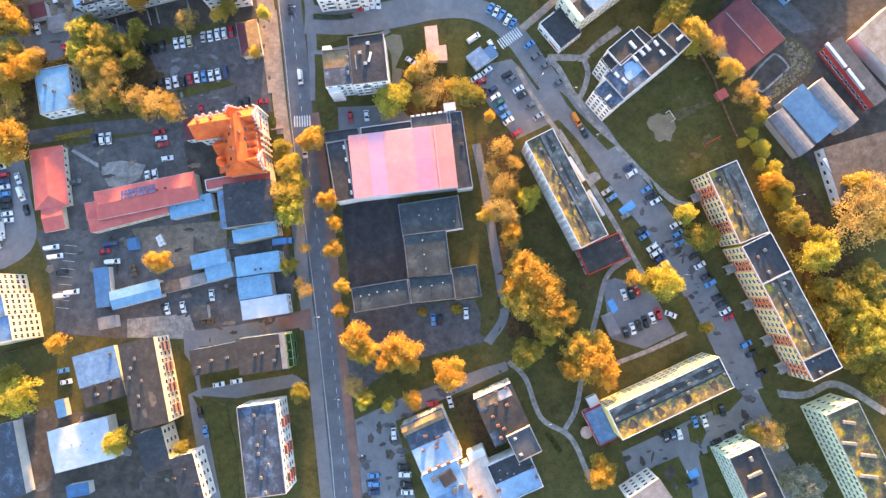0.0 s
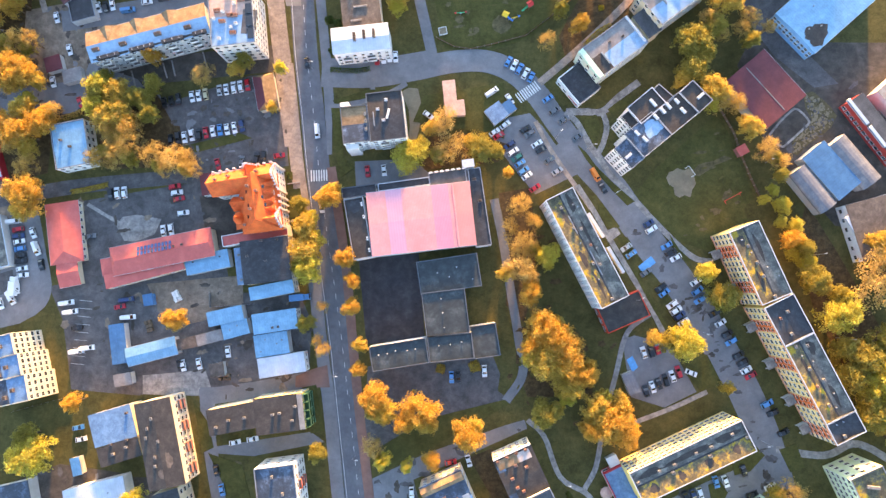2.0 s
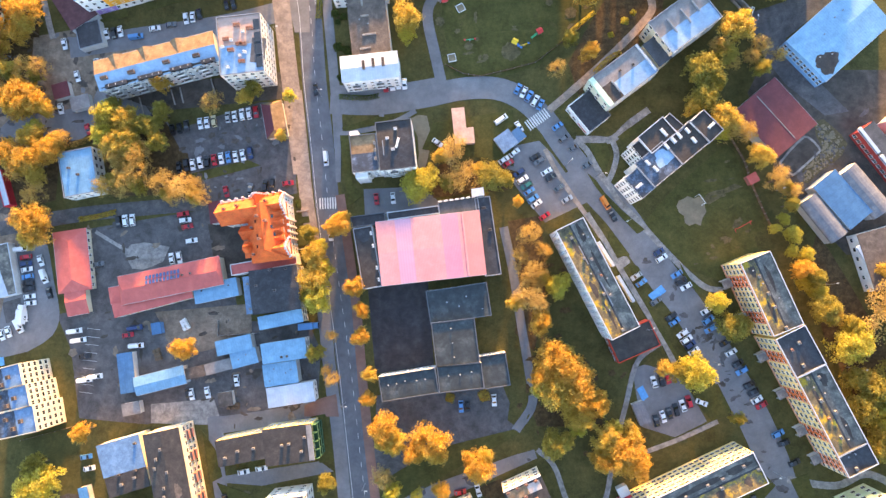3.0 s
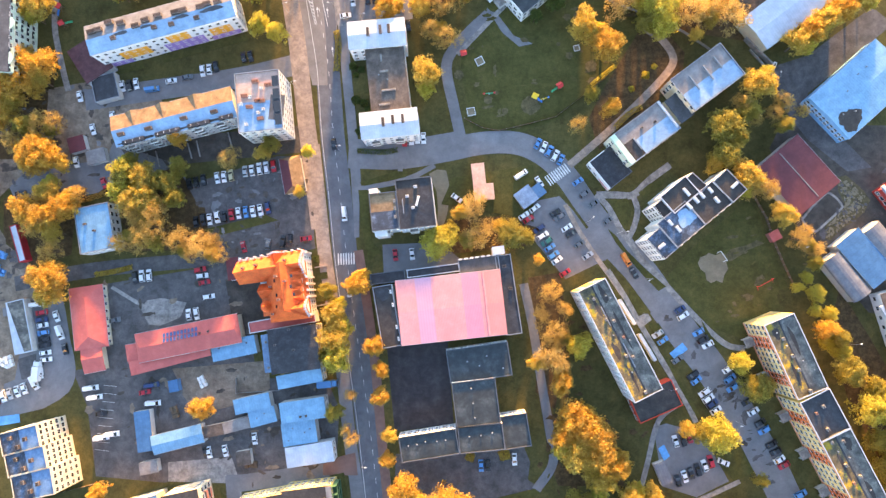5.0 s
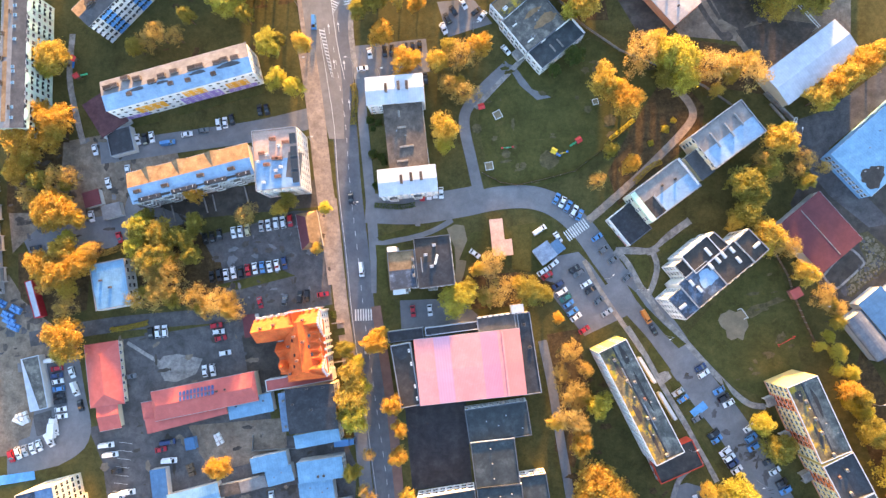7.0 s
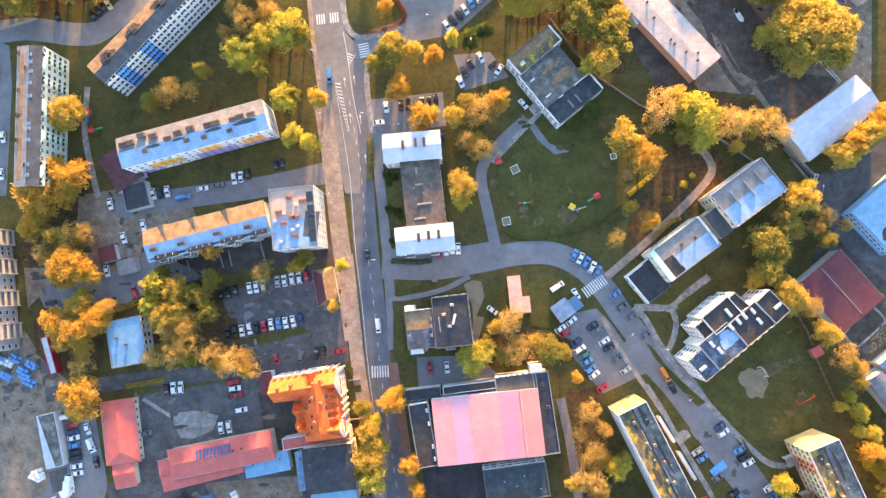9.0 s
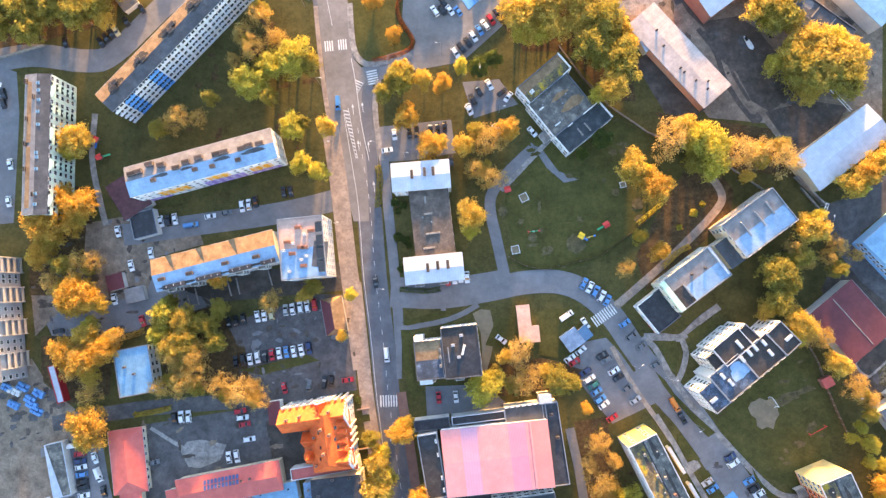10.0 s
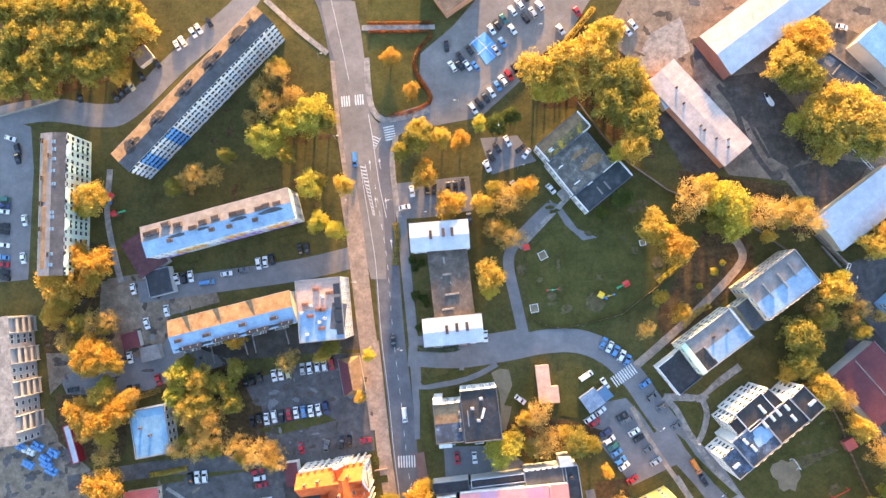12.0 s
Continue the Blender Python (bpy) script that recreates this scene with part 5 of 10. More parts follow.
def plant_wood(label):
    """All the gathered trees as one mesh of trunks, limbs and leaves."""
    kinds = sorted({w[0] for w in WOOD})
    mats = [M["leaf_" + k] for k in kinds] + [M["bark"]]
    parts, verts, loops, starts, slots = {}, [], [], [], []
    nv = nl = 0
    for kind, h, x, y, r in WOOD:
        rnd = random.Random(int(x * 13 + y * 7))
        key = (kind, rnd.randrange(3))
        if key not in parts:
            me, cen = leaf_mesh(*key)
            tm = trunk_mesh(cen)
            got = []
            for m in (me, tm):
                co = np.empty(len(m.vertices) * 3, np.float32)
                m.vertices.foreach_get("co", co)
                ix = np.empty(len(m.loops), np.int32)
                m.loops.foreach_get("vertex_index", ix)
                st = np.empty(len(m.polygons), np.int32)
                m.polygons.foreach_get("loop_start", st)
                got.append((co.reshape(-1, 3), ix, st))
                bpy.data.meshes.remove(m)
            parts[key] = got
        t = rnd.uniform(0, math.tau)
        c, sn = math.cos(t), math.sin(t)
        for k, (co, ix, st) in enumerate(parts[key]):
            q = co * [r / 4.0, r / 4.0 * rnd.uniform(0.9, 1.1) if k == 0 else r / 4.0, h / 10.0]
            q = np.stack([q[:, 0] * c - q[:, 1] * sn + x, q[:, 0] * sn + q[:, 1] * c + y, q[:, 2]], 1)
            verts.append(q)
            loops.append(ix + nv)
            starts.append(st + nl)
            slots.append(np.full(len(st), kinds.index(kind) if k == 0 else len(kinds), np.int32))
            nv += len(q)
            nl += len(ix)
    verts, loops, starts, slots = (np.concatenate(a) for a in (verts, loops, starts, slots))
    me = bpy.data.meshes.new("woodland")
    me.vertices.add(len(verts))
    me.vertices.foreach_set("co", verts.astype(np.float32).ravel())
    me.loops.add(len(loops))
    me.loops.foreach_set("vertex_index", loops)
    me.polygons.add(len(starts))
    me.polygons.foreach_set("loop_start", starts)
    me.polygons.foreach_set("material_index", slots)
    for m in mats:
        me.materials.append(m)
    me.update(calc_edges=True)
    me.validate()
    tagged(new("woodland", me), label, "trees", kind="stuff")



def parasol(x, y, r, material, label):
    e = thing("parasol", x, y, 0, 0, label, "parasol")
    s = Soup()
    s.tube((0, 0, 0), (0, 0, 2.6), 0.05, 0.05, 8)
    part("pole", s.mesh("pole", M["steel"]), e)
    s = Soup()
    ring = [(r * math.cos(i * math.tau / 10), r * math.sin(i * math.tau / 10)) for i in range(10)]
    for i in range(10):
        (ax, ay), (bx, by) = ring[i], ring[(i + 1) % 10]
        s.face(((ax, ay, 2.2), (bx, by, 2.2), (0, 0, 2.9)))
        s.face(((bx, by, 2.2), (ax, ay, 2.2), (ax, ay, 2.0), (bx, by, 2.0)))
    part("canopy", s.mesh("canopy", M[material]), e)
    return e



def gable_sun_tone(e, side, rgb, h, base=0.2):
    """A sunlit tone laid as colour over one whole side of a block."""
    wall = [c for c in e.children if c.name.startswith("wall")][0]
    L, D = max(v.co.x for v in wall.data.vertices) * 2, max(v.co.y for v in wall.data.vertices) * 2
    width = L if side in "SN" else D
    s = Soup()
    s.box(-width / 2 + 0.05, width / 2 - 0.05, -0.012, 0, base, h)
    part("painted_field", s.mesh("painted_field", plaster(rgb)), e, on_side(side, L, D, 0, 0))


def patch_field(name, poly, count, materials, least, most, label):
    """Tarred repairs, worn places and dried puddles scattered over a yard, as one thin mesh."""
    rnd = random.Random(int(poly[0][0] * 7 + poly[0][1] * 3) + count)
    xs, ys = [p[0] for p in poly], [p[1] for p in poly]
    s = Soup()
    done = tries = 0
    while done < count and tries < count * 20:
        tries += 1
        x, y = rnd.uniform(min(xs), max(xs)), rnd.uniform(min(ys), max(ys))
        if not inside(x, y, poly):
            continue
        z = ground_z(x, y) + 0.004 + done * 0.00012
        a = rnd.uniform(least, most)
        c = a * rnd.uniform(0.25, 0.8)
        turn, ph = rnd.choice((0.15, 0.25, 1.7, rnd.uniform(0, 3.1))), rnd.uniform(0, 6)
        pts = []
        for i in range(16):
            t = i * math.tau / 16
            r = 1 + 0.22 * math.sin(2 * t + ph) + 0.16 * math.sin(5 * t + 2 * ph) + rnd.uniform(-0.12, 0.12)
            u, v = a * r * math.cos(t), c * r * math.sin(t)
            pts.append((x + u * math.cos(turn) - v * math.sin(turn), y + u * math.sin(turn) + v * math.cos(turn), z))
        s.face(pts, rnd.randrange(len(materials)))
        done += 1
    tagged(new(name, s.mesh(name, *[M[m] for m in materials])), label, "ground", kind="stuff")



LOGGIAS = {}


def slab_front(e, L, D, pattern, storeys, rgb):
    """The long front of a slab block, one letter a column: w windows, d dark loggias, b loggias with blue fronts."""
    n = len(pattern)
    w = L / n
    for kind, front in (("d", rgb), ("b", (0.10, 0.33, 0.70))):
        s = Soup()
        s.box(-w / 2 + 0.1, w / 2 - 0.1, -0.5, 0, 1.5, 2.15, 0, chamfer=0.03)
        s.box(-w / 2 + 0.05, w / 2 - 0.05, -0.62, 0, 0.1, 1.5, 1, chamfer=0.03)
        s.box(-0.3, 0.3, -0.6, -0.5, 1.5, 2.15, 1)
        LOGGIAS[kind] = s.mesh("loggia", M["glass"], plaster(front))
    for i, kind in enumerate(pattern):
        u = (i + 0.5) * w - L / 2
        for k in range(storeys):
            z = 0.6 + k * 2.8
            if kind == "w":
                part("window", window_mesh(1.5, 1.5), e, on_side("S", L, D, u, z + 0.9))
            else:
                part("loggia", LOGGIAS[kind], e, on_side("S", L, D, u, z + 0.3))


def mansard(e, x, y, z, length):
    """A black-tiled row of roof windows standing on the eaves."""
    s = Soup()
    s.box(-length / 2, length / 2, -0.7, 0.7, -0.6, 1.0, 0, chamfer=0.06)
    n = max(1, int(length / 2.2))
    for i in range(n):
        u = (i + 0.5) / n * length - length / 2
        s.box(u - 0.5, u + 0.5, -0.76, -0.7, 0.0, 0.8, 1)
        s.box(u - 0.06, u + 0.06, -0.3, 0.5, 1.0, 1.06, 2)
    part("mansard", s.mesh("mansard", M["bitumen_black"], M["glass"], M["lamp_head"]), e, pose(x, y, z))


def balcony_tower(e, x, depth, h):
    """A pale roof edge and a column of dark green loggias at the gable end."""
    s = Soup()
    s.box(x - 1.8, x + 0.1, -depth / 2, depth / 2, h - 0.2, h + 0.35, chamfer=0.08)
    part("roof_edge", s.mesh("roof_edge", M["bitumen_grey"]), e)
    g = Soup()
    g.box(0, 1.7, -1.35, 1.35, -2.6, -2.45)
    g.box(1.6, 1.7, -1.35, 1.35, -2.45, -1.4)
    for v in (-1.35, 1.29):
        g.box(0, 1.6, v, v + 0.06, -2.45, 0.2)
    me = g.mesh("loggia", plaster((0.05, 0.13, 0.075)))
    for v in (-depth * 0.36, -depth * 0.12, depth * 0.12, depth * 0.36):
        for z in (h, h - 2.8, h - 5.6):
            part("loggia", me, e, pose(x + 0.02, v, z), "dark green balcony")


def garden_wall(a, b, w, h, material, label):
    """A low wall with a slightly wider coping, from a to b."""
    d = math.dist(a, b)
    e = thing("garden_wall", a[0], a[1], 0, math.degrees(math.atan2(b[1] - a[1], b[0] - a[0])), label, "wall")
    s = Soup()
    s.box(0, d, -w / 2, w / 2, -0.1, h)
    part("masonry", s.mesh("masonry", M[material]), e)
    s = Soup()
    s.box(-0.05, d + 0.05, -w / 2 - 0.06, w / 2 + 0.06, h, h + 0.09, chamfer=0.03)
    part("coping", s.mesh("coping", M["concrete"]), e)
    return e


def gate_beam(a, b, h):
    """A white lattice beam on two posts over a works entrance."""
    d = math.dist(a, b)
    e = thing("gate_beam", a[0], a[1], 0, math.degrees(math.atan2(b[1] - a[1], b[0] - a[0])), "white steel beam on posts over a works entrance", "gate")
    s = Soup()
    for y in (-0.45, 0.45):
        s.box(0, d, y - 0.08, y + 0.08, h, h + 0.3)
    for k in range(6):
        s.box(d * k / 5.5, d * k / 5.5 + 0.15, -0.4, 0.4, h + 0.06, h + 0.2)
    part("beam", s.mesh("beam", M["lamp_head"]), e)
    for x in (0.3, d - 0.3):
        s = Soup()
        s.box(x - 0.12, x + 0.12, -0.12, 0.12, -0.1, h)
        part("post", s.mesh("post", M["steel"]), e)
    return e


# ---- the ground ----
s = Soup()
s.face(((-4000, -4000, 0), (4000, -4000, 0), (4000, 4000, 0), (-4000, 4000, 0)))
tagged(new("ground", s.mesh("ground", M["grass"])), "rough autumn grass with brown leaf litter", "ground", kind="structure")
slab("yard", [(-149.8, 52.6), (-103.2, 60.7), (-98.2, 44.7), (-94.8, 38.3), (-90.9, 19.3), (-65.6, 19.5), (-60.7, 9.2), (-61.4, -17.6), (-97.9, -19.2), (-100.3, -9.9), (-123.2, -18.5), (-148.7, -16.7), (-153.2, 8.2), (-159.3, 20.8), (-148.7, 23.1), (-147.2, 44.4)], "asphalt_mid", 0.01, "worn grey asphalt yard with patches", "pavement")
slab("yard", [(-119.9, 89.6), (-86.3, 101.0), (-72.7, 101.0), (-71.3, 68.4), (-103.3, 64.0), (-113.1, 67.2)], "asphalt_mid", 0.01, "worn grey asphalt car park", "pavement")
slab("yard", [(-150.5, 105.9), (-100.4, 110.4), (-78.1, 112.7), (-77.2, 102.5), (-140.4, 95.9)], "asphalt_dark", 0.01, "dark asphalt yard", "pavement")
slab("yard", [(-191.1, 96.0), (-148.4, 105.9), (-123.3, 97.5), (-118.8, 90.1), (-147.5, 87.8), (-163.4, 84.9), (-184.9, 83.9)], "asphalt_old", 0.01, "grey asphalt car park", "pavement")
slab("yard", [(-187.4, 124.1), (-159.3, 129.2), (-146.2, 119.9), (-149.0, 104.8), (-150.2, 99.5), (-181.2, 95.0), (-191.4, 84.2), (-194.9, 105.6)], "earth", 0.01, "bare brown earth with puddles", "ground")
slab("yard", [(-122.5, 22.2), (-86.9, 25.7), (-86.1, 15.6), (-99.1, 13.0), (-116.0, 11.1)], "earth", 0.01, "bare brown earth", "ground")
slab("yard", [(-122.4, -11.2), (-99.3, -8.9), (-95.8, -18.1), (-94.5, -26.3), (-101.1, -18.2), (-122.1, -18.0)], "concrete", 0.01, "pale worn concrete yard", "pavement")
slab("yard", [(-191.1, 48.4), (-178.6, 51.5), (-165.8, 51.6), (-163.2, 42.6), (-160.9, 32.3), (-159.2, 26.5), (-158.3, 22.0), (-158.3, 18.5), (-159.0, 15.8), (-160.4, 13.2), (-163.9, 10.2), (-169.6, 7.0), (-188.4, 2.4)], "asphalt_old", 0.01, "grey asphalt car park", "pavement")
slab("yard", [(-217.3, 188.7), (-204.8, 184.3), (-202.7, 168.0), (-202.3, 126.3), (-213.1, 125.2)], "asphalt_old", 0.01, "grey asphalt car park", "pavement")
slab("yard", [(-99.4, -33.5), (-96.2, -36.5), (-60.0, -30.3), (-54.8, -33.8), (-80.5, -39.3), (-96.1, -38.5)], "asphalt_old", 0.01, "grey asphalt yard", "pavement")
slab("yard", [(-151.4, -43.5), (-128.1, -46.2), (-117.2, -57.1), (-112.2, -75.4), (-162.1, -76.4), (-167.9, -49.9)], "asphalt_dark", 0.01, "dark worn asphalt yard", "pavement")
slab("yard", [(-43.9, 31.9), (-22.0, 34.6), (-19.4, 4.4), (-40.5, 1.1)], "asphalt_black", 0.01, "dark asphalt school court", "court")
slab("yard", [(-39.9, -6.7), (5.4, -2.5), (7.9, -8.6), (7.1, -14.7), (11.6, -17.7), (-22.9, -34.9), (-40.9, -35.6)], "asphalt_mid", 0.01, "grey asphalt school car park", "pavement")
slab("yard", [(-38.0, -46.6), (-18.8, -37.3), (9.6, -26.8), (16.7, -24.7), (17.7, -27.7), (-22.7, -46.4), (-15.2, -73.4), (-34.4, -73.8)], "asphalt_old", 0.01, "grey asphalt car park", "pavement")
slab("yard", [(-46.2, 68.4), (-24.6, 69.5), (-15.0, 61.0), (-45.5, 57.7)], "asphalt_old", 0.01, "grey asphalt car park", "pavement")
slab("yard", [(5.1, 84.0), (18.4, 86.8), (23.2, 81.8), (35.7, 64.0), (20.5, 56.5), (10.7, 68.6), (3.1, 79.2)], "asphalt_old", 0.01, "grey asphalt car park", "pavement")
slab("yard", [(51.5, 4.2), (55.9, 5.8), (68.5, 2.7), (77.5, -13.8), (66.2, -19.5), (54.6, -16.1)], "asphalt_old", 0.01, "grey asphalt car park", "pavement")
slab("yard", [(57.8, -55.8), (85.8, -42.5), (103.8, -35.3), (106.5, -47.1), (87.6, -53.3), (91.2, -71.2), (63.6, -71.7)], "asphalt_old", 0.01, "grey asphalt car park", "pavement")
slab("yard", [(105.3, -54.9), (112.3, -49.9), (126.4, -70.4), (113.7, -70.7)], "asphalt_old", 0.01, "grey asphalt drive", "pavement")
slab("yard", [(-67.7, 186.8), (-53.5, 190.0), (-51.8, 196.0), (-57.0, 205.1), (-56.7, 212.7), (-45.0, 222.9), (-34.5, 235.5), (7.7, 235.3), (-2.8, 217.5), (-34.1, 188.3), (-57.2, 184.0)], "asphalt_pale", 0.01, "grey asphalt supermarket car park", "pavement")
slab("yard", [(-65.2, 163.4), (-38.1, 166.3), (-36.3, 153.7), (-52.5, 150.9), (-63.7, 150.2)], "asphalt_old", 0.01, "grey asphalt car park", "pavement")
slab("yard", [(-34.1, 180.5), (-20.5, 181.6), (-13.3, 172.1), (-23.6, 168.9), (-29.8, 166.8)], "asphalt_old", 0.01, "grey asphalt car park", "pavement")
slab("yard", [(9.7, 217.9), (22.3, 239.6), (120.9, 238.9), (117.8, 163.4), (91.5, 144.9), (76.2, 165.3), (56.1, 167.2), (32.3, 200.7)], "earth", 0.01, "grey bare earth of a works yard", "ground")
slab("yard", [(22.0, 207.2), (28.4, 220.0), (39.8, 226.4), (43.1, 213.5), (31.3, 205.4)], "concrete", 0.01, "pale worn concrete apron", "pavement")
slab("yard", [(94.5, 105.0), (98.8, 113.7), (166.6, 113.4), (163.7, 42.0), (127.8, 45.9), (104.2, 75.1)], "asphalt_dark", 0.01, "grey bare earth of a works yard", "ground")
slab("yard", [(104.7, 79.4), (116.4, 88.9), (120.8, 83.6), (109.3, 74.1)], "asphalt_dark", 0.01, "concrete loading yard", "pavement")
ribbon("kerb", [(105.4, 79.0), (109.2, 83.6), (113.4, 87.8), (115.2, 88.6), (117.4, 87.2), (119.6, 84.4), (119.4, 83.0), (115.2, 79.0), (111.0, 75.2), (109.4, 74.8), (107.2, 76.4), (105.4, 79.0)], 0.8, "concrete", 0.05, "pale concrete kerb round a yard", "kerb")
slab("yard", [(118.0, 94.4), (121.5, 95.2), (124.0, 93.0), (127.6, 89.6), (129.8, 86.1), (127.6, 81.9), (123.6, 78.4), (119.4, 75.7), (115.2, 71.5), (111.7, 72.9), (114.4, 77.7), (120.7, 84.6), (118.6, 89.0)], "worn", 0.01, "rough ground with rubble", "ground")
slab("yard", [(29.6, 187.6), (36.2, 193.1), (55.0, 170.5), (50.4, 166.8), (40.4, 168.8)], "asphalt_dark", 0.01, "dark asphalt loading yard", "pavement")
slab("lawn", [(-114.4, 73.0), (-89.9, 79.1), (-84.9, 77.0), (-105.7, 71.5)], "lawn", 0.06, "strip of short green grass", "lawn")
slab("lawn", [(-76.5, 221.5), (-51.3, 222.0), (-57.6, 213.8), (-57.5, 205.1), (-52.0, 195.4), (-57.3, 191.1), (-67.8, 188.9), (-74.2, 194.3)], "lawn", 0.06, "mown green lawn with red hedge", "lawn")
slab("lawn", [(-76.8, 233.6), (-51.5, 233.4), (-50.9, 223.8), (-77.4, 223.2)], "lawn", 0.06, "mown green lawn", "lawn")
slab("lawn", [(-18.3, 133.6), (-17.3, 146.0), (-6.0, 162.7), (21.6, 167.0), (49.8, 154.8), (45.6, 144.5), (19.1, 115.7), (1.0, 109.4), (-13.2, 111.2)], "lawn", 0.01, "trampled green playground lawn", "lawn")
slab("yard", [(-8.1, 156.9), (-4.9, 155.8), (1.4, 147.2), (8.7, 144.0), (3.5, 142.9), (-2.8, 148.3)], "asphalt_old", 0.01, "asphalt path", "path")
slab("leaf_litter", [(7.0, 56.9), (18.5, 59.0), (21.2, 39.0), (19.6, 20.3), (16.6, 9.9), (9.8, 16.1), (10.4, 39.0)], "litter", 0.01, "brown autumn leaf litter under trees", "ground")
slab("leaf_litter", [(13.5, 7.9), (29.9, 10.1), (40.1, -4.1), (41.0, -16.3), (17.7, -16.6), (13.6, -4.4)], "litter", 0.01, "brown autumn leaf litter under trees", "ground")
slab("leaf_litter", [(-24.7, 77.1), (-3.7, 79.2), (11.1, 75.0), (6.9, 68.5), (-20.3, 65.3)], "litter", 0.01, "brown autumn leaf litter under trees", "ground")
slab("leaf_litter", [(-152.2, 87.9), (-124.2, 96.7), (-112.6, 81.3), (-109.8, 66.1), (-140.1, 64.9), (-145.3, 81.3)], "litter", 0.01, "brown autumn leaf litter under trees", "ground")
slab("leaf_litter", [(-189.2, 84.3), (-161.2, 84.5), (-162.2, 63.4), (-179.1, 59.1), (-188.3, 69.4)], "litter", 0.01, "brown autumn leaf litter under trees", "ground")
slab("leaf_litter", [(-190.8, 144.9), (-172.9, 138.3), (-171.9, 120.9), (-181.5, 99.3), (-194.5, 99.2), (-196.6, 131.7)], "litter", 0.01, "brown autumn leaf litter under trees", "ground")
slab("leaf_litter", [(-220.3, 234.4), (-164.5, 234.1), (-159.4, 220.7), (-171.7, 203.0), (-195.6, 196.4), (-217.5, 192.0)], "litter", 0.01, "brown autumn leaf litter under trees", "ground")
slab("leaf_litter", [(-21.7, 205.1), (5.5, 224.4), (24.1, 207.2), (29.9, 173.3), (19.6, 173.3), (5.4, 192.2), (-11.2, 192.2)], "litter", 0.01, "brown autumn leaf litter under trees", "ground")
slab("leaf_litter", [(117.9, 54.2), (127.6, 37.6), (142.6, 9.2), (151.6, -6.8), (150.4, -38.5), (137.6, -22.9), (119.0, 17.1), (113.5, 39.6)], "litter", 0.01, "brown autumn leaf litter under trees", "ground")
slab("leaf_litter", [(36.9, 169.2), (78.1, 163.2), (87.5, 144.9), (63.7, 148.7), (43.8, 156.8)], "litter", 0.01, "brown autumn leaf litter under trees", "ground")
slab("yard", [(-209.1, 65.2), (-190.3, 69.6), (-174.8, 57.8), (-176.1, 43.8), (-207.7, 43.0)], "earth", 0.01, "churned bare earth of a building site", "ground")
slab("yard", [(-104.0, 54.9), (-86.3, 57.6), (-84.3, 37.3), (-100.1, 36.6)], "asphalt_dark", 0.01, "dark asphalt court behind the town hall", "court")
slab("pavement", [(-29.5, 94.7), (-26.5, 96.4), (-23.1, 96.0), (-22.0, 91.0), (-21.7, 85.6), (-22.6, 80.0), (-24.1, 74.6), (-26.4, 74.4), (-26.0, 82.0), (-26.5, 88.0)], "sand", 0.01, "bare trodden soil beside a block", "ground")
slab("lawn", [(65.1, 67.2), (85.5, 85.7), (89.2, 83.2), (92.3, 75.1), (100.1, 53.7), (97.1, 48.2), (84.7, 35.7), (73.0, 39.4), (62.8, 48.7), (55.9, 56.4)], "lawn", 0.01, "rough green playing field with worn patches", "lawn")
slab("worn_ground", [(68.0, 62.9), (68.9, 64.9), (70.7, 65.6), (72.0, 66.6), (74.4, 65.7), (76.0, 66.5), (77.8, 66.1), (78.0, 63.6), (78.7, 60.9), (77.3, 58.6), (76.6, 55.8), (74.6, 56.6), (72.6, 55.7), (71.0, 56.7), (70.6, 59.4), (68.9, 60.6)], "sand", 0.02, "bare sandy patch worn in the grass", "ground")
slab("worn_ground", [(77.9, 65.8), (79.6, 67.8), (81.9, 68.6), (85.4, 69.4), (89.0, 71.3), (92.0, 70.3), (88.6, 68.8), (85.9, 67.8), (83.0, 65.6), (79.8, 63.6), (78.3, 63.9)], "worn", 0.02, "trodden pale trail in the grass", "ground")
goal(77.8, 63.8, 75.6, 67.0, 1.9, 1.0, "lamp_head", "white football goal on a worn patch")
goal(94.0, 57.5, 88.7, 54.6, 1.9, 1.2, "toy_red", "rusty red football goal on rough grass")
rubble([(118.5, 93.6), (124.0, 92.4), (129.0, 86.1), (127.2, 82.2), (119.4, 76.2), (115.2, 72.2), (112.4, 73.2), (115.4, 77.7), (121.2, 84.4), (119.4, 89.0)], 300, 0.25, 0.95, "broken concrete slabs and rubble on rough ground")
slab("yard", [(-180.2, 24.8), (-173.3, 26.9), (-172.8, 18.8), (-178.2, 17.3)], "asphalt_mid", 0.01, "brownish worn asphalt beside a garage", "pavement")
slab("yard", [(-135.1, 44.0), (-132.7, 47.0), (-127.3, 47.9), (-118.0, 46.3), (-120.3, 40.7), (-127.5, 37.7), (-131.8, 38.1)], "concrete", 0.01, "pale worn concrete patch in a yard", "pavement")
slab("yard", [(-190.7, 39.8), (-183.1, 40.7), (-179.1, 31.1), (-180.8, 17.3), (-189.1, 13.9)], "earth", 0.01, "brown earth of a storage yard", "ground")
slab("yard", [(-119.0, 88.7), (-86.8, 96.2), (-74.3, 97.0), (-73.4, 81.3), (-88.6, 74.8), (-104.0, 81.3), (-114.8, 81.7)], "asphalt_mid", 0.01, "grey gritty car park surface", "pavement")
slab("yard", [(-117.6, 22.3), (-98.5, 24.5), (-87.7, 19.4), (-86.5, 14.8), (-101.1, 8.8), (-112.6, 6.1), (-118.2, 12.8)], "earth", 0.01, "brown earth yard", "ground")
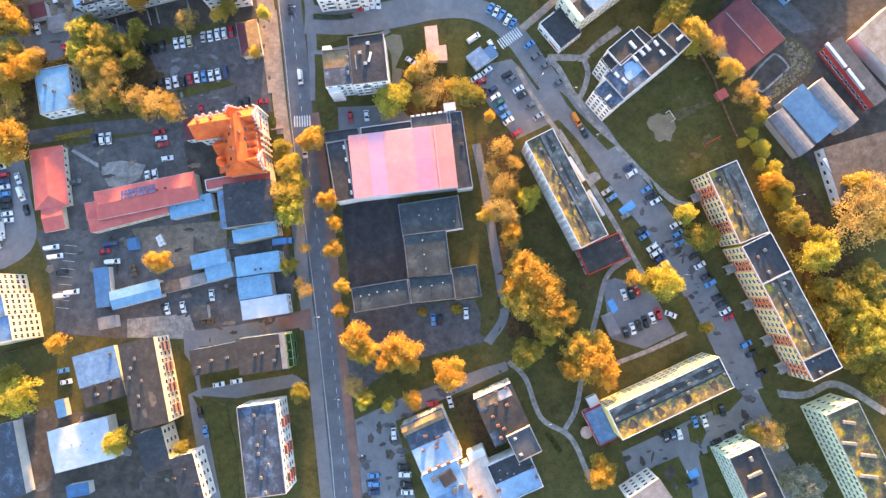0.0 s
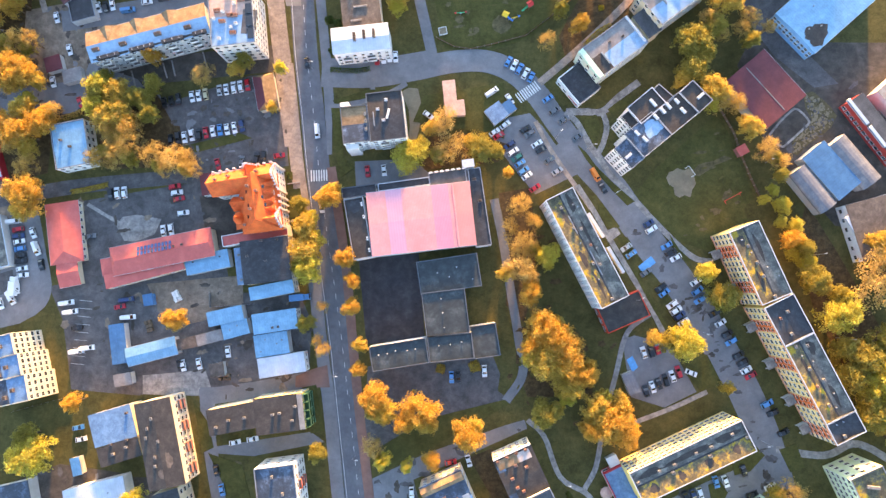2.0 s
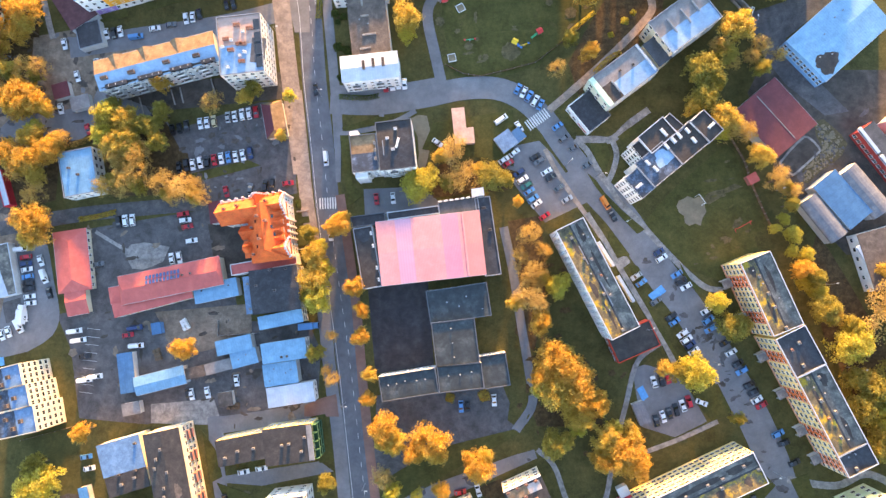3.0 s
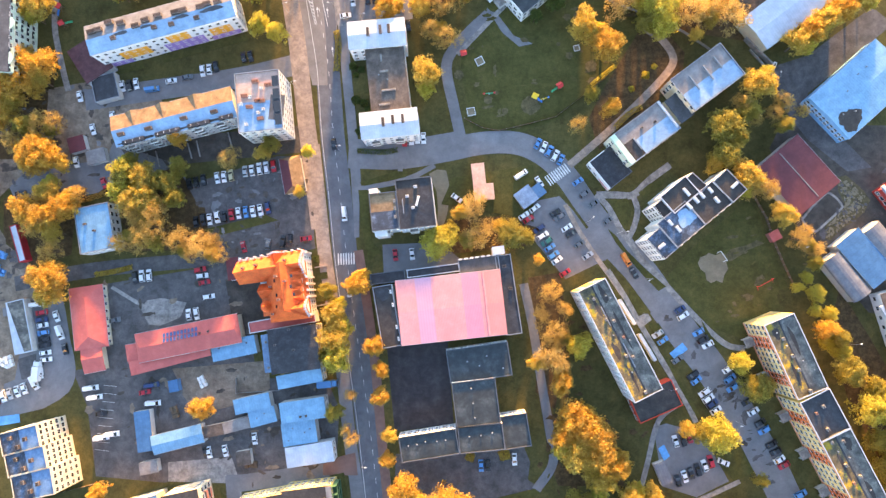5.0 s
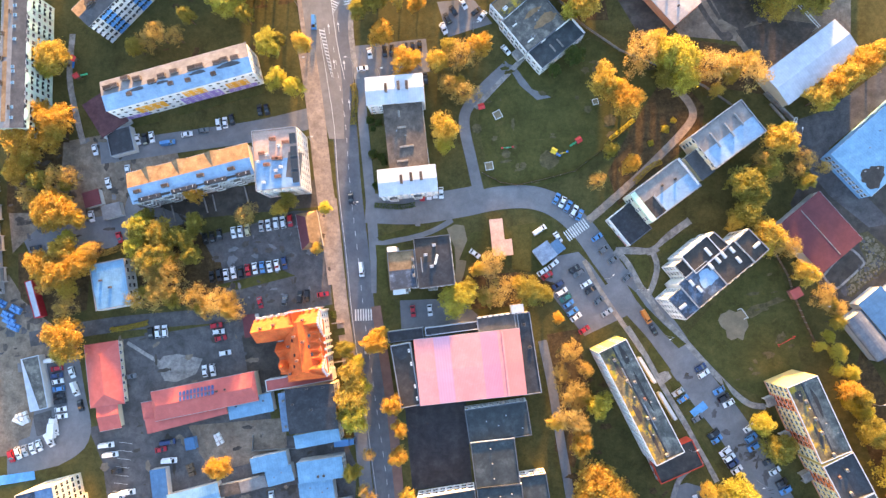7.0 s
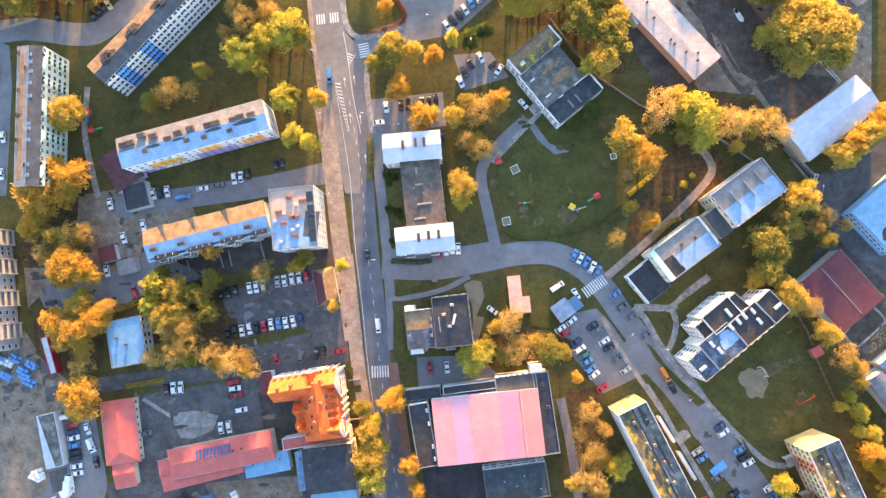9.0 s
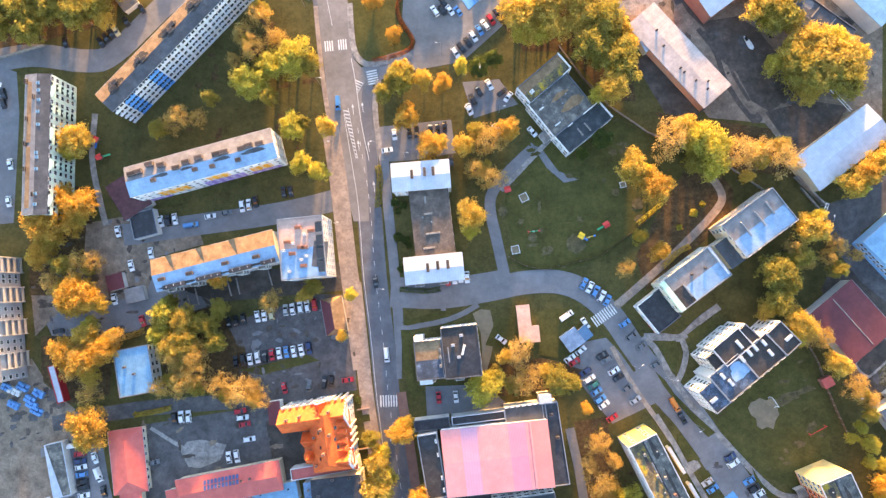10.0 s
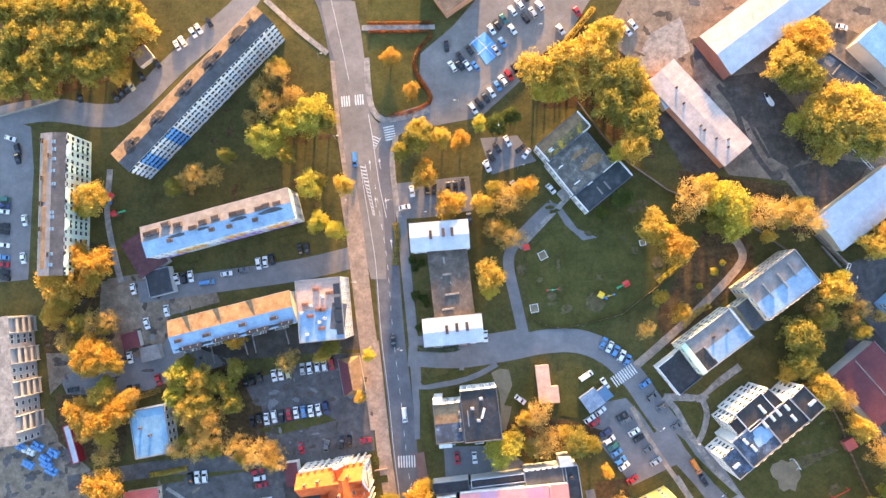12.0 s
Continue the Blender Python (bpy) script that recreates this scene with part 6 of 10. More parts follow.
slab("yard", [(-124.9, -47.5), (-105.1, -47.8), (-98.4, -58.7), (-94.7, -75.0), (-116.3, -75.5)], "asphalt_dark", 0.01, "dark asphalt yard between houses", "pavement")
slab("yard", [(-174.4, 126.3), (-159.5, 124.8), (-144.1, 120.6), (-130.8, 122.8), (-129.4, 118.9), (-146.6, 114.1), (-155.9, 105.9), (-168.8, 103.6), (-174.5, 113.9)], "earth", 0.01, "patched dark yard", "pavement")
slab("yard", [(96.0, 135.2), (109.2, 139.6), (132.9, 157.9), (140.4, 151.5), (108.7, 125.3), (121.0, 108.3), (130.7, 98.1), (122.0, 96.6), (108.2, 108.2), (100.6, 118.6), (97.2, 127.6)], "asphalt_mid", 0.01, "dark asphalt works road", "road")
slab("leaf_litter", [(29.1, 115.9), (35.3, 128.1), (47.7, 148.6), (57.7, 148.7), (64.5, 140.6), (63.3, 130.4), (47.1, 116.1), (33.0, 103.9)], "litter", 0.01, "brown autumn leaf litter beside a path", "ground")
slab("yard", [(54.2, 203.3), (67.1, 205.4), (74.1, 200.7), (81.3, 191.1), (86.5, 176.1), (78.3, 169.4), (71.6, 173.5), (66.6, 183.9), (60.6, 189.1)], "mud", 0.01, "dark wet mud of a works yard", "ground")
slab("yard", [(43.0, 217.4), (47.3, 219.1), (55.3, 206.3), (58.1, 202.9), (55.2, 200.7), (49.2, 206.7)], "mud", 0.01, "dark wet mud beside a hall", "ground")
slab("yard", [(83.8, 219.8), (94.0, 224.1), (104.0, 219.8), (99.8, 215.5), (95.4, 216.8), (87.5, 209.2), (83.9, 212.4)], "mud", 0.01, "dark wet mud of a works yard", "ground")
slab("yard", [(76.3, 169.4), (92.4, 173.6), (106.3, 171.6), (97.9, 159.2), (85.8, 155.0)], "mud", 0.01, "dark wet mud of a works yard", "ground")
slab("leaf_litter", [(-2.9, -38.2), (5.2, -34.9), (14.6, -54.7), (8.2, -57.1)], "litter", 0.01, "brown leaf litter in a clinic court", "ground")
slab("yard", [(-215.5, 71.0), (-192.2, 75.9), (-187.5, 69.4), (-186.2, 54.6), (-214.0, 47.9)], "earth", 0.01, "churned bare earth of a building site", "ground")
slab("yard", [(-214.0, 48.7), (-186.7, 55.4), (-187.3, 44.8), (-184.6, 26.6), (-184.9, 10.5), (-211.3, 7.9)], "earth", 0.01, "brown earth of a building site", "ground")
ribbon("road", [(-97.0, 247.0), (-90.1, 233.7), (-86.6, 220.4), (-83.6, 205.1), (-80.5, 190.0), (-76.4, 175.0), (-73.2, 162.3)], 13.5, "asphalt", 0.05, "grey asphalt main road with white lane marks", "road", 10.5)
ribbon("road", [(-73.6, 164.8), (-70.8, 149.7), (-68.0, 133.1), (-65.6, 108.7), (-62.4, 85.7), (-59.7, 63.7), (-55.8, 38.5), (-52.3, 17.6), (-49.4, -1.1), (-46.1, -25.6), (-42.6, -51.7), (-40.1, -73.5), (-38.0, -95.0)], 9.0, "asphalt", 0.05, "grey asphalt main road with white lane marks", "road")
slab("road", [(-95.0, 233.0), (-92.0, 220.0), (-89.0, 209.9), (-87.3, 194.6), (-85.2, 179.4), (-81.7, 158.0), (-77.5, 143.0), (-73.6, 128.0), (-63.8, 128.0), (-64.6, 145.0), (-65.4, 158.0), (-67.6, 170.0), (-67.2, 178.5), (-71.5, 185.5), (-75.2, 189.5), (-77.0, 200.0), (-77.6, 210.0), (-79.5, 222.0), (-82.0, 233.0)], "asphalt_pale", 0.05, "pale worn asphalt junction of the main road", "road")
ribbon("road", [(-69.3, 179.0), (-69.6, 170.0), (-68.2, 158.0), (-66.6, 143.0), (-65.8, 128.0)], 4.2, "asphalt", 0.05, "dark resurfaced lane of the main road", "road")
main_road = bpy.data.objects["road.001"]
dashes(main_road, [(-73.6, 164.8), (-70.8, 149.7), (-68.0, 133.1), (-65.6, 108.7), (-62.4, 85.7), (-59.7, 63.7), (-55.8, 38.5), (-52.3, 17.6), (-49.4, -1.1), (-46.1, -25.6), (-42.6, -51.7), (-40.1, -73.5), (-38.0, -95.0)], 0.4, 2.0, 3.0)
dashes(main_road, [(-73.6, 164.8), (-70.8, 149.7), (-68.0, 133.1), (-65.6, 108.7), (-62.4, 85.7), (-59.7, 63.7), (-55.8, 38.5), (-52.3, 17.6), (-49.4, -1.1), (-46.1, -25.6), (-42.6, -51.7), (-40.1, -73.5), (-38.0, -95.0)], -3.9, 9.0, 0.02)
dashes(bpy.data.objects["road"], [(-91.0, 233.7), (-86.2, 214.3), (-82.9, 200.0)], 0.0, 4.0, 0.3)
ribbon("road", [(-59.5, 100.9), (-41.1, 100.6), (-24.4, 103.3), (-9.9, 106.3), (2.5, 106.4), (12.5, 102.2), (20.7, 94.4), (27.2, 85.1), (33.6, 76.3)], 8.5, "asphalt_old", 0.05, "grey asphalt side street", "road")
ribbon("road", [(32.2, 77.9), (39.2, 68.8), (48.2, 58.7), (57.1, 45.5), (63.1, 36.8), (71.2, 26.5), (78.7, 14.7), (85.6, 2.5), (91.4, -7.5), (96.6, -18.5), (101.5, -31.4), (105.5, -47.1), (107.3, -54.9)], 11.5, "asphalt_old", 0.05, "grey asphalt estate street", "road")
ribbon("road", [(-17.2, 105.6), (-20.4, 119.3), (-23.5, 134.3), (-21.0, 141.8), (-14.4, 149.3), (-7.0, 156.3)], 4, "asphalt_old", 0.03, "narrow asphalt lane", "road")
ribbon("road", [(-182.9, 52.4), (-161.4, 56.6), (-144.1, 59.1), (-103.3, 63.3), (-71.3, 69.4)], 5.5, "asphalt_mid", 0.04, "dark asphalt lane", "road")
ribbon("road", [(-61.0, -11.9), (-81.3, -15.9), (-101.0, -18.8)], 6, "asphalt_old", 0.03, "worn asphalt lane", "road")
ribbon("road", [(-98.5, -15.1), (-97.4, -30.4), (-93.5, -50.6), (-87.4, -76.5)], 5, "asphalt_old", 0.03, "worn asphalt lane", "road")
ribbon("road", [(-160.0, 122.0), (-131.0, 126.4), (-101.1, 130.9), (-78.8, 136.3)], 8, "asphalt_old", 0.03, "grey asphalt lane", "road")
ribbon("road", [(-223.8, 186.5), (-199.7, 190.9), (-177.6, 188.7), (-166.8, 192.0), (-148.0, 210.7), (-126.9, 229.4), (-120.7, 238.3)], 9, "asphalt_old", 0.03, "grey asphalt lane", "road")
ribbon("pavement", [(-146.3, 51.7), (-138.1, 47.0), (-131.2, 43.2)], 1.3, "concrete", 0.05, "pale concrete drain strip", "path")
ribbon("track", [(52.7, 200.7), (58.7, 192.3), (62.1, 181.8), (67.3, 172.5), (72.6, 165.6)], 1.8, "mud", 0.03, "muddy wheel track", "track")
ribbon("track", [(55.2, 201.6), (61.9, 191.0), (66.1, 181.8), (70.8, 173.5)], 1.2, "mud", 0.03, "muddy wheel track", "track")
ribbon("road", [(-75.0, 178.2), (-65.6, 185.3), (-52.0, 190.0)], 8, "asphalt_old", 0.04, "grey asphalt car park entry", "road")
ribbon("pavement", [(-83.3, 163.3), (-79.4, 141.3), (-76.2, 118.5), (-73.1, 98.2), (-69.3, 74.1)], 6.5, "paving", 0.08, "warm tan paved footway", "pavement")
ribbon("pavement", [(-72.8, 105.4), (-70.4, 87.9), (-67.6, 66.2), (-64.3, 47.0), (-62.0, 34.0)], 5.0, "paving", 0.1, "warm tan paved footway", "pavement")
ribbon("pavement", [(-62.2, 35.0), (-60.1, 23.8), (-56.7, -1.1), (-53.7, -19.6), (-50.9, -41.8), (-46.6, -75.6)], 4.6, "asphalt_old", 0.1, "grey asphalt footway", "pavement")
slab("pavement", [(-66.0, -10.6), (-60.0, -8.0), (-54.6, -6.4), (-53.4, -14.4), (-66.0, -14.6)], "paving_red", 0.12, "red-brown block paving of a drive", "pavement")
ribbon("pavement", [(-63.9, 162.4), (-61.4, 137.3), (-57.8, 106.5), (-55.7, 83.5)], 3.6, "asphalt_old", 0.1, "grey paved footway", "pavement")
ribbon("pavement", [(-55.0, 66.2), (-51.1, 44.9), (-47.9, 23.9), (-45.2, -1.0), (-41.9, -27.6), (-38.5, -51.6), (-35.6, -75.4)], 3.4, "paving_red", 0.1, "red-brown paved footway", "pavement")
ribbon("pavement", [(31.4, 87.3), (35.8, 83.2), (40.9, 74.0), (43.9, 69.9), (47.9, 63.8), (53.9, 57.7), (62.8, 47.7), (72.6, 37.7), (78.5, 33.4), (84.0, 32.6)], 2.1, "concrete", 0.1, "pale concrete footpath", "path")
ribbon("pavement", [(20.5, 83.7), (25.0, 74.9), (31.0, 65.6), (36.7, 57.5), (40.7, 51.5)], 1.7, "paving", 0.1, "tan paved strip beside a car park", "path")
ribbon("pavement", [(35.7, 60.0), (41.7, 50.5), (46.2, 42.4), (53.5, 29.9), (61.3, 16.6), (66.5, 6.3)], 1.9, "concrete", 0.1, "pale concrete footpath", "path")
slab("pavement", [(46.3, 43.4), (49.7, 44.9), (51.3, 42.3), (48.0, 39.8)], "concrete", 0.1, "small paved square beside a path", "path")
ribbon("pavement", [(61.5, 13.5), (53.3, 6.6), (49.2, -8.1), (45.0, -24.3), (42.0, -40.3), (37.9, -48.3)], 1.8, "concrete", 0.1, "pale concrete footpath", "path")
ribbon("pavement", [(17.7, -24.7), (23.8, -30.6), (29.5, -44.5), (39.9, -51.2), (46.8, -65.8)], 1.8, "concrete", 0.1, "pale concrete footpath", "path")
ribbon("pavement", [(81.3, -13.7), (68.2, -19.9), (55.1, -25.1)], 1.6, "concrete", 0.1, "pale concrete footpath", "path")
ribbon("pavement", [(21.9, 98.1), (33.0, 107.9), (43.9, 118.1), (57.0, 131.8), (60.3, 138.5), (56.1, 145.6), (50.1, 149.8)], 2.8, "paving", 0.1, "tan paved footpath", "path")
ribbon("pavement", [(31.8, 87.4), (38.9, 87.4), (45.1, 87.5), (51.2, 93.1), (58.5, 98.6)], 2.6, "concrete", 0.1, "pale concrete footpath", "path")
ribbon("pavement", [(45.1, 87.2), (46.6, 81.9), (45.4, 76.1), (43.3, 71.5)], 2.0, "concrete", 0.1, "pale concrete footpath", "path")
ribbon("pavement", [(-19.4, 139.8), (-5.0, 155.4), (-1.9, 158.6)], 1.8, "concrete", 0.1, "pale concrete footpath", "path")
ribbon("pavement", [(-116.2, 233.8), (-102.8, 221.6), (-91.8, 212.8)], 2.0, "concrete", 0.1, "pale concrete footpath", "path")
ribbon("pavement", [(-79.1, 222.6), (-51.4, 222.9)], 2.0, "concrete", 0.1, "pale concrete footpath", "path")
ribbon("pavement", [(104.8, -33.3), (121.5, -35.0), (133.4, -30.9), (150.3, -40.5)], 2.5, "concrete", 0.1, "pale concrete footpath", "path")
ribbon("pavement", [(-173.2, 168.2), (-173.4, 151.0), (-169.3, 134.1), (-166.7, 125.7)], 2.2, "concrete", 0.1, "pale concrete footpath", "path")
slab("pavement", [(-58.2, 98.0), (-55.2, 97.0), (-55.1, 89.5), (-54.8, 71.0), (-56.6, 70.8)], "asphalt_old", 0.1, "grey paved footway beside a block", "pavement")
ribbon("pavement", [(-55.2, 89.0), (-48.0, 90.2), (-41.0, 91.7), (-34.0, 94.2), (-27.4, 98.0)], 1.9, "asphalt_old", 0.1, "grey paved path in front of a block", "path")
ribbon("pavement", [(-40.2, 97.2), (-39.8, 91.9)], 1.8, "asphalt_old", 0.1, "short grey paved path", "path")
zebra(-59.4, 63.0, 3.1, 7, 4.2, 0.95)
zebra(17.7, 94.8, 35.8, 10, 4.0, 0.95)
zebra(-84.5, 194.3, 5.9, 4, 4, 0.9)
zebra(-79.4, 194.9, 5.8, 4, 4, 0.9)
zebra(-67.7, 182.3, -77.8, 6, 4, 0.95)
bay_lines(-145.9, 4.1, -94.7, 9, 5.0, 2.9)
slab("parking_bay", [(-37.9, 217.0), (-32.7, 220.9), (-26.3, 213.3), (-32.0, 208.3)], "paint_blue", 0.06, "blue painted disabled parking bays", "marking")
slab("parking_bay", [(57.4, 30.5), (62.1, 34.3), (63.9, 32.0), (59.2, 28.3)], "paint_blue", 0.12, "blue painted disabled parking bay", "marking")
slab("parking_bay", [(53.0, -3.0), (55.1, -1.5), (57.1, -5.5), (55.0, -7.2)], "paint_blue", 0.12, "blue painted disabled parking bay", "marking")
slab("parking_bay", [(79.1, -63.6), (83.9, -60.8), (85.1, -63.5), (79.9, -65.6)], "paint_blue", 0.12, "blue painted disabled parking bay", "marking")
slab("parking_bay", [(-192.6, 2.7), (-178.4, 5.0), (-177.8, 2.0), (-192.3, -0.7)], "paint_blue", 0.12, "blue painted disabled parking bays", "marking")
ribbon("pavement", [(5.4, 54.7), (8.8, 39.0), (11.8, 20.2), (14.6, 3.8), (16.0, -8.5), (10.0, -18.3)], 3.2, "asphalt_old", 0.06, "brownish asphalt path under trees", "path")
ribbon("pavement", [(-57.9, 106.4), (-45.3, 105.9), (-30.7, 107.4), (-18.2, 109.6)], 2.6, "asphalt_old", 0.09, "grey paved footway", "pavement")
for x, y, a in ((-71.2, 170.9, 98), (-68.6, 156.0, 98), (-74.8, 170.2, 98), (-72.4, 156.4, 98), (-66.3, 141.0, 98)):
    arrow(main_road, x, y, a)
dashes(main_road, [(-75.6, 188.1), (-73.9, 179.4), (-71.5, 164.5), (-68.5, 151.3)], 0.0, 3.0, 0.05, 0.2, 0.17)
hatching(main_road, (-78.6, 170.0), (-76.5, 170.4), (-73.3, 151.3), (-72.5, 151.3), 14)
hatching(main_road, (-74.4, 181.6), (-70.8, 180.7), (-73.5, 176.2), (-73.1, 176.2), 5)
ribbon("pavement", [(-77.0, 211.0), (-76.0, 199.0), (-74.2, 191.2), (-70.2, 187.4), (-64.5, 188.0), (-53.0, 191.0)], 2.2, "concrete", 0.1, "pale concrete footway round a lawn", "pavement")
ribbon("pavement", [(-65.4, 181.2), (-66.6, 173.0), (-65.6, 162.4), (-63.6, 150.7)], 2.0, "concrete", 0.1, "pale concrete footway", "pavement")
ribbon("pavement", [(-90.0, 209.9), (-88.2, 194.6), (-86.1, 179.4), (-83.0, 162.0)], 1.7, "paving", 0.1, "tan paved footway beside the road", "pavement")
round_bed(7.7, 120.5, 3.4, "worn", "trampled sandy patch under play equipment")
round_bed(30.1, 135.4, 2.2, "worn", "trampled sandy patch under play equipment")
round_bed(-18.8, 132.1, 1.8, "worn", "trampled sandy patch under play equipment")
round_bed(-1.6, 118.4, 1.2, "worn", "trampled sandy patch under play equipment")
round_bed(-7.9, 122.6, 1.6, "worn", "trampled sandy patch under play equipment")
round_bed(18.1, 143.8, 0.8, "worn", "trampled sandy patch under play equipment")
round_bed(-4.8, 125.3, 0.8, "worn", "trampled sandy patch under play equipment")
round_bed(-86.2, -42.8, 1.8, "worn", "round pale patch in the grass")
for pts in ([(36.6, 85.6), (43.0, 86.2), (44.4, 81.2), (43.1, 77.1), (41.7, 75.4), (39.4, 79.1)], [(35.8, 75.0), (39.0, 72.3), (42.4, 67.4), (48.5, 61.2), (56.5, 54.2), (53.8, 52.6), (48.8, 57.7), (42.8, 64.7), (38.8, 69.8)],
            [(43.1, 53.1), (45.1, 53.1), (51.1, 44.9), (49.5, 44.4), (45.9, 45.0), (43.2, 50.2)], [(50.1, 41.1), (53.7, 41.1), (55.0, 39.1), (52.6, 36.3)], [(46.4, 39.0), (47.2, 38.2), (52.6, 29.4), (51.6, 28.6)],
            [(55.4, 29.1), (56.9, 29.1), (63.3, 16.7), (68.5, 7.9), (66.8, 8.0), (60.4, 19.2)], [(68.7, 42.7), (72.2, 36.9), (76.2, 33.2), (74.9, 32.2), (70.6, 36.1)], [(46.9, 88.2), (51.2, 91.7), (57.4, 93.8), (55.3, 90.6), (49.1, 86.4)]):
    slab("lawn", pts, "lawn", 0.1, "small island of short grass between paths", "lawn")
slab("lawn", [(73.4, -1.7), (81.5, -0.6), (86.4, -10.6), (79.3, -13.7), (74.0, -7.8)], "lawn", 0.1, "small island of short grass", "lawn")
slab("lawn", [(89.1, -35.6), (97.9, -32.4), (100.8, -35.4), (95.7, -41.0), (90.2, -42.5)], "lawn", 0.1, "small island of short grass", "lawn")
slab("lawn", [(105.8, -33.3), (111.8, -31.2), (114.5, -39.1), (109.5, -41.1)], "lawn", 0.1, "small island of short grass", "lawn")
slab("lawn", [(9.0, 77.1), (4.8, 78.8), (-24.8, 83.5), (-20.8, 93.3), (8.8, 98.3)], "lawn", 0.1, "small island of short grass", "lawn")
slab("lawn", [(-55.1, 91.3), (-42.0, 95.6), (-37.2, 95.6), (-37.8, 93.5), (-53.4, 90.0)], "lawn", 0.1, "small island of short grass", "lawn")
slab("lawn", [(-55.5, 88.5), (-52.3, 88.6), (-50.5, 70.9), (-46.7, 65.8), (-51.2, 62.2), (-54.1, 75.0)], "lawn", 0.1, "small island of short grass", "lawn")
slab("lawn", [(-158.7, 138.3), (-139.1, 138.4), (-137.8, 134.5), (-149.6, 131.4)], "lawn", 0.1, "strip of short grass by a block", "lawn")
slab("lawn", [(-131.6, 140.6), (-99.5, 147.6), (-98.3, 145.4), (-130.4, 136.6)], "lawn", 0.1, "strip of short grass by a block", "lawn")
slab("lawn", [(-35.2, -35.5), (-19.0, -25.2), (9.6, -17.7), (11.6, -19.1), (-16.8, -35.2), (-33.0, -43.5)], "lawn", 0.1, "strip of rough grass under trees", "lawn")
slab("lawn", [(-63.6, -14.6), (-58.4, -13.5), (-54.9, -29.8), (-60.0, -30.9)], "lawn", 0.1, "strip of short grass", "lawn")
slab("lawn", [(-97.1, -38.5), (-84.5, -42.4), (-80.3, -56.4), (-78.3, -74.3), (-84.4, -74.4), (-88.2, -54.5)], "lawn", 0.1, "patch of garden grass", "lawn")
slab("lawn", [(-97.6, -27.4), (-95.1, -36.5), (-99.2, -38.6), (-103.1, -20.3)], "lawn", 0.1, "strip of rough grass", "lawn")
slab("lawn", [(81.0, -46.0), (85.0, -44.3), (87.7, -48.4), (85.6, -53.0), (82.1, -51.8)], "lawn", 0.1, "round tree island of rough grass", "lawn")
slab("lawn", [(67.7, -61.5), (77.7, -57.0), (81.9, -65.1), (82.9, -74.8), (69.5, -75.1)], "lawn", 0.1, "patch of rough grass in a car park", "lawn")
slab("lawn", [(84.8, -56.5), (89.9, -55.2), (94.5, -64.9), (96.2, -74.6), (88.8, -74.7)], "lawn", 0.1, "patch of brown grass beside a block", "lawn")
slab("parking_line", [(-36.3, 218.9), (-36.1, 219.1), (-28.8, 211.3), (-29.0, 211.2)], "paint_white", 0.09, "white painted bay line", "marking")
slab("parking_line", [(-38.8, 215.7), (-34.4, 219.6), (-34.2, 219.4), (-38.6, 215.5)], "paint_white", 0.09, "white painted bay line", "marking")
slab("parking_line", [(-35.4, 212.2), (-30.1, 217.0), (-30.0, 216.8), (-35.2, 212.0)], "paint_white", 0.09, "white painted bay line", "marking")

# ---- houses, trees, cars ----
e = block("apartment_block", 93.6, 31.6, 113.3, 26.4, 10.8, 15.0, "yellow and orange five storey slab block with mossy roof", (0.74, 0.54, 0.22), roof="bitumen_moss", other_half="bitumen_worn", dip=0.7, rim="coping_pale", storeys=5, sides="N13", category="apartment block")
valley(e, 25.8, 13.97)
salmon_bands(e, 2)
stacks(e, 14.0, [(6.7, 1.3), (0.4, 0.8), (-4.5, 0.8), (-12.2, 0.2)], 1.0, 0.8, 1.0, "concrete")
vents(e, 14.1, [(9.3, 2.4), (4.2, 1.2), (-2.3, -1.7), (-6.3, -3.9)])
roof_patch(e, "bitumen_umber", 14.65, -0.7, 10.4, (-6, 2, 4, 0.7), (5, -2, 5, 0.6), (9, 2.5, 2, 1.2))
e = block("apartment_block", 102.5, 12.6, 117.0, 14.2, 10.9, 15.0, "yellow and orange five storey slab block section", (0.74, 0.54, 0.22), roof="bitumen_black", dip=0.7, rim="coping_pale", storeys=5, sides="N6", category="apartment block")
salmon_bands(e, 1)
stacks(e, 14.0, [(2.6, -1.0), (-4.5, 1.3)], 1.0, 0.8, 1.0, "concrete")
stacks(e, 14.0, [(1.6, 2.1)], 0.9, 0.7, 0.9, "brick")
e = block("apartment_block", 112.0, -6.4, 116.6, 28.2, 10.8, 15.0, "yellow and orange five storey slab block section", (0.74, 0.54, 0.22), roof="bitumen_moss", other_half="bitumen_worn", dip=0.7, rim="coping_pale", storeys=5, sides="N12", category="apartment block")
valley(e, 27.6, 13.97)
salmon_bands(e, 2)
stacks(e, 14.0, [(12.5, 2.1), (11.2, -1.4), (4.1, 1.5), (-1.1, -1.0), (-9.0, 1.4)], 1.0, 0.8, 1.0, "concrete")
stacks(e, 14.0, [(-2.1, 1.9)], 0.9, 0.7, 0.9, "brick")
vents(e, 14.1, [(9.0, 1.6), (5.7, -0.8), (-6.3, -1.9), (-10.7, -0.4)])
roof_patch(e, "bitumen_umber", 14.67, -0.7, 10.4, (-7, -2, 4, 0.7), (4, 2, 5, 0.6), (10, -2.5, 2.4, 1.2))
e = block("apartment_block", 119.9, -22.3, 116.6, 7.4, 10.7, 15.0, "yellow and orange five storey slab block section", (0.74, 0.54, 0.22), roof="bitumen_black", dip=0.7, rim="coping_pale", storeys=5, sides="N4", category="apartment block")
salmon_bands(e, 1)
stacks(e, 14.0, [(-2.2, 1.6)], 1.0, 0.8, 1.0, "concrete")
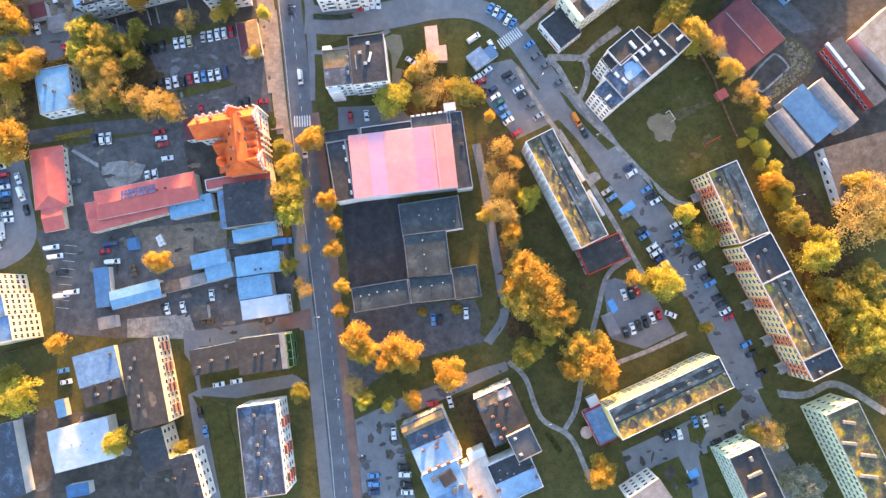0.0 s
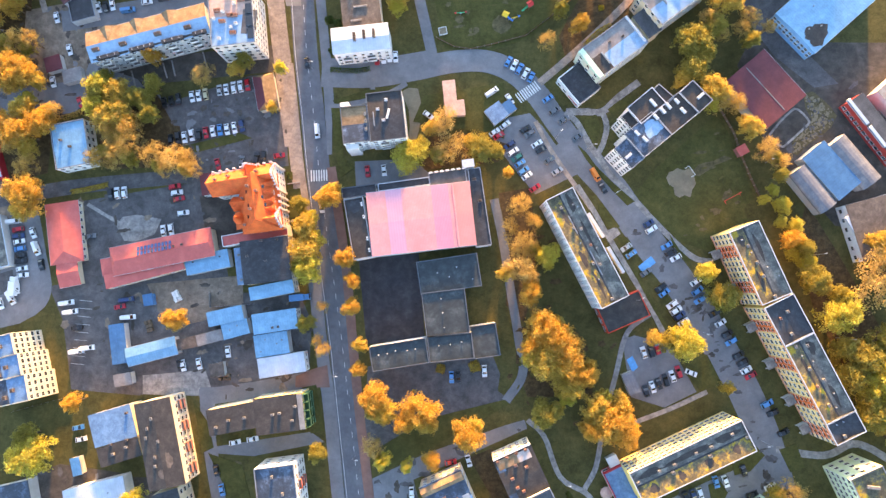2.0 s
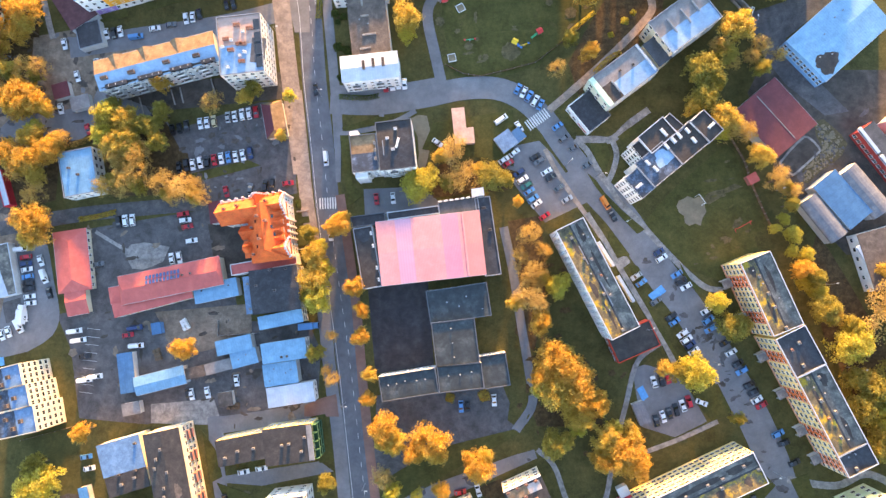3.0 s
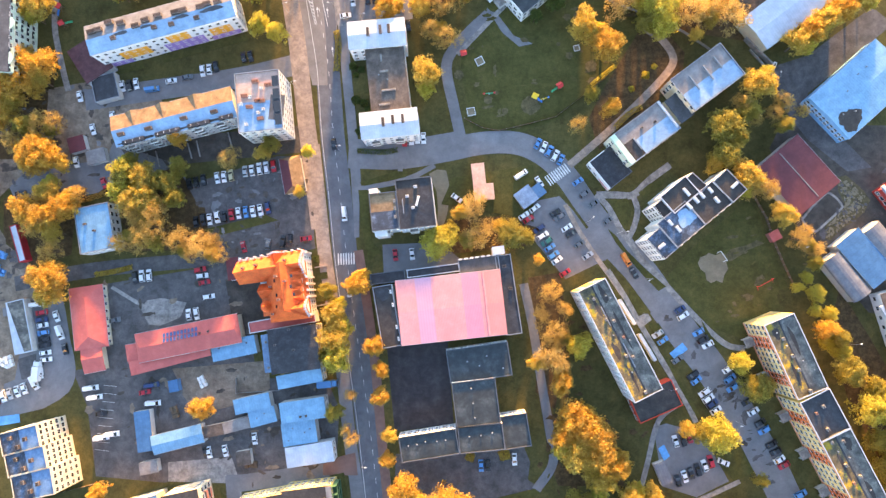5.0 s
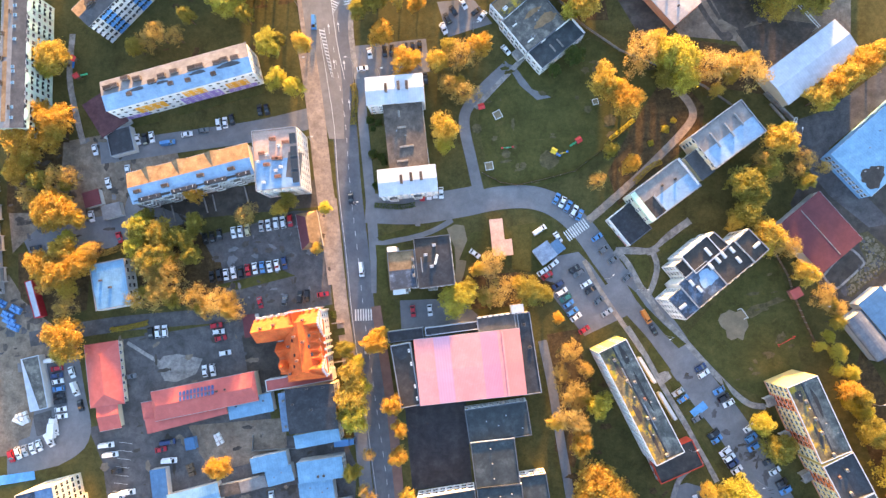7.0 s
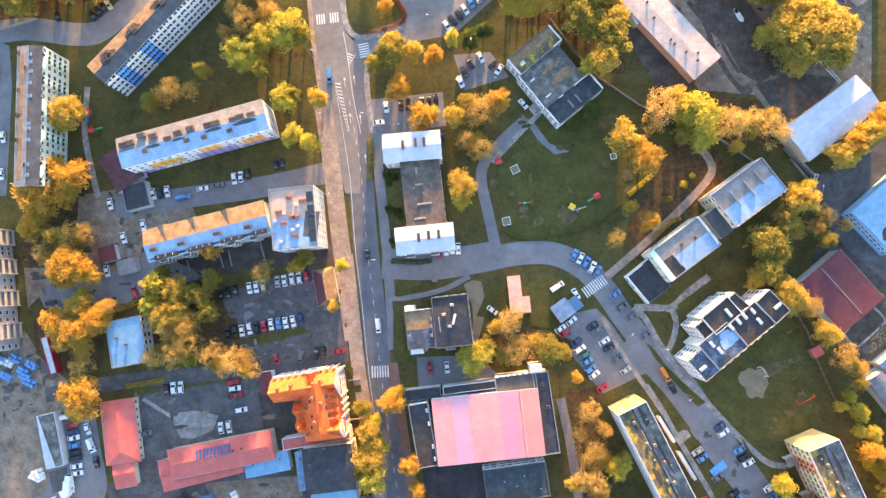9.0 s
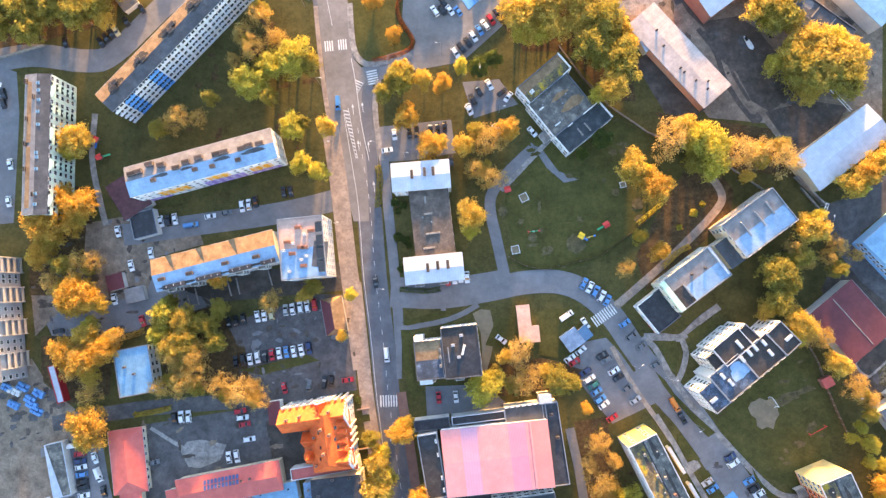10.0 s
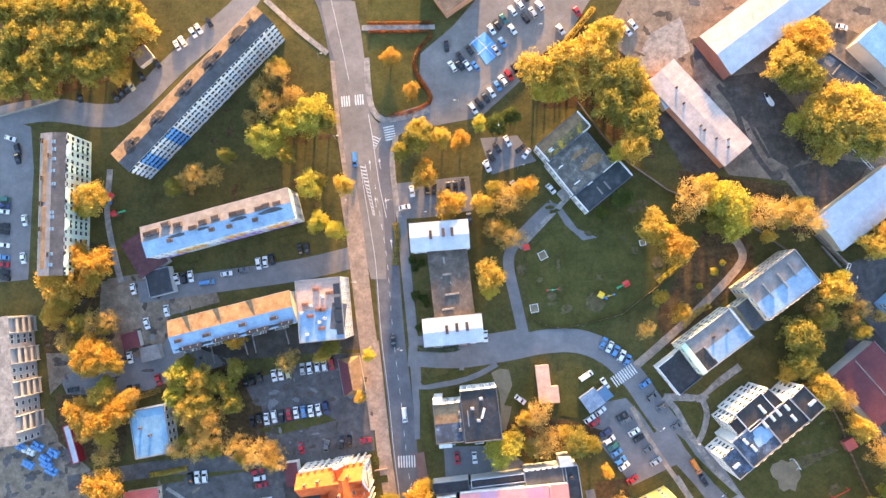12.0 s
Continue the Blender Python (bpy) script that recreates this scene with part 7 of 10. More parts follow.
vents(e, 14.1, [(2.0, -0.3), (2.1, 2.2)])
e = block("apartment_block", 36.1, 36.1, 117.1, 41.2, 10.4, 14.5, "grey-white five storey slab block with mossy roof", WHITE, roof="bitumen_moss", other_half="bitumen_worn", dip=0.85, rim="coping_pale", storeys=5, sides="N18 E2", category="apartment block")
valley(e, 40.6, 13.32)
# Yellow on the north gable is low sun put into the wall colour.
gable_sun_tone(e, "E", (0.76, 0.56, 0.14), 14.2)
stacks(e, 13.5, [(16.0, 1.5), (8.0, 0.9), (6.5, -1.2), (-5.7, 0.5), (-7.0, -1.3), (-19.1, 0.4)], 0.9, 0.8, 1.0, "concrete")
stacks(e, 13.5, [(0.2, -1.6)], 0.9, 0.7, 0.9, "brick")
vents(e, 13.6, [(2.3, 1.2), (-11.3, 1.3), (-1.5, -2.9), (15.2, -2.6), (13.8, -3.7), (19.9, -0.9)])
roof_patch(e, "bitumen_umber", 14.15, -0.85, 10.0, (-13, 1.8, 5, 0.5), (3, -2.4, 7, 0.45), (13, 1.6, 4, 0.6), (-3, 2.6, 3, 1.0), (16, -2.2, 3.5, 0.9))
strips(e, 13.3, [(-6, -0.6, 9, 0), (9, 0.4, 7, 0)], "coping", 0.35, 0.25)
block("shop_annex", 50.8, 14.3, 114.2, 9.6, 16.0, 5.0, "low shop annex with dark roof and red fascia", (0.45, 0.07, 0.04), roof="bitumen_umber", rim=(0.60, 0.06, 0.03), storeys=1, sides="S3 N3 W5", category="shop", w=2.2, wh=2.0, base=0.0)
e = block("apartment_block", 70.4, -34.3, 25.9, 41.1, 11.0, 14.5, "cream-yellow five storey slab block with white coping", YELLOW, roof="bitumen_worn", other_half="bitumen_moss", dip=0.85, rim="coping_pale", storeys=5, sides="N20 E2", category="apartment block")
valley(e, 40.5, 13.32)
stacks(e, 13.5, [(-19.1, 1.3), (-11.3, 1.9), (-5.8, 1.6), (-7.3, -0.5), (2.3, 2.0), (7.7, 1.7), (6.1, -0.7), (15.7, 2.6), (19.8, -0.3)], 1.0, 0.8, 1.0, "concrete")
roof_patch(e, "bitumen_umber", 14.15, -0.85, 10.6, (-15, -2.6, 1.6, 1.5), (-5, -2.6, 1.2, 1.6), (5, -2.7, 1.5, 1.5), (15, -2.6, 1.2, 1.6), (0, 2.4, 9, 1.0), (-14, 2.6, 4, 1.2), (14, 2.5, 4.5, 1.3))
block("shop_annex", 49.9, -45.5, 27.0, 7.9, 12.5, 4.5, "low shop annex with red and white fascia", (0.50, 0.05, 0.06), roof="felt_blue", rim=(0.46, 0.05, 0.06), storeys=1, sides="N3 W5 S3", category="shop", w=2.0, wh=1.8, base=0.0)
e = block("apartment_block", 98.8, -62.0, 114.3, 24.1, 11.2, 15.0, "mint green five storey block with dark roof", MINT, roof="bitumen_umber", dip=0.4, rim="coping", storeys=5, sides="N12 E3", category="apartment block")
strips(e, 14.5, [(4, 0, 5, 90), (-3, 2, 5, 90), (9, -1, 1.6, 0)], "concrete")
e = block("apartment_block", 133.8, -53.8, 114.7, 38.3, 11.4, 15.0, "pale green and yellow five storey block", (0.58, 0.66, 0.44), roof="bitumen_moss", dip=0.4, rim="coping", storeys=5, sides="N18 E3", category="apartment block")
strips(e, 14.5, [(14, 0, 4, 60), (8, 3, 5, 60), (2, -1, 5, 60), (-4, 2, 6, 60), (-9, -2, 2, 0)], "concrete")
block("apartment_block", 65.0, -69.3, 123.9, 12.1, 12.2, 13.0, "white plastered block with small windows", WHITE, roof="bitumen_grey", storeys=4, sides="E4 N5", category="apartment block")
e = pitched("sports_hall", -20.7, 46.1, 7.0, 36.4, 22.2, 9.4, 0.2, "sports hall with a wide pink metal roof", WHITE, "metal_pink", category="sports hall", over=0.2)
# Lilac and mauve bands are tree shadows painted on the pink roof.
roof_bands(e, "metal_shadow_lilac", 9.4, 0.2, 22.2, 0.2, (-8.8, 5.6))
roof_bands(e, "metal_shadow_mauve", 9.4, 0.2, 22.2, 0.2, (7.6, 6.0))
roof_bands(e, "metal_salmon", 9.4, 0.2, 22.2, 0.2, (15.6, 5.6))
strips(e, 9.55, [(12.2, 0, 22.0, 90)], "metal_pink", 0.5, 0.25)
e = block("hall_annex", -43.0, 42.7, 10.8, 6.8, 21.6, 8.5, "brown felt-roofed side wing of the hall", WHITE, roof="bitumen_umber", rim="coping", storeys=2, sides="W3", category="annex")
stacks(e, 8.3, [(2.7, 8.2), (2.7, 3.6), (2.7, -4.2), (2.7, -8.4)], 0.6, 1.3, 0.5, "lamp_head")
roof_patch(e, "bitumen_black", 8.16, 0.0, 21.0, (0.0, 8.0, 2.6, 2.2))
block("hall_annex", -43.4, 56.3, 8.0, 12.4, 3.8, 6.0, "low black-roofed strip along the hall", GREYW, roof="bitumen_black", rim="coping_dark", category="annex")
block("hall_annex", -27.2, 58.9, 8.2, 18.6, 2.8, 6.2, "low black-roofed strip along the hall", GREYW, roof="bitumen_black", rim="coping_pale", category="annex")
e = block("hall_annex", -0.6, 50.8, 8.9, 5.5, 28.0, 7.0, "dark flat-roofed side wing of the hall", WHITE, roof="bitumen_black", rim="coping", category="annex")
stacks(e, 6.4, [(1, 2), (0, 10)], 1.2, 0.9, 0.9)
e = block("hall_annex", -10.9, 60.6, 8.4, 14.2, 6.6, 7.3, "dark-roofed annex behind the hall with pale merlons", GREYW, roof="bitumen", rim="coping", category="annex")
for k in range(7):
    low_wall(e, -6.9 + k * 2.0, -5.7 + k * 2.0, 3.0, 3.5, 6.9, 7.9)
block("lift_house", -4.3, 66.2, 8.4, 4.0, 2.6, 8.2, "small pale brick hut beside the hall", WHITE, roof="coping_pale", category="hut", parapet=0.05)
e = block("school_wing", -10.7, 26.9, 9.2, 21.7, 11.7, 7.0, "school wing with dark green-grey roof", WHITE, roof="slate_green", rim="coping_dark", storeys=2, sides="N8", category="school", w=1.8)
vents(e, 6.5, [(-4, 1), (0, -1), (3, 2), (8, -3)])
e = block("school_wing", -11.7, 13.3, 7.6, 15.2, 15.5, 8.0, "school wing with dark green-grey roof", WHITE, roof="slate_green", rim="coping_dark", category="school", w=1.8)
vents(e, 7.5, [(-1, 5), (-1, 0), (-1, -5)])
e = block("school_wing", -27.8, -1.5, 9.9, 20.0, 8.7, 8.0, "school wing with dark green-grey roof", WHITE, roof="slate_green", rim="coping_dark", storeys=2, sides="N8", category="school", w=1.8)
vents(e, 7.5, [(-7, 1), (-4, 1), (-1, 1.5), (3, 1), (6, 1)])
e = block("school_wing", -9.8, 1.3, 6.8, 15.5, 9.0, 8.0, "school wing with dark green-grey roof", WHITE, roof="slate_green", rim="coping_dark", storeys=2, sides="S6", category="school", w=1.8)
vents(e, 7.5, [(-4, 1), (0, 1), (4, 1.5)])
block("school_wing", 2.2, 3.6, 9.5, 9.2, 11.4, 6.5, "school wing with dark green-grey roof", WHITE, roof="slate_green", rim="coping_dark", storeys=2, sides="N3", category="school", w=1.8)
e = block("apartment_block", -33.4, 82.2, 7.2, 12.6, 17.4, 12.0, "white four storey block with black bitumen roof", WHITE, roof="bitumen_umber", rim="coping_dark", storeys=4, sides="S4b E6 N4", category="apartment block", dip=-0.15, other_half="bitumen_black")
roof_patch(e, "bitumen_black", 11.66, 0.15, 17.4, (3.4, 1.2, 2.6, 6.6))
stacks(e, 11.5, [(-1.0, -1.6), (-2.6, 2.6), (0.6, 5.6)], 1.2, 0.9, 0.9, "coping_pale")
strips(e, 11.5, [(0.8, 0.6, 3.6, 70)], "lamp_head", 0.8, 0.6)
strips(e, 11.5, [(-4.4, -0.6, 5.2, 90)], "coping", 0.35, 0.4)
# Sunlight is put into the tan half; the other is frost in shade.
e = block("apartment_block", -44.4, 79.2, 6.6, 9.4, 13.2, 11.7, "white four storey block section with a sun-toned tan and frosted roof", WHITE, roof="roof_tan", other_half="bitumen_frost", rim="coping_dark", storeys=4, sides="S3b N3", category="apartment block")
stacks(e, 11.3, [(4.0, 3.2), (4.0, 0.6), (3.8, -2.4)], 0.7, 1.1, 0.9, "concrete")
strips(e, 11.3, [(4.2, 0.5, 6.0, 90)], "concrete", 0.3, 0.3)
low_wall(e, -4.6, -1.6, 6.62, 8.4, -0.3, 11.2)
low_wall(e, -4.0, 0.4, -8.4, -6.62, -0.3, 10.2)
e = pitched("apartment_block", -48.3, 143.1, 5.0, 20.3, 9.7, 11.0, 0.5, "white three storey house with pale metal roof", WHITE, "metal_white", storeys=3, sides="S7 E3", category="apartment block", over=0.2)
stacks(e, 11.0, [(-3, 0.5), (1.5, 1), (4.5, 1)], 0.9, 3.0, 1.4)
e = pitched("apartment_block", -43.2, 110.5, 6.3, 20.3, 9.1, 11.0, 0.5, "white three storey house with pale metal roof", WHITE, "metal_white", storeys=3, sides="S7b N7 E3", category="apartment block", over=0.2)
stacks(e, 11.0, [(-2, 0.5), (1.5, 1), (5, 1)], 0.9, 3.0, 1.4)
e = block("apartment_block", -44.2, 126.9, 97.3, 24.1, 13.8, 9.5, "long white wing with grey mossy roof", WHITE, roof="bitumen_brown", storeys=3, sides="S8", category="apartment block", dip=-0.2)
strips(e, 9.2, [(-4, 0, 5, 90), (3, 1, 3, 90), (-9, 2, 4, 90), (8, 1.5, 2.5, 0)], "concrete", 0.7, 0.9)
vents(e, 9.2, [(0, 0), (2, 3)])
e = pitched("apartment_block", -136.2, 194.4, 47.4, 72.7, 9.0, 14.5, 0.8, "white five storey slab block with blue balconies", WHITE, "roof_tan", other_half="bitumen", category="apartment block", over=0.1)
stacks(e, 14.6, [(-30, 0.8), (-28.4, 2.0), (-17, 1.6), (-15.4, 0.2), (-3, 1.6), (-1.4, 0.4), (0.4, 1.8), (10, 1.6), (12, 0.4), (14, 1.6), (22, 1.4), (24, 0.2), (31, 1.0)], 2.2, 1.2, 1.4, "chimney")
roof_patch(e, "bitumen_umber", 14.5, 0.8, 9.0, (-29, 1.2, 3.4, 2.4), (-16, 1.2, 3.6, 2.2), (-2, 1.4, 4.0, 2.2), (11.5, 1.4, 4.6, 2.2), (25, 1.6, 4.0, 2.0))
slab_front(e, 72.7, 9.0, "dwbbdwdbbwdwdwwdwdwwdwdwdwdwwd", 5, (0.66, 0.69, 0.73))
e = pitched("apartment_block", -184.7, 153.0, 91.9, 50.5, 9.3, 14.0, 0.8, "mint and white five storey slab block", (0.52, 0.63, 0.55), "bitumen_grey", other_half="bitumen", category="apartment block", over=0.1)
slab_front(e, 50.5, 9.3, "dwdwwwdwwddwwdwwdw", 5, (0.58, 0.72, 0.62))
strips(e, 14.35, [(-12, 2.0, 22, 0), (11.5, 2.0, 22, 0)], "roof_tan", 3.2, 0.12)
stacks(e, 14.1, [(-18, 0.5), (-9, 3.6), (0, 3.8), (9, 3.4), (17, 1), (22.6, 4.0)], 1.6, 0.7, 1.1)
stacks(e, 14.3, [(22.0, -0.4), (19.3, -0.6), (15.8, -0.8), (11.6, -0.5), (6.9, -0.8), (-3.2, -0.4), (-4.8, -0.6), (-9.0, -0.5), (-17.8, -0.4), (-21.6, -0.4)], 1.1, 1.3, 0.5, "metal_blue")
arched_canopies(e, -4.65, 14.15, (3.6, -7.6, 18.8, -20.4), 2.1)
block("lean_to", -192.0, 135.6, 91.9, 13.6, 2.9, 2.8, "low row of entrances with a frosted roof", GREYW, roof="frost_shade_blue", category="annex")
block("lean_to", -191.4, 159.6, 91.9, 5.4, 2.7, 2.8, "low entrance with a frosted roof", GREYW, roof="frost_shade_blue", category="annex")
# South slope coloured blue for frost lying in skylit shade.
e = pitched("apartment_block", -126.2, 146.9, 15.6, 54.1, 10.8, 12.5, 0.8, "four storey block painted white, violet and orange", WHITE, "bitumen_grey", storeys=4, sides="S18 E3", category="apartment block", over=0.1, other_half="frost_shade_blue")
violet_panels(e)
stacks(e, 12.9, [(-24.3, 2.3), (-21.8, 2.5), (-17.4, 4.0), (-13.3, 2.7), (-8.3, 0.2), (-4.5, 1.3), (0.2, 1.7), (6.6, 1.2), (9.5, 1.2), (15.8, 0.7), (18.4, 1.1), (22.3, 0.8)], 2.8, 1.5, 1.3)
roof_patch(e, "bitumen", 12.5, 0.8, 10.8, (-14.5, -0.8, 3.0, 0.6), (-5.0, -0.8, 2.2, 0.5), (8.0, -0.8, 3.0, 0.6), (19.5, -1.0, 4.2, 0.8))
stacks(e, 12.7, [(-17.3, -1.9), (-2.1, -2.1), (4.2, -2.6), (13.5, -2.8)], 1.8, 1.2, 1.2)
# Tan slope toned as sunlit, blue slope as frost in shade.
e = pitched("tenement_house", -120.2, 112.4, 14.7, 43.9, 10.9, 11.5, 1.3, "four storey tenement with a hipped tan and grey roof", GREYW, "roof_tan", storeys=4, sides="S16b", category="tenement", over=0.3, other_half="frost_shade_blue")
roof_patch(e, "bitumen_umber", 11.5, 1.3, 10.9, (-14, -4.9, 7, 0.45), (0, -4.9, 6, 0.4), (13, -4.9, 7, 0.45))
mansard(e, -15.5, -5.0, 11.5, 8.0)
mansard(e, -3.0, -5.0, 11.5, 9.0)
mansard(e, 8.5, -5.0, 11.5, 8.0)
mansard(e, 18.5, -5.0, 11.5, 5.0)
dormers(e, [(-14, 3.2), (-3, 3.2), (9, 3.2)])
stacks(e, 12.1, [(-19, -2), (-9, -2.4), (4, -2.0), (15, -2.4)], 2.4, 1.1, 1.3, "chimney")
# Salmon half carries sun in its colour, the frosted half skylit shade.
e = block("apartment_block", -88.5, 117.1, 6.4, 15.7, 21.2, 15.1, "tall pale corner block with frosted roof", (0.60, 0.58, 0.54), roof="roof_salmon", other_half="frost_shade_blue", rim="coping", storeys=5, sides="S5 E9", category="apartment block")
stacks(e, 14.7, [(-0.7, 7.0), (3.7, 5.4), (-4.8, 2.3), (-0.3, 0.1), (1.1, -0.1), (-3.4, -1.8), (0.2, -6.3)], 2.2, 1.1, 1.0, "brick")
stacks(e, 14.7, [(1.3, 4.4), (-2.9, 1.7), (-6.2, -0.5), (-0.4, -4.2), (1.4, -3.1), (-4.9, -7.9)], 1.1, 0.9, 0.9, "lamp_head")
strips(e, 14.76, [(6.0, -2.8, 9, 80)], "bitumen", 5.0, 0.03)
roof_lights(e, 14.9)
block("garage", -156.7, 136.5, 34.2, 11.5, 14.7, 3.6, "low garage with a flat maroon roof", GREYW, roof="felt_maroon", category="garage")
block("garage", -150.7, 126.0, 15.1, 9.2, 9.6, 3.4, "low garage with a dark felt roof", GREYW, roof="bitumen_black", category="garage", rim="coping")
e = block("tenement_house", -202.3, 90.4, 98.1, 44.6, 11.8, 12.5, "grey-white four storey block with rows of loggias", (0.40, 0.39, 0.40), roof="concrete", category="apartment block")
loggia_front(e, 11.8, 12.5, (-15.4, -3.6, 8.2, 19.0), 5.4, (-21.0, -11.2, -8.6, 0.6, 3.2, 13.2, 15.0))
e = block("apartment_block", -166.6, -0.6, 105.0, 7.7, 13.3, 15.0, "cream stepped six storey block section", CREAM, roof="bitumen_frost", other_half="felt_blue", rim=CREAM, storeys=5, sides="S4 E3", category="apartment block")
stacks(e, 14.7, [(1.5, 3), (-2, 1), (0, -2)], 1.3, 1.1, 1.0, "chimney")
e = block("apartment_block", -164.0, -7.6, 104.7, 7.8, 13.8, 15.0, "cream stepped six storey block section", CREAM, roof="bitumen_frost", other_half="felt_blue", rim=CREAM, storeys=5, sides="S4 E3", category="apartment block")
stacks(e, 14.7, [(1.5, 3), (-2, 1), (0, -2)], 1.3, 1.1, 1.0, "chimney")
e = block("apartment_block", -161.2, -15.2, 103.1, 9.1, 14.0, 15.0, "cream stepped six storey block section", CREAM, roof="bitumen_frost", other_half="felt_blue", rim=CREAM, storeys=5, sides="S4 E3", category="apartment block")
stacks(e, 14.7, [(1.5, 3), (-2, 1), (0, -2)], 1.3, 1.1, 1.0, "chimney")
e = block("house", -150.0, 72.9, 11.6, 12.8, 16.8, 6.5, "white house with a pale blue metal roof", WHITE, roof="metal_blue", rim="coping", storeys=2, sides="S4 E6", category="house", dip=-0.2)
stacks(e, 6.3, [(0, -1), (-3, 2)], 0.9, 0.6, 1.0)
pitched("outbuilding", -152.3, 40.6, 99.1, 22.0, 11.8, 3.4, 1.3, "long low building with a red tiled roof", CREAM, "roof_red", hip=4.5, storeys=1, sides="S8", category="outbuilding")
pitched("outbuilding", -150.2, 26.0, 11.7, 7.2, 9.5, 3.0, 0.7, "low extension with a red tiled roof", CREAM, "roof_red", category="outbuilding")
e = pitched("outbuilding", -114.5, 33.8, 12.1, 36.9, 9.6, 5.5, 1.0, "long red-roofed building with solar panels", CREAM, "roof_red", hip=1.5, storeys=1, sides="S12", category="outbuilding")
solar(e)
stacks(e, 6.0, [(8, 1), (5, 1), (2, 1), (-3, 0.6)], 0.6, 0.6, 1.0)
block("outbuilding", -121.2, 26.4, 15.1, 29.3, 4.9, 4.6, "low red-roofed front of a long building", CREAM, roof="roof_red", category="outbuilding", storeys=1, sides="S8")
pitched("outbuilding", -133.8, 28.6, 12.0, 6.2, 5.3, 4.4, 0.5, "red-roofed end of a long building", CREAM, "roof_red", hip=1.8, category="outbuilding")
e = block("lean_to", -98.5, 30.3, 12.5, 15.9, 6.4, 4.0, "lean-to with a blue-grey sheet roof", GREYW, roof="metal_blue", category="shed", dip=0.0)
stacks(e, 3.8, [(-5, 1), (5, 1)], 0.4, 0.4, 0.7)
town_hall(-77.8, 53.0, 8.0)
block("hall_annex", -80.8, 40.0, 10.9, 24.1, 4.0, 5.5, "low red-roofed annex of the town hall with a white coping", (0.60, 0.56, 0.54), roof="roof_red", rim=(0.62, 0.60, 0.60), category="annex")
block("hall_annex", -99.5, 58.8, 9.0, 4.3, 7.9, 4.5, "low maroon-roofed annex of the town hall", WHITE, roof="roof_maroon", category="annex", storeys=1, sides="S2")
e = block("tenement_house", -75.2, 30.9, 7.9, 17.0, 15.3, 9.5, "tenement with a black bitumen roof", CREAM, roof="bitumen_black", storeys=3, sides="E7", category="tenement", dip=-0.5)
stacks(e, 9.2, [(-6.3, 2.3), (0.0, -0.2), (8.3, 4.8), (-0.9, 7.1), (4.8, 6.9)], 0.9, 0.6, 1.0)
block("lean_to", -73.5, 20.5, 11.7, 15.7, 4.5, 7.5, "low house end with a pale blue sheet roof", CREAM, roof="metal_blue", category="house", storeys=2, sides="E2")
e = block("lean_to", -85.6, 28.9, 8.6, 2.9, 13.2, 6.0, "narrow lean-to with a blue-grey sheet roof", GREYW, roof="felt_blue", category="shed")
stacks(e, 5.8, [(0, 4), (0, -5)], 0.7, 0.7, 0.8, "concrete")
e = block("workshop", -72.3, 9.4, 9.4, 15.8, 7.0, 6.5, "workshop with a pale blue sheet roof", GREYW, roof="metal_blue", storeys=2, sides="E3", category="workshop")
stacks(e, 6.2, [(-1, -2), (1, -2)], 0.7, 0.7, 0.9)
e = block("workshop", -73.7, 1.2, 9.4, 12.0, 7.7, 5.0, "workshop with a pale blue sheet roof", GREYW, roof="metal_blue", category="workshop")
vents(e, 4.8, [(-4, -2), (-2, 2), (2, 0), (4, 1)])
block("workshop", -69.7, -6.0, 9.7, 16.6, 6.8, 5.5, "workshop with a white sheet roof", WHITE, roof="metal_white", storeys=1, sides="E3 S5", category="workshop")
block("workshop", -91.0, 11.0, 13.4, 12.8, 5.1, 4.5, "small workshop with a blue-grey roof", GREYW, roof="metal_blue", category="workshop")
e = block("workshop", -87.3, 6.4, 15.8, 9.4, 5.4, 4.0, "small workshop with a blue-grey roof", GREYW, roof="metal_blue", category="workshop")
vents(e, 3.7, [(-2, 0), (1, 1)])
block("shed", -96.8, 3.1, 15.8, 9.4, 3.8, 3.4, "low shed with a dark grey roof", GREYW, roof="bitumen_grey", category="shed")
block("shed", -105.1, 1.0, 12.7, 7.8, 3.8, 3.2, "low shed with a brown felt roof", GREYW, roof="bitumen_brown", category="shed")
pitched("shed", -117.6, -2.1, 14.9, 18.3, 6.2, 3.8, 0.5, "long shed with a pale blue sheet roof", GREYW, "metal_blue", category="shed", over=0.2)
block("shed", -130.2, 0.4, 9.3, 5.5, 14.2, 3.4, "shed with a blue sheet roof", GREYW, roof="metal_bright_blue", category="shed")
block("container", -120.4, 16.4, 11.1, 3.4, 4.0, 2.6, "blue steel storage container on asphalt", (0.10, 0.24, 0.46), roof="metal_bright_blue", category="container", parapet=0.05)
block("shed", -128.1, -12.4, 11.9, 6.3, 4.2, 3.0, "small shed with dark slatted roof", GREYW, roof="bitumen_grey", category="shed")
block("carport", -94.0, -8.5, 10.1, 5.0, 4.9, 2.8, "small carport with a brown roof", GREYW, roof="bitumen_brown", category="carport")
e = block("warehouse", -133.8, -55.5, 15.0, 22.0, 14.7, 5.5, "warehouse with a white sheet roof", WHITE, roof="metal_white", category="warehouse", dip=-0.4)
vents(e, 5.4, [(0, 0), (2, -2), (-3, 1), (5, 3), (1, 1)])
e = block("tenement_house", -125.2, -36.6, 17.8, 14.8, 6.5, 8.1, "tenement rear with a brown felt roof", CREAM, roof="bitumen_umber", storeys=2, sides="W3", category="tenement")
stacks(e, 7.8, [(-2, 0), (3, 1)], 1.0, 0.8, 1.2, "concrete")
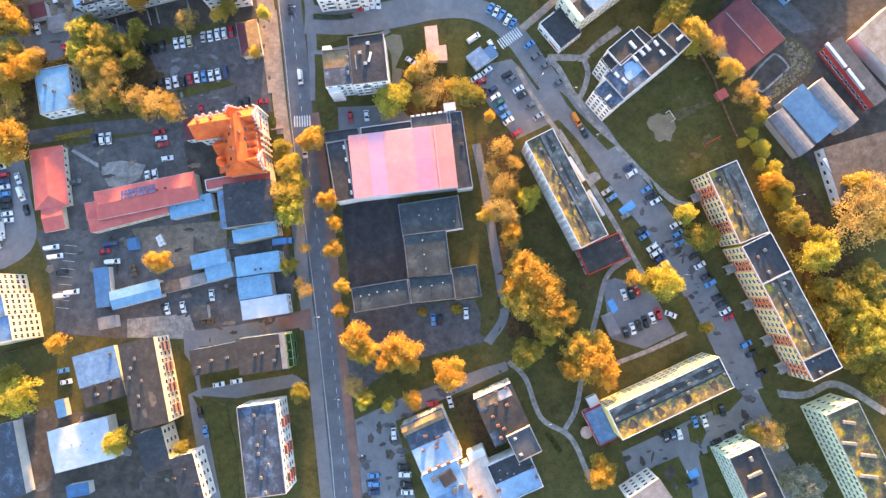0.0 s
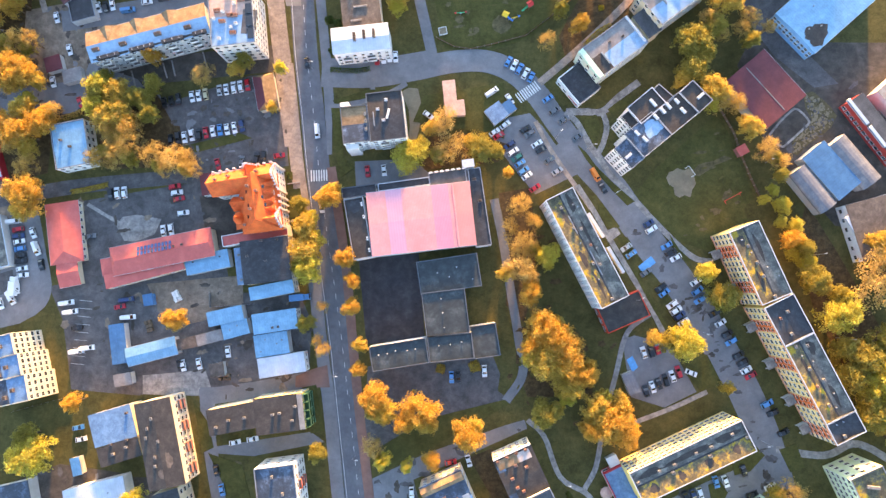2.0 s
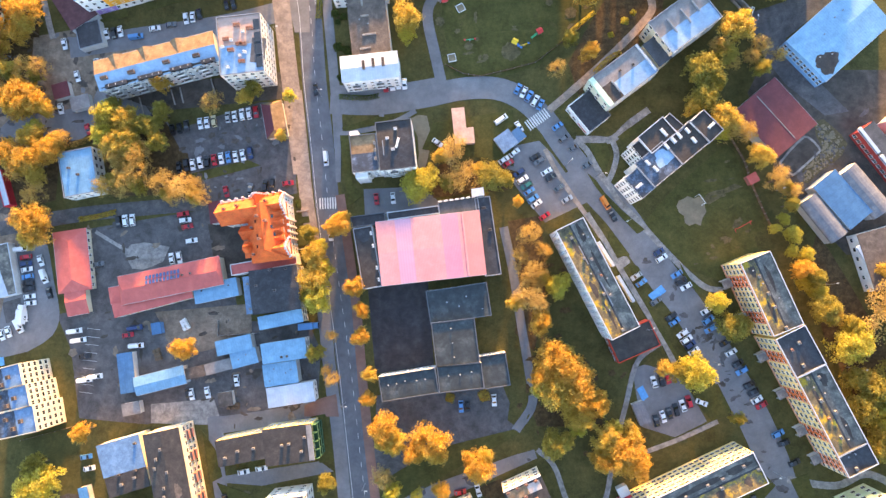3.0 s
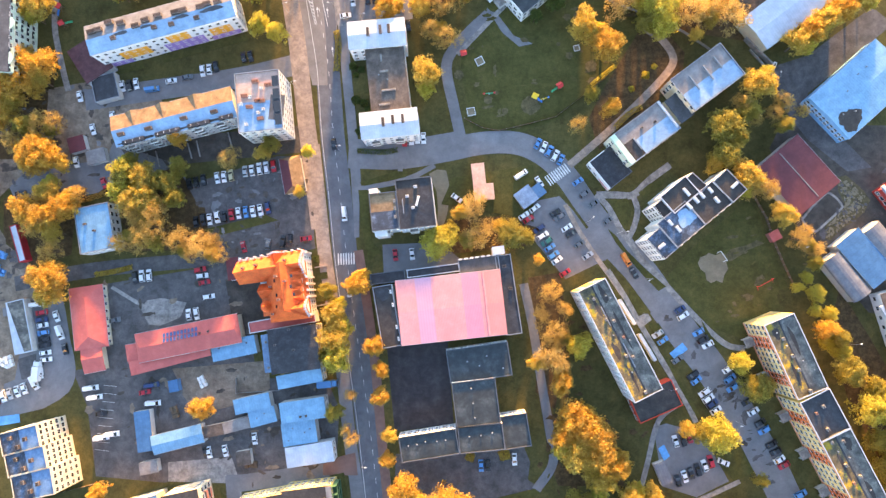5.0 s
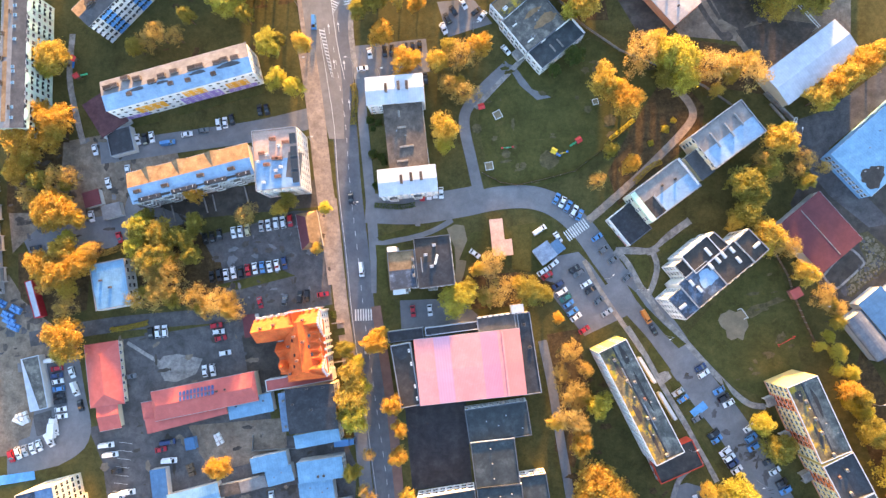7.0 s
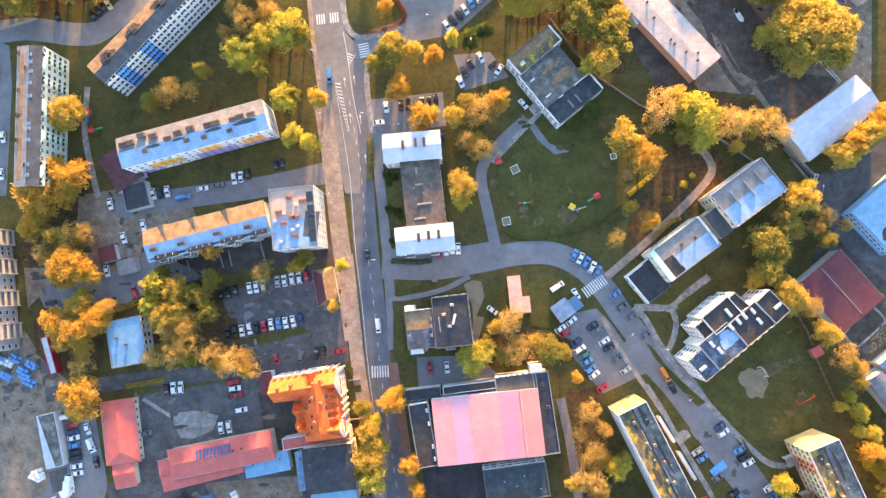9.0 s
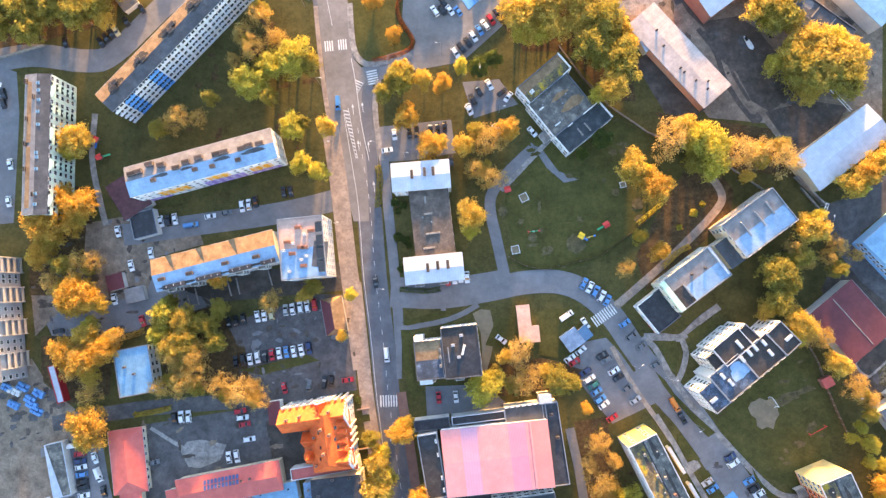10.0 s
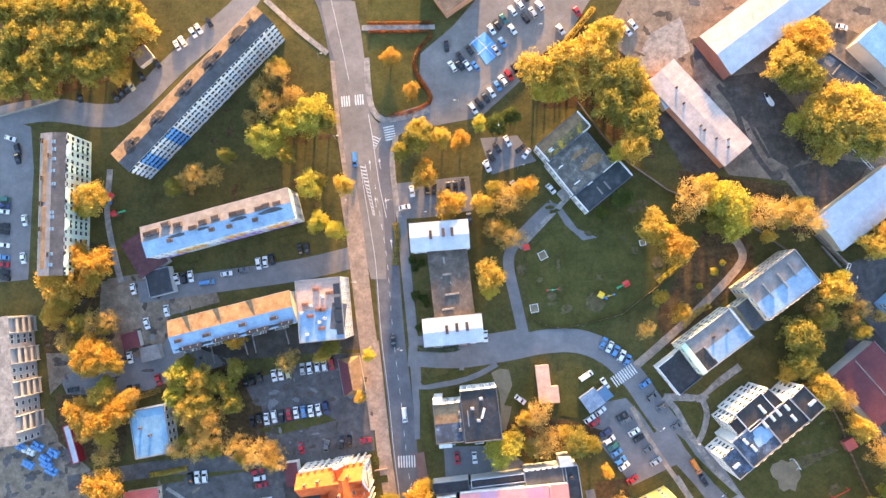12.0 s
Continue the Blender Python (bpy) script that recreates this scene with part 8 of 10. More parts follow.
e = block("tenement_house", -128.1, -27.7, 16.6, 15.2, 11.3, 8.0, "tenement wing with a blue-grey felt roof", CREAM, roof="felt_blue", storeys=2, sides="W4 N4", category="tenement")
stacks(e, 7.6, [(-2, -6), (4, -6), (6, 3)], 0.9, 0.7, 1.2)
e = block("tenement_house", -109.3, -32.6, 103.2, 29.8, 12.5, 11.5, "tenement with a dark brown felt roof and cream walls", CREAM, roof="bitumen_umber", storeys=3, sides="S12b E3", category="tenement", dip=-0.6, balc=(0.42, 0.16, 0.12))
stacks(e, 11.2, [(9, 1), (6, 3), (1, 0), (-4, 2), (-7, 2.5), (3, 4)], 1.0, 0.7, 1.2, "concrete")
roof_patch(e, "bitumen_brown", 11.5, 0.6, 12.5, (-6, -2.5, 2.6, 1.2), (-10, 1, 1.6, 1.0))
block("tenement_house", -105.5, -56.0, 17.9, 9.2, 14.3, 10.0, "tenement with a dark felt roof", CREAM, roof="bitumen_black", storeys=3, sides="E4", category="tenement")
e = block("tenement_house", -93.3, -65.6, 17.4, 8.1, 17.1, 10.0, "tenement with a dark felt roof and white gable", WHITE, roof="bitumen_black", storeys=3, sides="E5 N4", category="tenement")
stacks(e, 9.6, [(-4, 2), (0, 4), (3, -2)], 1.2, 0.6, 1.0)
e = block("tenement_house", -68.5, -22.1, 8.2, 16.9, 12.3, 10.5, "house with a dark roof and yellow-green gable", YELLOW, roof="bitumen_umber", storeys=3, sides="N7 E5", category="tenement")
stacks(e, 10.3, [(-2.2, 0.2), (0.2, 0.4), (4.3, -2.6), (5.8, 2.0)], 1.0, 0.7, 1.0, "concrete")
balcony_tower(e, 8.45, 12.0, 10.4)
e = block("tenement_house", -84.9, -24.0, 11.5, 16.9, 8.7, 10.4, "narrow house with a dark roof and yellow wall", YELLOW, roof="bitumen_umber", storeys=3, sides="N8 W2", category="tenement")
stacks(e, 10.2, [(-5.8, -1.7), (-1.2, -0.2), (4.4, -0.3)], 1.0, 0.7, 1.0, "concrete")
e = block("apartment_block", -66.9, -54.2, 98.4, 30.7, 13.6, 13.0, "four storey block with a mottled dark roof", WHITE, roof="bitumen_frost", rim="coping", storeys=4, sides="S10b E3", category="apartment block", balc=(0.5, 0.14, 0.10))
stacks(e, 12.5, [(12, 1), (6, -2), (2, 1), (-1, 1), (-5, -2), (-9, 1), (-14, 0)], 1.0, 0.7, 1.0, "concrete")
block("warehouse", -167.1, -63.2, 14.1, 21.9, 25.9, 5.0, "flat low works building with grey roof", GREYW, roof="bitumen_frost", category="warehouse")
block("shed", -143.6, -43.4, 15.6, 3.2, 6.2, 3.0, "small shed with a pale blue roof", GREYW, roof="metal_blue", category="shed")
block("shed", -135.5, -71.9, 11.2, 7.9, 4.1, 3.5, "small shed with a blue roof", GREYW, roof="metal_bright_blue", category="shed")
e = block("clinic_wing", -9.2, -51.0, 24.6, 15.0, 17.6, 9.5, "clinic wing with a frosted blue felt roof", CREAM, roof="bitumen_frost", other_half="frost_shade_blue", storeys=3, sides="E6 N5", category="clinic")
stacks(e, 9.2, [(-1.2, 2.6), (1.6, -1.0), (2.6, 0.6), (-3.8, -1.6), (0.8, -2.4)], 1.2, 0.8, 1.1, "brick")
# This pale strip paints a streak of sunlight on the south-east corner.
strips(e, 9.4, [(5.8, -3.6, 9.0, 90)], "roof_pale", 2.6, 0.13)
pitched("clinic_roof", -12.3, -44.8, 25.0, 15.2, 3.6, 9.3, 1.3, "tan tiled attic roof on a clinic wing", CREAM, "roof_tan", category="roof", over=0.15)
low_wall(e, -7.4, 7.4, -9.0, -8.6, 8.9, 10.3)
stacks(e, 9.6, [(-4.5, -8.4), (-1.0, -8.5), (2.4, -8.6)], 1.3, 0.9, 1.0, "brick")
e = block("clinic_wing", -3.2, -67.6, 25.4, 13.2, 16.4, 9.6, "clinic wing with a blue felt roof and roof plant", WHITE, roof="frost_shade_blue", other_half="felt_blue", category="clinic")
strips(e, 9.4, [(1.6, 4.4, 5.0, 8)], "bitumen_umber", 4.4, 1.2)
strips(e, 9.4, [(-2.6, 5.8, 2.0, 0), (2.0, -0.4, 2.4, 60), (4.6, -0.2, 1.8, 60)], "coping_dark", 1.6, 1.0)
stacks(e, 9.4, [(-3.0, -2.0), (-2.6, -4.4)], 1.0, 0.8, 1.0, "chimney")
e = block("clinic_wing", 8.4, -66.0, 25.4, 10.4, 17.6, 8.0, "clinic centre with a pale pinkish roof", WHITE, roof="roof_pale", storeys=2, sides="N3", category="clinic")
low_wall(e, -5.3, -1.4, 8.5, 9.1, 7.4, 9.0)
low_wall(e, -0.6, 5.4, 8.5, 11.4, -0.3, 7.2)
stacks(e, 7.8, [(-2.2, -2.6), (-4.2, 1.0), (4.4, -3.4)], 1.6, 0.9, 1.0, "brick")
e = block("clinic_wing", 15.0, -41.4, 25.0, 13.8, 17.8, 10.0, "clinic wing with a dark frosted roof", CREAM, roof="bitumen_umber", storeys=3, sides="N5", category="clinic", dip=-0.3, other_half="bitumen_umber")
stacks(e, 9.8, [(-0.6, 4.4), (-3.4, 0.8), (-3.0, -2.6), (-1.6, -4.4), (2.6, 2.4), (-3.8, -6.8)], 1.1, 0.8, 1.1, "brick")
strips(e, 9.95, [(-5.4, -1.0, 15.0, 90)], "bitumen_frost", 2.8, 0.22)
strips(e, 9.95, [(-2.6, 6.4, 7.4, 0)], "roof_tan", 3.4, 0.28)
strips(e, 9.95, [(3.4, 6.2, 4.6, 0)], "roof_pale", 3.2, 0.24)
low_wall(e, -6.9, 6.9, 8.6, 9.0, 9.2, 10.5)
stacks(e, 10.0, [(-5.6, 7.8), (-2.2, 7.9), (1.2, 7.9), (4.6, 7.8)], 1.0, 0.8, 0.9, "brick")
e = block("clinic_wing", 22.2, -50.8, 26.6, 8.8, 9.4, 11.5, "square clinic block with a dark roof", GREYW, roof="bitumen", rim="coping", category="clinic")
stacks(e, 11.0, [(-2, 3), (-2.5, -2.6)], 1.0, 0.7, 0.9, "lamp_head")
e = block("clinic_wing", 19.4, -62.4, 24.6, 15.0, 14.0, 8.5, "clinic wing with a dark half-frosted roof", WHITE, roof="bitumen_black", other_half="frost_shade_blue", storeys=2, sides="S6 E4", category="clinic", rim="coping_pale")
vents(e, 8.2, [(-4, 4), (-2, 2), (0, 1), (3, 3), (-5, 1)])
stacks(e, 8.2, [(6.8, 0.5), (6.6, -3.0)], 1.0, 0.8, 1.0, "brick")
e = block("apartment_block", 50.8, 68.7, 41.2, 5.9, 9.2, 13.5, "white stepped apartment block with dark frosted roof terraces", WHITE, roof="bitumen_frost", rim="coping", storeys=5, sides="N2 W4", category="apartment block")
strips(e, 13.1, [(-0.7, -0.5, 2.6, 0)])
e = block("apartment_block", 57.2, 75.3, 40.2, 12.4, 10.6, 13.8, "white stepped apartment block with dark frosted roof terraces", WHITE, roof="bitumen_frost", rim="coping", storeys=5, sides="S4", category="apartment block")
roof_patch(e, "frost_shade_blue", 13.45, 0.0, 10.2, (3.0, 0.6, 3.4, 2.8))
strips(e, 13.4, [(-2.5, 2.7, 2.2, -90), (-1.8, -0.6, 2.4, -90)])
block("apartment_block", 51.6, 80.3, 39.2, 3.9, 6.3, 13.0, "white stepped apartment block with dark frosted roof terraces", WHITE, roof="bitumen_umber", rim="coping", storeys=5, sides="N2 W3", category="apartment block")
e = block("apartment_block", 66.8, 82.9, 40.0, 11.9, 9.9, 13.7, "white stepped apartment block with dark frosted roof terraces", WHITE, roof="bitumen_umber", rim="coping", storeys=5, sides="N2 S4", category="apartment block")
strips(e, 13.3, [(-0.3, 3.4, 2.4, -90), (3.0, 2.9, 2.2, -90), (2.5, -1.0, 2.4, -90)])
e = block("apartment_block", 56.9, 85.4, 40.4, 11.3, 7.4, 13.9, "white stepped apartment block with dark frosted roof terraces", WHITE, roof="bitumen_umber", rim="coping_pale", storeys=5, sides="N4", category="apartment block")
strips(e, 13.5, [(2.3, -0.7, 3.2, -90), (3.0, -4.8, 2.6, -90), (-0.2, -5.1, 2.2, -90)])
block("apartment_block", 62.8, 89.7, 47.1, 3.3, 7.0, 13.4, "white stepped apartment block with dark frosted roof terraces", WHITE, roof="bitumen_umber", rim="coping", storeys=5, sides="N1", category="apartment block")
e = block("apartment_block", 73.7, 88.6, 43.7, 6.5, 9.7, 14.0, "white stepped apartment block with dark frosted roof terraces", WHITE, roof="bitumen_umber", rim="coping", storeys=5, sides="N2", category="apartment block")
strips(e, 13.6, [(1.3, -0.9, 2.8, 0)])
e = block("apartment_block", 68.1, 127.5, 37.2, 22.1, 13.9, 11.0, "block with sunlit north wall and frosted grey roof", (0.64, 0.50, 0.34), roof="bitumen_grey", other_half="frost_shade_blue", rim="coping", storeys=4, sides="N10 S10 W4", category="apartment block", dip=0.0)
strips(e, 10.8, [(-5, 1, 6, -90), (1, 1, 6, -90), (6, 2, 5, -90)], "coping", 0.45, 0.7)
block("stair_link", 59.3, 117.4, 36.8, 5.6, 9.8, 8.0, "lower link with a flat grey roof", CREAM, roof="bitumen", storeys=2, sides="N2", category="annex")
# Grey for the lit half, frost with painted blue shade for the other.
e = block("apartment_block", 46.8, 108.0, 37.4, 21.7, 12.4, 9.5, "pale block with a frosted grey roof", (0.62, 0.62, 0.50), roof="bitumen_grey", other_half="frost_shade_blue", rim="coping", storeys=3, sides="N9 S9 W3", category="apartment block")
strips(e, 9.1, [(-9.9, 0, 12.2, 90)], "mint_sheet", 2.0, 0.6)
strips(e, 9.17, [(-6.4, -2.4, 7.0, 90)], "bitumen_umber", 4.6, 0.03)
strips(e, 9.1, [(10.2, 0.4, 11.4, 90)], "coping_pale", 0.6, 0.7)
strips(e, 9.2, [(-4.5, -1.5, 5, 90)], "coping", 0.5, 0.5)
stacks(e, 9.2, [(0, 2), (5, 1)], 0.7, 0.7, 0.8)
e = block("shop_annex", 35.8, 96.7, 38.9, 10.1, 12.2, 4.5, "low shop with a black felt roof and white fascia", WHITE, roof="bitumen_black", rim="coping_dark", category="shop", storeys=1, sides="W4 S3", w=1.8, base=0.0)
low_wall(e, -5.2, -4.8, -6.0, 6.1, 3.6, 5.0)
low_wall(e, -4.8, 2.0, 5.85, 6.2, 3.6, 5.0)
red_fascia(e, -5.3, -5.0, 4.2)
e = pitched("store_hall", 101.3, 94.1, 130.5, 21.8, 18.5, 6.0, 0.03, "store hall with a maroon sheet roof", GREYW, "roof_maroon", category="hall", over=0.2)
strips(e, 6.04, [(0, 0, 20, 0)], "concrete", 0.3, 0.12)
barrel("barn", 117.8, 58.6, 127.3, 17.5, 7.1, 4.0, 1.8, "long shed with a rounded grey sheet roof", GREYW, "metal_dull")
pitched("barn", 123.8, 64.9, 129.9, 19.1, 9.8, 5.6, 0.06, "barn with a plain blue sheet roof", GREYW, "metal_bright_blue", category="barn", over=0.2)
barrel("barn", 132.1, 68.2, 128.9, 19.5, 7.9, 4.2, 2.0, "long shed with a dull rusty rounded roof", GREYW, "metal_dull")
e = block("workshop", 140.7, 80.1, 126.1, 26.9, 6.1, 6.0, "long workshop with a red wall and white roof light", (0.40, 0.05, 0.04), roof="bitumen", category="workshop", storeys=1, sides="N12", w=1.6)
strips(e, 5.8, [(-2, 2.5, 9, 0), (9, 2.5, 11, 0)], "metal_white", 1.2, 0.5)
e = block("workshop", 158.5, 85.9, 132.0, 35.2, 17.7, 6.5, "works hall with a patched grey roof", GREYW, roof="metal_rusty", category="workshop")
stacks(e, 6.8, [(3, 2), (8, 2), (3, -3)], 0.8, 0.8, 1.0)
e = block("workshop", 141.6, 45.6, 15.9, 22.4, 20.4, 6.0, "works building with a worn brown roof", WHITE, roof="bitumen_brown", storeys=1, sides="W6", category="workshop")
strips(e, 5.8, [(-9, 1, 12, -75)], "metal_white", 4.5, 0.1)
e = pitched("warehouse", 124.0, 124.9, 42.1, 32.0, 19.6, 6.5, 0.8, "large works hall with a pale blue roof", (0.20, 0.42, 0.66), "metal_blue", category="warehouse", storeys=2, sides="W10", w=1.3, wh=1.2, storey=1.7, base=1.2, over=0.15)
roof_patch(e, "bitumen_umber", 6.5, 0.8, 19.6, (-11.0, -5.2, 4.4, 3.8))
vents(e, 7.0, [(-12, -2), (-8, -4), (-5, 3), (2, 5), (6, 5)])
pitched("warehouse", 100.1, 155.0, 37.6, 32.4, 13.8, 6.0, 1.0, "long works hall with a pale sheet roof", CREAM, "metal_white", category="warehouse", over=0.2)
e = pitched("warehouse", 44.0, 188.9, 131.4, 40.6, 12.6, 4.6, 0.3, "works hall with a pale pinkish roof", SALMON, "roof_pale", category="warehouse", over=0.2)
stacks(e, 4.7, [(-16, 1), (-14, -1), (-11, 2), (-6, 3), (-4, 3), (6, 2), (12, 0)], 0.6, 0.6, 0.9)
# Pinkish slope painted as lit, bluish white slope as shaded.
pitched("warehouse", 67.3, 222.7, 37.3, 44.6, 17.2, 6.5, 1.2, "works hall with a ridged pale roof and brick gable", (0.26, 0.13, 0.10), "roof_pale", other_half="metal_white", category="warehouse", over=0.2)
block("warehouse", 31.9, 197.1, 29.1, 5.6, 12.2, 4.0, "low lean-to with a pale roof", CREAM, roof="metal_white", category="shed")
block("warehouse", 110.4, 209.8, -46.1, 21.8, 10.7, 7.0, "works hall with a bright blue roof", GREYW, roof="metal_blue", category="warehouse")
e = block("warehouse", 96.1, 202.3, -38.2, 22.7, 7.0, 4.5, "low works building with a dark patched roof", GREYW, roof="bitumen", rim="concrete", category="warehouse")
strips(e, 4.2, [(-4, 0, 5, 90), (3, 0, 5, 90)], "concrete", 0.5, 0.2)
roof_patch(e, "bitumen_grey", 4.15, 0.0, 6.6, (-8, 1, 2.4, 1.6), (6, -1, 2.0, 1.4))
e = block("kindergarten", -4.8, 179.5, 41.0, 19.6, 7.3, 7.0, "white two storey kindergarten wing with a tan mossy roof", WHITE, roof="roof_tan", other_half="bitumen_moss", rim="coping_dark", storeys=2, sides="W3 S6", category="school")
stacks(e, 6.6, [(-6.5, -1)], 1.6, 1.2, 0.9, "lamp_head")
low_wall(e, -9.9, -9.5, -3.6, 3.6, 6.4, 7.5)
low_wall(e, 9.5, 9.9, -3.6, 3.6, 6.4, 7.5)
low_wall(e, 6.0, 9.5, -3.75, -3.4, 6.4, 7.5)
e = block("kindergarten", 1.2, 169.9, 38.6, 18.4, 15.2, 6.3, "white two storey kindergarten with a worn mossy roof", WHITE, roof="bitumen_worn", other_half="bitumen_worn", rim="coping_dark", storeys=2, sides="W7", category="school")
roof_patch(e, "roof_tan", 5.97, 0.0, 14.6, (4.0, -2.0, 4.6, 1.8), (2.0, 3.0, 3.6, 0.9))
vents(e, 5.9, [(-5, 4), (-4, -4), (-3, -4.6), (1, 0), (4, 2)])
strips(e, 6.0, [(-6.0, 3.2, 1.8, 0), (-5.0, -4.8, 2.4, 0)], "lamp_head", 0.5, 0.4)
low_wall(e, -9.3, -8.9, -7.5, 7.5, 5.8, 6.9)
e = block("kindergarten", 9.5, 161.9, 40.4, 20.6, 7.7, 6.0, "low kindergarten wing with a dark green-grey roof", WHITE, roof="slate_green", rim="coping_dark", storeys=2, sides="W3 S8", category="school", storey=2.6, base=0.2)
strips(e, 5.7, [(-2.0, -0.5, 3.2, 90), (1.2, -0.8, 3.6, 90)], "concrete", 0.5, 0.5)
low_wall(e, -10.4, -10.0, -3.8, 3.8, 5.5, 6.6)
low_wall(e, 10.0, 10.4, -3.8, 3.8, 5.5, 6.6)
low_wall(e, 3.0, 10.0, 3.5, 3.85, 5.5, 6.6)
low_wall(e, -4.0, -2.0, 3.5, 3.85, 5.5, 6.6)
block("porch", -3.6, 159.6, 38.6, 3.4, 3.6, 2.8, "small grey entrance porch of a school", GREYW, roof="concrete", category="porch", parapet=0.05)
block("supermarket", -45.7, 237.4, 35.9, 15.3, 16.7, 5.0, "supermarket corner with a brick-red roof", SALMON, roof="bitumen_brown", category="shop")
# Maroon puts the shade of one slope into the colour of orange tiles.
pitched("kiosk", -79.2, 93.4, -78.4, 12.5, 7.0, 4.0, 2.2, "small house with an orange hip roof, shaded slope toned maroon", CREAM, "roof_tan", other_half="roof_maroon", hip=2.0, category="house")
block("garage", -160.7, 104.6, 16.6, 6.0, 5.6, 2.8, "small garage with a red roof", GREYW, roof="roof_maroon", category="garage")
block("garage", -153.2, 100.1, 14.3, 7.0, 5.1, 2.6, "small shed with a grey roof", GREYW, roof="bitumen_grey", category="garage")
block("garage", -11.0, 91.6, 6.5, 4.5, 13.0, 3.0, "narrow garage with a pale pinkish roof", (0.55, 0.38, 0.30), roof="roof_salmon", category="garage")
block("garage", -7.2, 88.0, 6.5, 2.9, 5.6, 2.9, "low pinkish-roofed side of a garage", (0.55, 0.38, 0.30), roof="roof_salmon", category="garage")
block("container", 6.0, 86.1, 36.6, 6.4, 6.3, 2.6, "grey-blue flat container roof", GREYW, roof="felt_blue", category="container", parapet=0.05)
block("container", 10.3, 88.3, 37.7, 4.2, 4.5, 2.4, "bin shelter with a blue roof", GREYW, roof="metal_bright_blue", category="container", parapet=0.05)
block("hut", 94.5, 72.8, 28.7, 3.5, 3.3, 2.6, "small garden hut with a red roof", (0.30, 0.12, 0.10), roof="roof_red", category="hut", parapet=0.05)
e = block("garage", -177.8, 36.9, 14.0, 6.7, 19.3, 3.4, "long garage with a grey felt roof and white sheet edge", GREYW, roof="bitumen_worn", rim="metal_white", category="garage", parapet=0.18)
sheet_wedge(e, -3.25, -9.5, 9.5, 0.3, 3.4, 3.36)
block("trailer", -180.2, 67.3, 19.0, 2.6, 13.9, 3.4, "long red and white parked trailer", (0.42, 0.03, 0.04), roof="metal_white", category="trailer", parapet=0.04, rim="car_r")
block("bin_shelter", 53.9, -10.8, 21.9, 3.9, 7.6, 2.6, "bin shelter with a grey ribbed roof", GREYW, roof="metal_dull", category="shelter", parapet=0.04)
block("bin_shelter", -161.8, 211.1, 39.2, 6.2, 6.0, 2.6, "bin shelter with a grey ribbed roof", GREYW, roof="metal_dull", category="shelter", parapet=0.04)
trees("orange", 13, (-167.6, 98.6, 5.6), (-166.3, 76.2, 6.1), (-164.3, 54.2, 7.0), (-107.7, 9.8, 4.0), (-47.4, 32.2, 3.5), (-44.8, 24.1, 2.8), (-45.0, 15.0, 3.1), (-42.1, -6.8, 2.8), (-20.3, -20.7, 6.1), (-25.2, -24.3, 3.8), (-3.5, -28.9, 5.2), (-16.1, -37.2, 3.1), (17.9, 20.6, 4.2), (21.9, 8.1, 6.1), (28.2, 3.8, 6.6), (30.8, -4.0, 6.1), (36.6, -7.8, 4.7), (18.0, 1.8, 3.8), (45.3, -23.3, 6.6), (50.5, -27.5, 4.7), (38.9, -26.3, 3.8), (9.9, 63.1, 2.1), (107.9, 40.2, 3.5), (-143.1, -19.7, 3.3), (49.0, -61.4, 4.7), (-35.9, -16.6, 6.1), (-54.0, 53.6, 4.7), (-120.2, 105.8, 3.3))
trees("gold", 13, (-132.2, 91.5, 4.7), (-133.9, 83.0, 5.6), (-61.9, 43.3, 4.7), (-61.3, 35.1, 5.6), (-41.6, 1.7, 2.6), (21.9, -3.1, 5.6), (31.7, -12.2, 4.7), (40.5, -18.5, 5.2), (94.6, 79.6, 4.2), (82.0, 93.0, 5.2), (60.5, 5.6, 2.6), (-31.8, -20.9, 4.2))
trees("yellow", 13, (-138.7, 93.7, 5.2), (-140.4, 86.9, 4.2), (23.8, 33.3, 4.2), (-32.9, -37.7, 3.1), (-24.6, -39.5, 2.3), (70.8, 4.3, 6.1), (-120.0, -53.5, 4.2), (-72.9, 101.2, 2.3), (-156.7, -38.1, 8.0), (-60.5, 28.6, 5.2), (78.6, 28.5, 3.8))
trees("olive", 12, (-120.6, 83.9, 3.8), (-123.0, 89.2, 3.8), (23.0, -20.8, 5.2), (83.6, 20.2, 5.6), (115.2, 26.4, 5.2), (105.4, 62.9, 2.8), (75.3, 100.6, 5.6), (-64.4, 51.2, 3.3), (-61.1, 8.9, 3.1), (-55.9, -35.6, 3.5), (85.4, -11.2, 2.3), (-97.2, -55.4, 2.3))
trees("rust", 12, (-127.8, 79.7, 5.6), (-127.5, 73.3, 6.1), (-117.9, 69.1, 4.7), (-105.1, 63.9, 4.2), (14.9, 37.7, 5.2), (13.8, 51.6, 4.2), (-54.8, -0.1, 2.8), (105.7, -46.9, 5.6), (85.2, 90.1, 4.7), (18.9, 45.9, 3.3), (-134.0, 76.5, 4.2))
trees("pale", 13, (13.9, 29.2, 5.6), (-36.5, -32.9, 3.8), (-110.1, 66.9, 5.2), (17.9, 26.6, 3.3))
trees("yellow", 8, (106.8, 52.6, 3.0), (111.5, 45.2, 3.0), (104.0, 57.9, 2.1))
trees("silver", 10, (117.3, -63.5, 6.6))
trees("gold", 13, (-173.8, 155.8, 6.1), (-82.6, 161.0, 3.8), (-30.3, 129.2, 5.6), (-33.0, 154.6, 3.8), (25.8, 147.2, 5.6), (86.9, 125.8, 5.6), (101.0, 141.1, 4.7), (111.1, 149.3, 4.7), (123.1, 157.5, 5.2), (65.6, 144.1, 2.3))
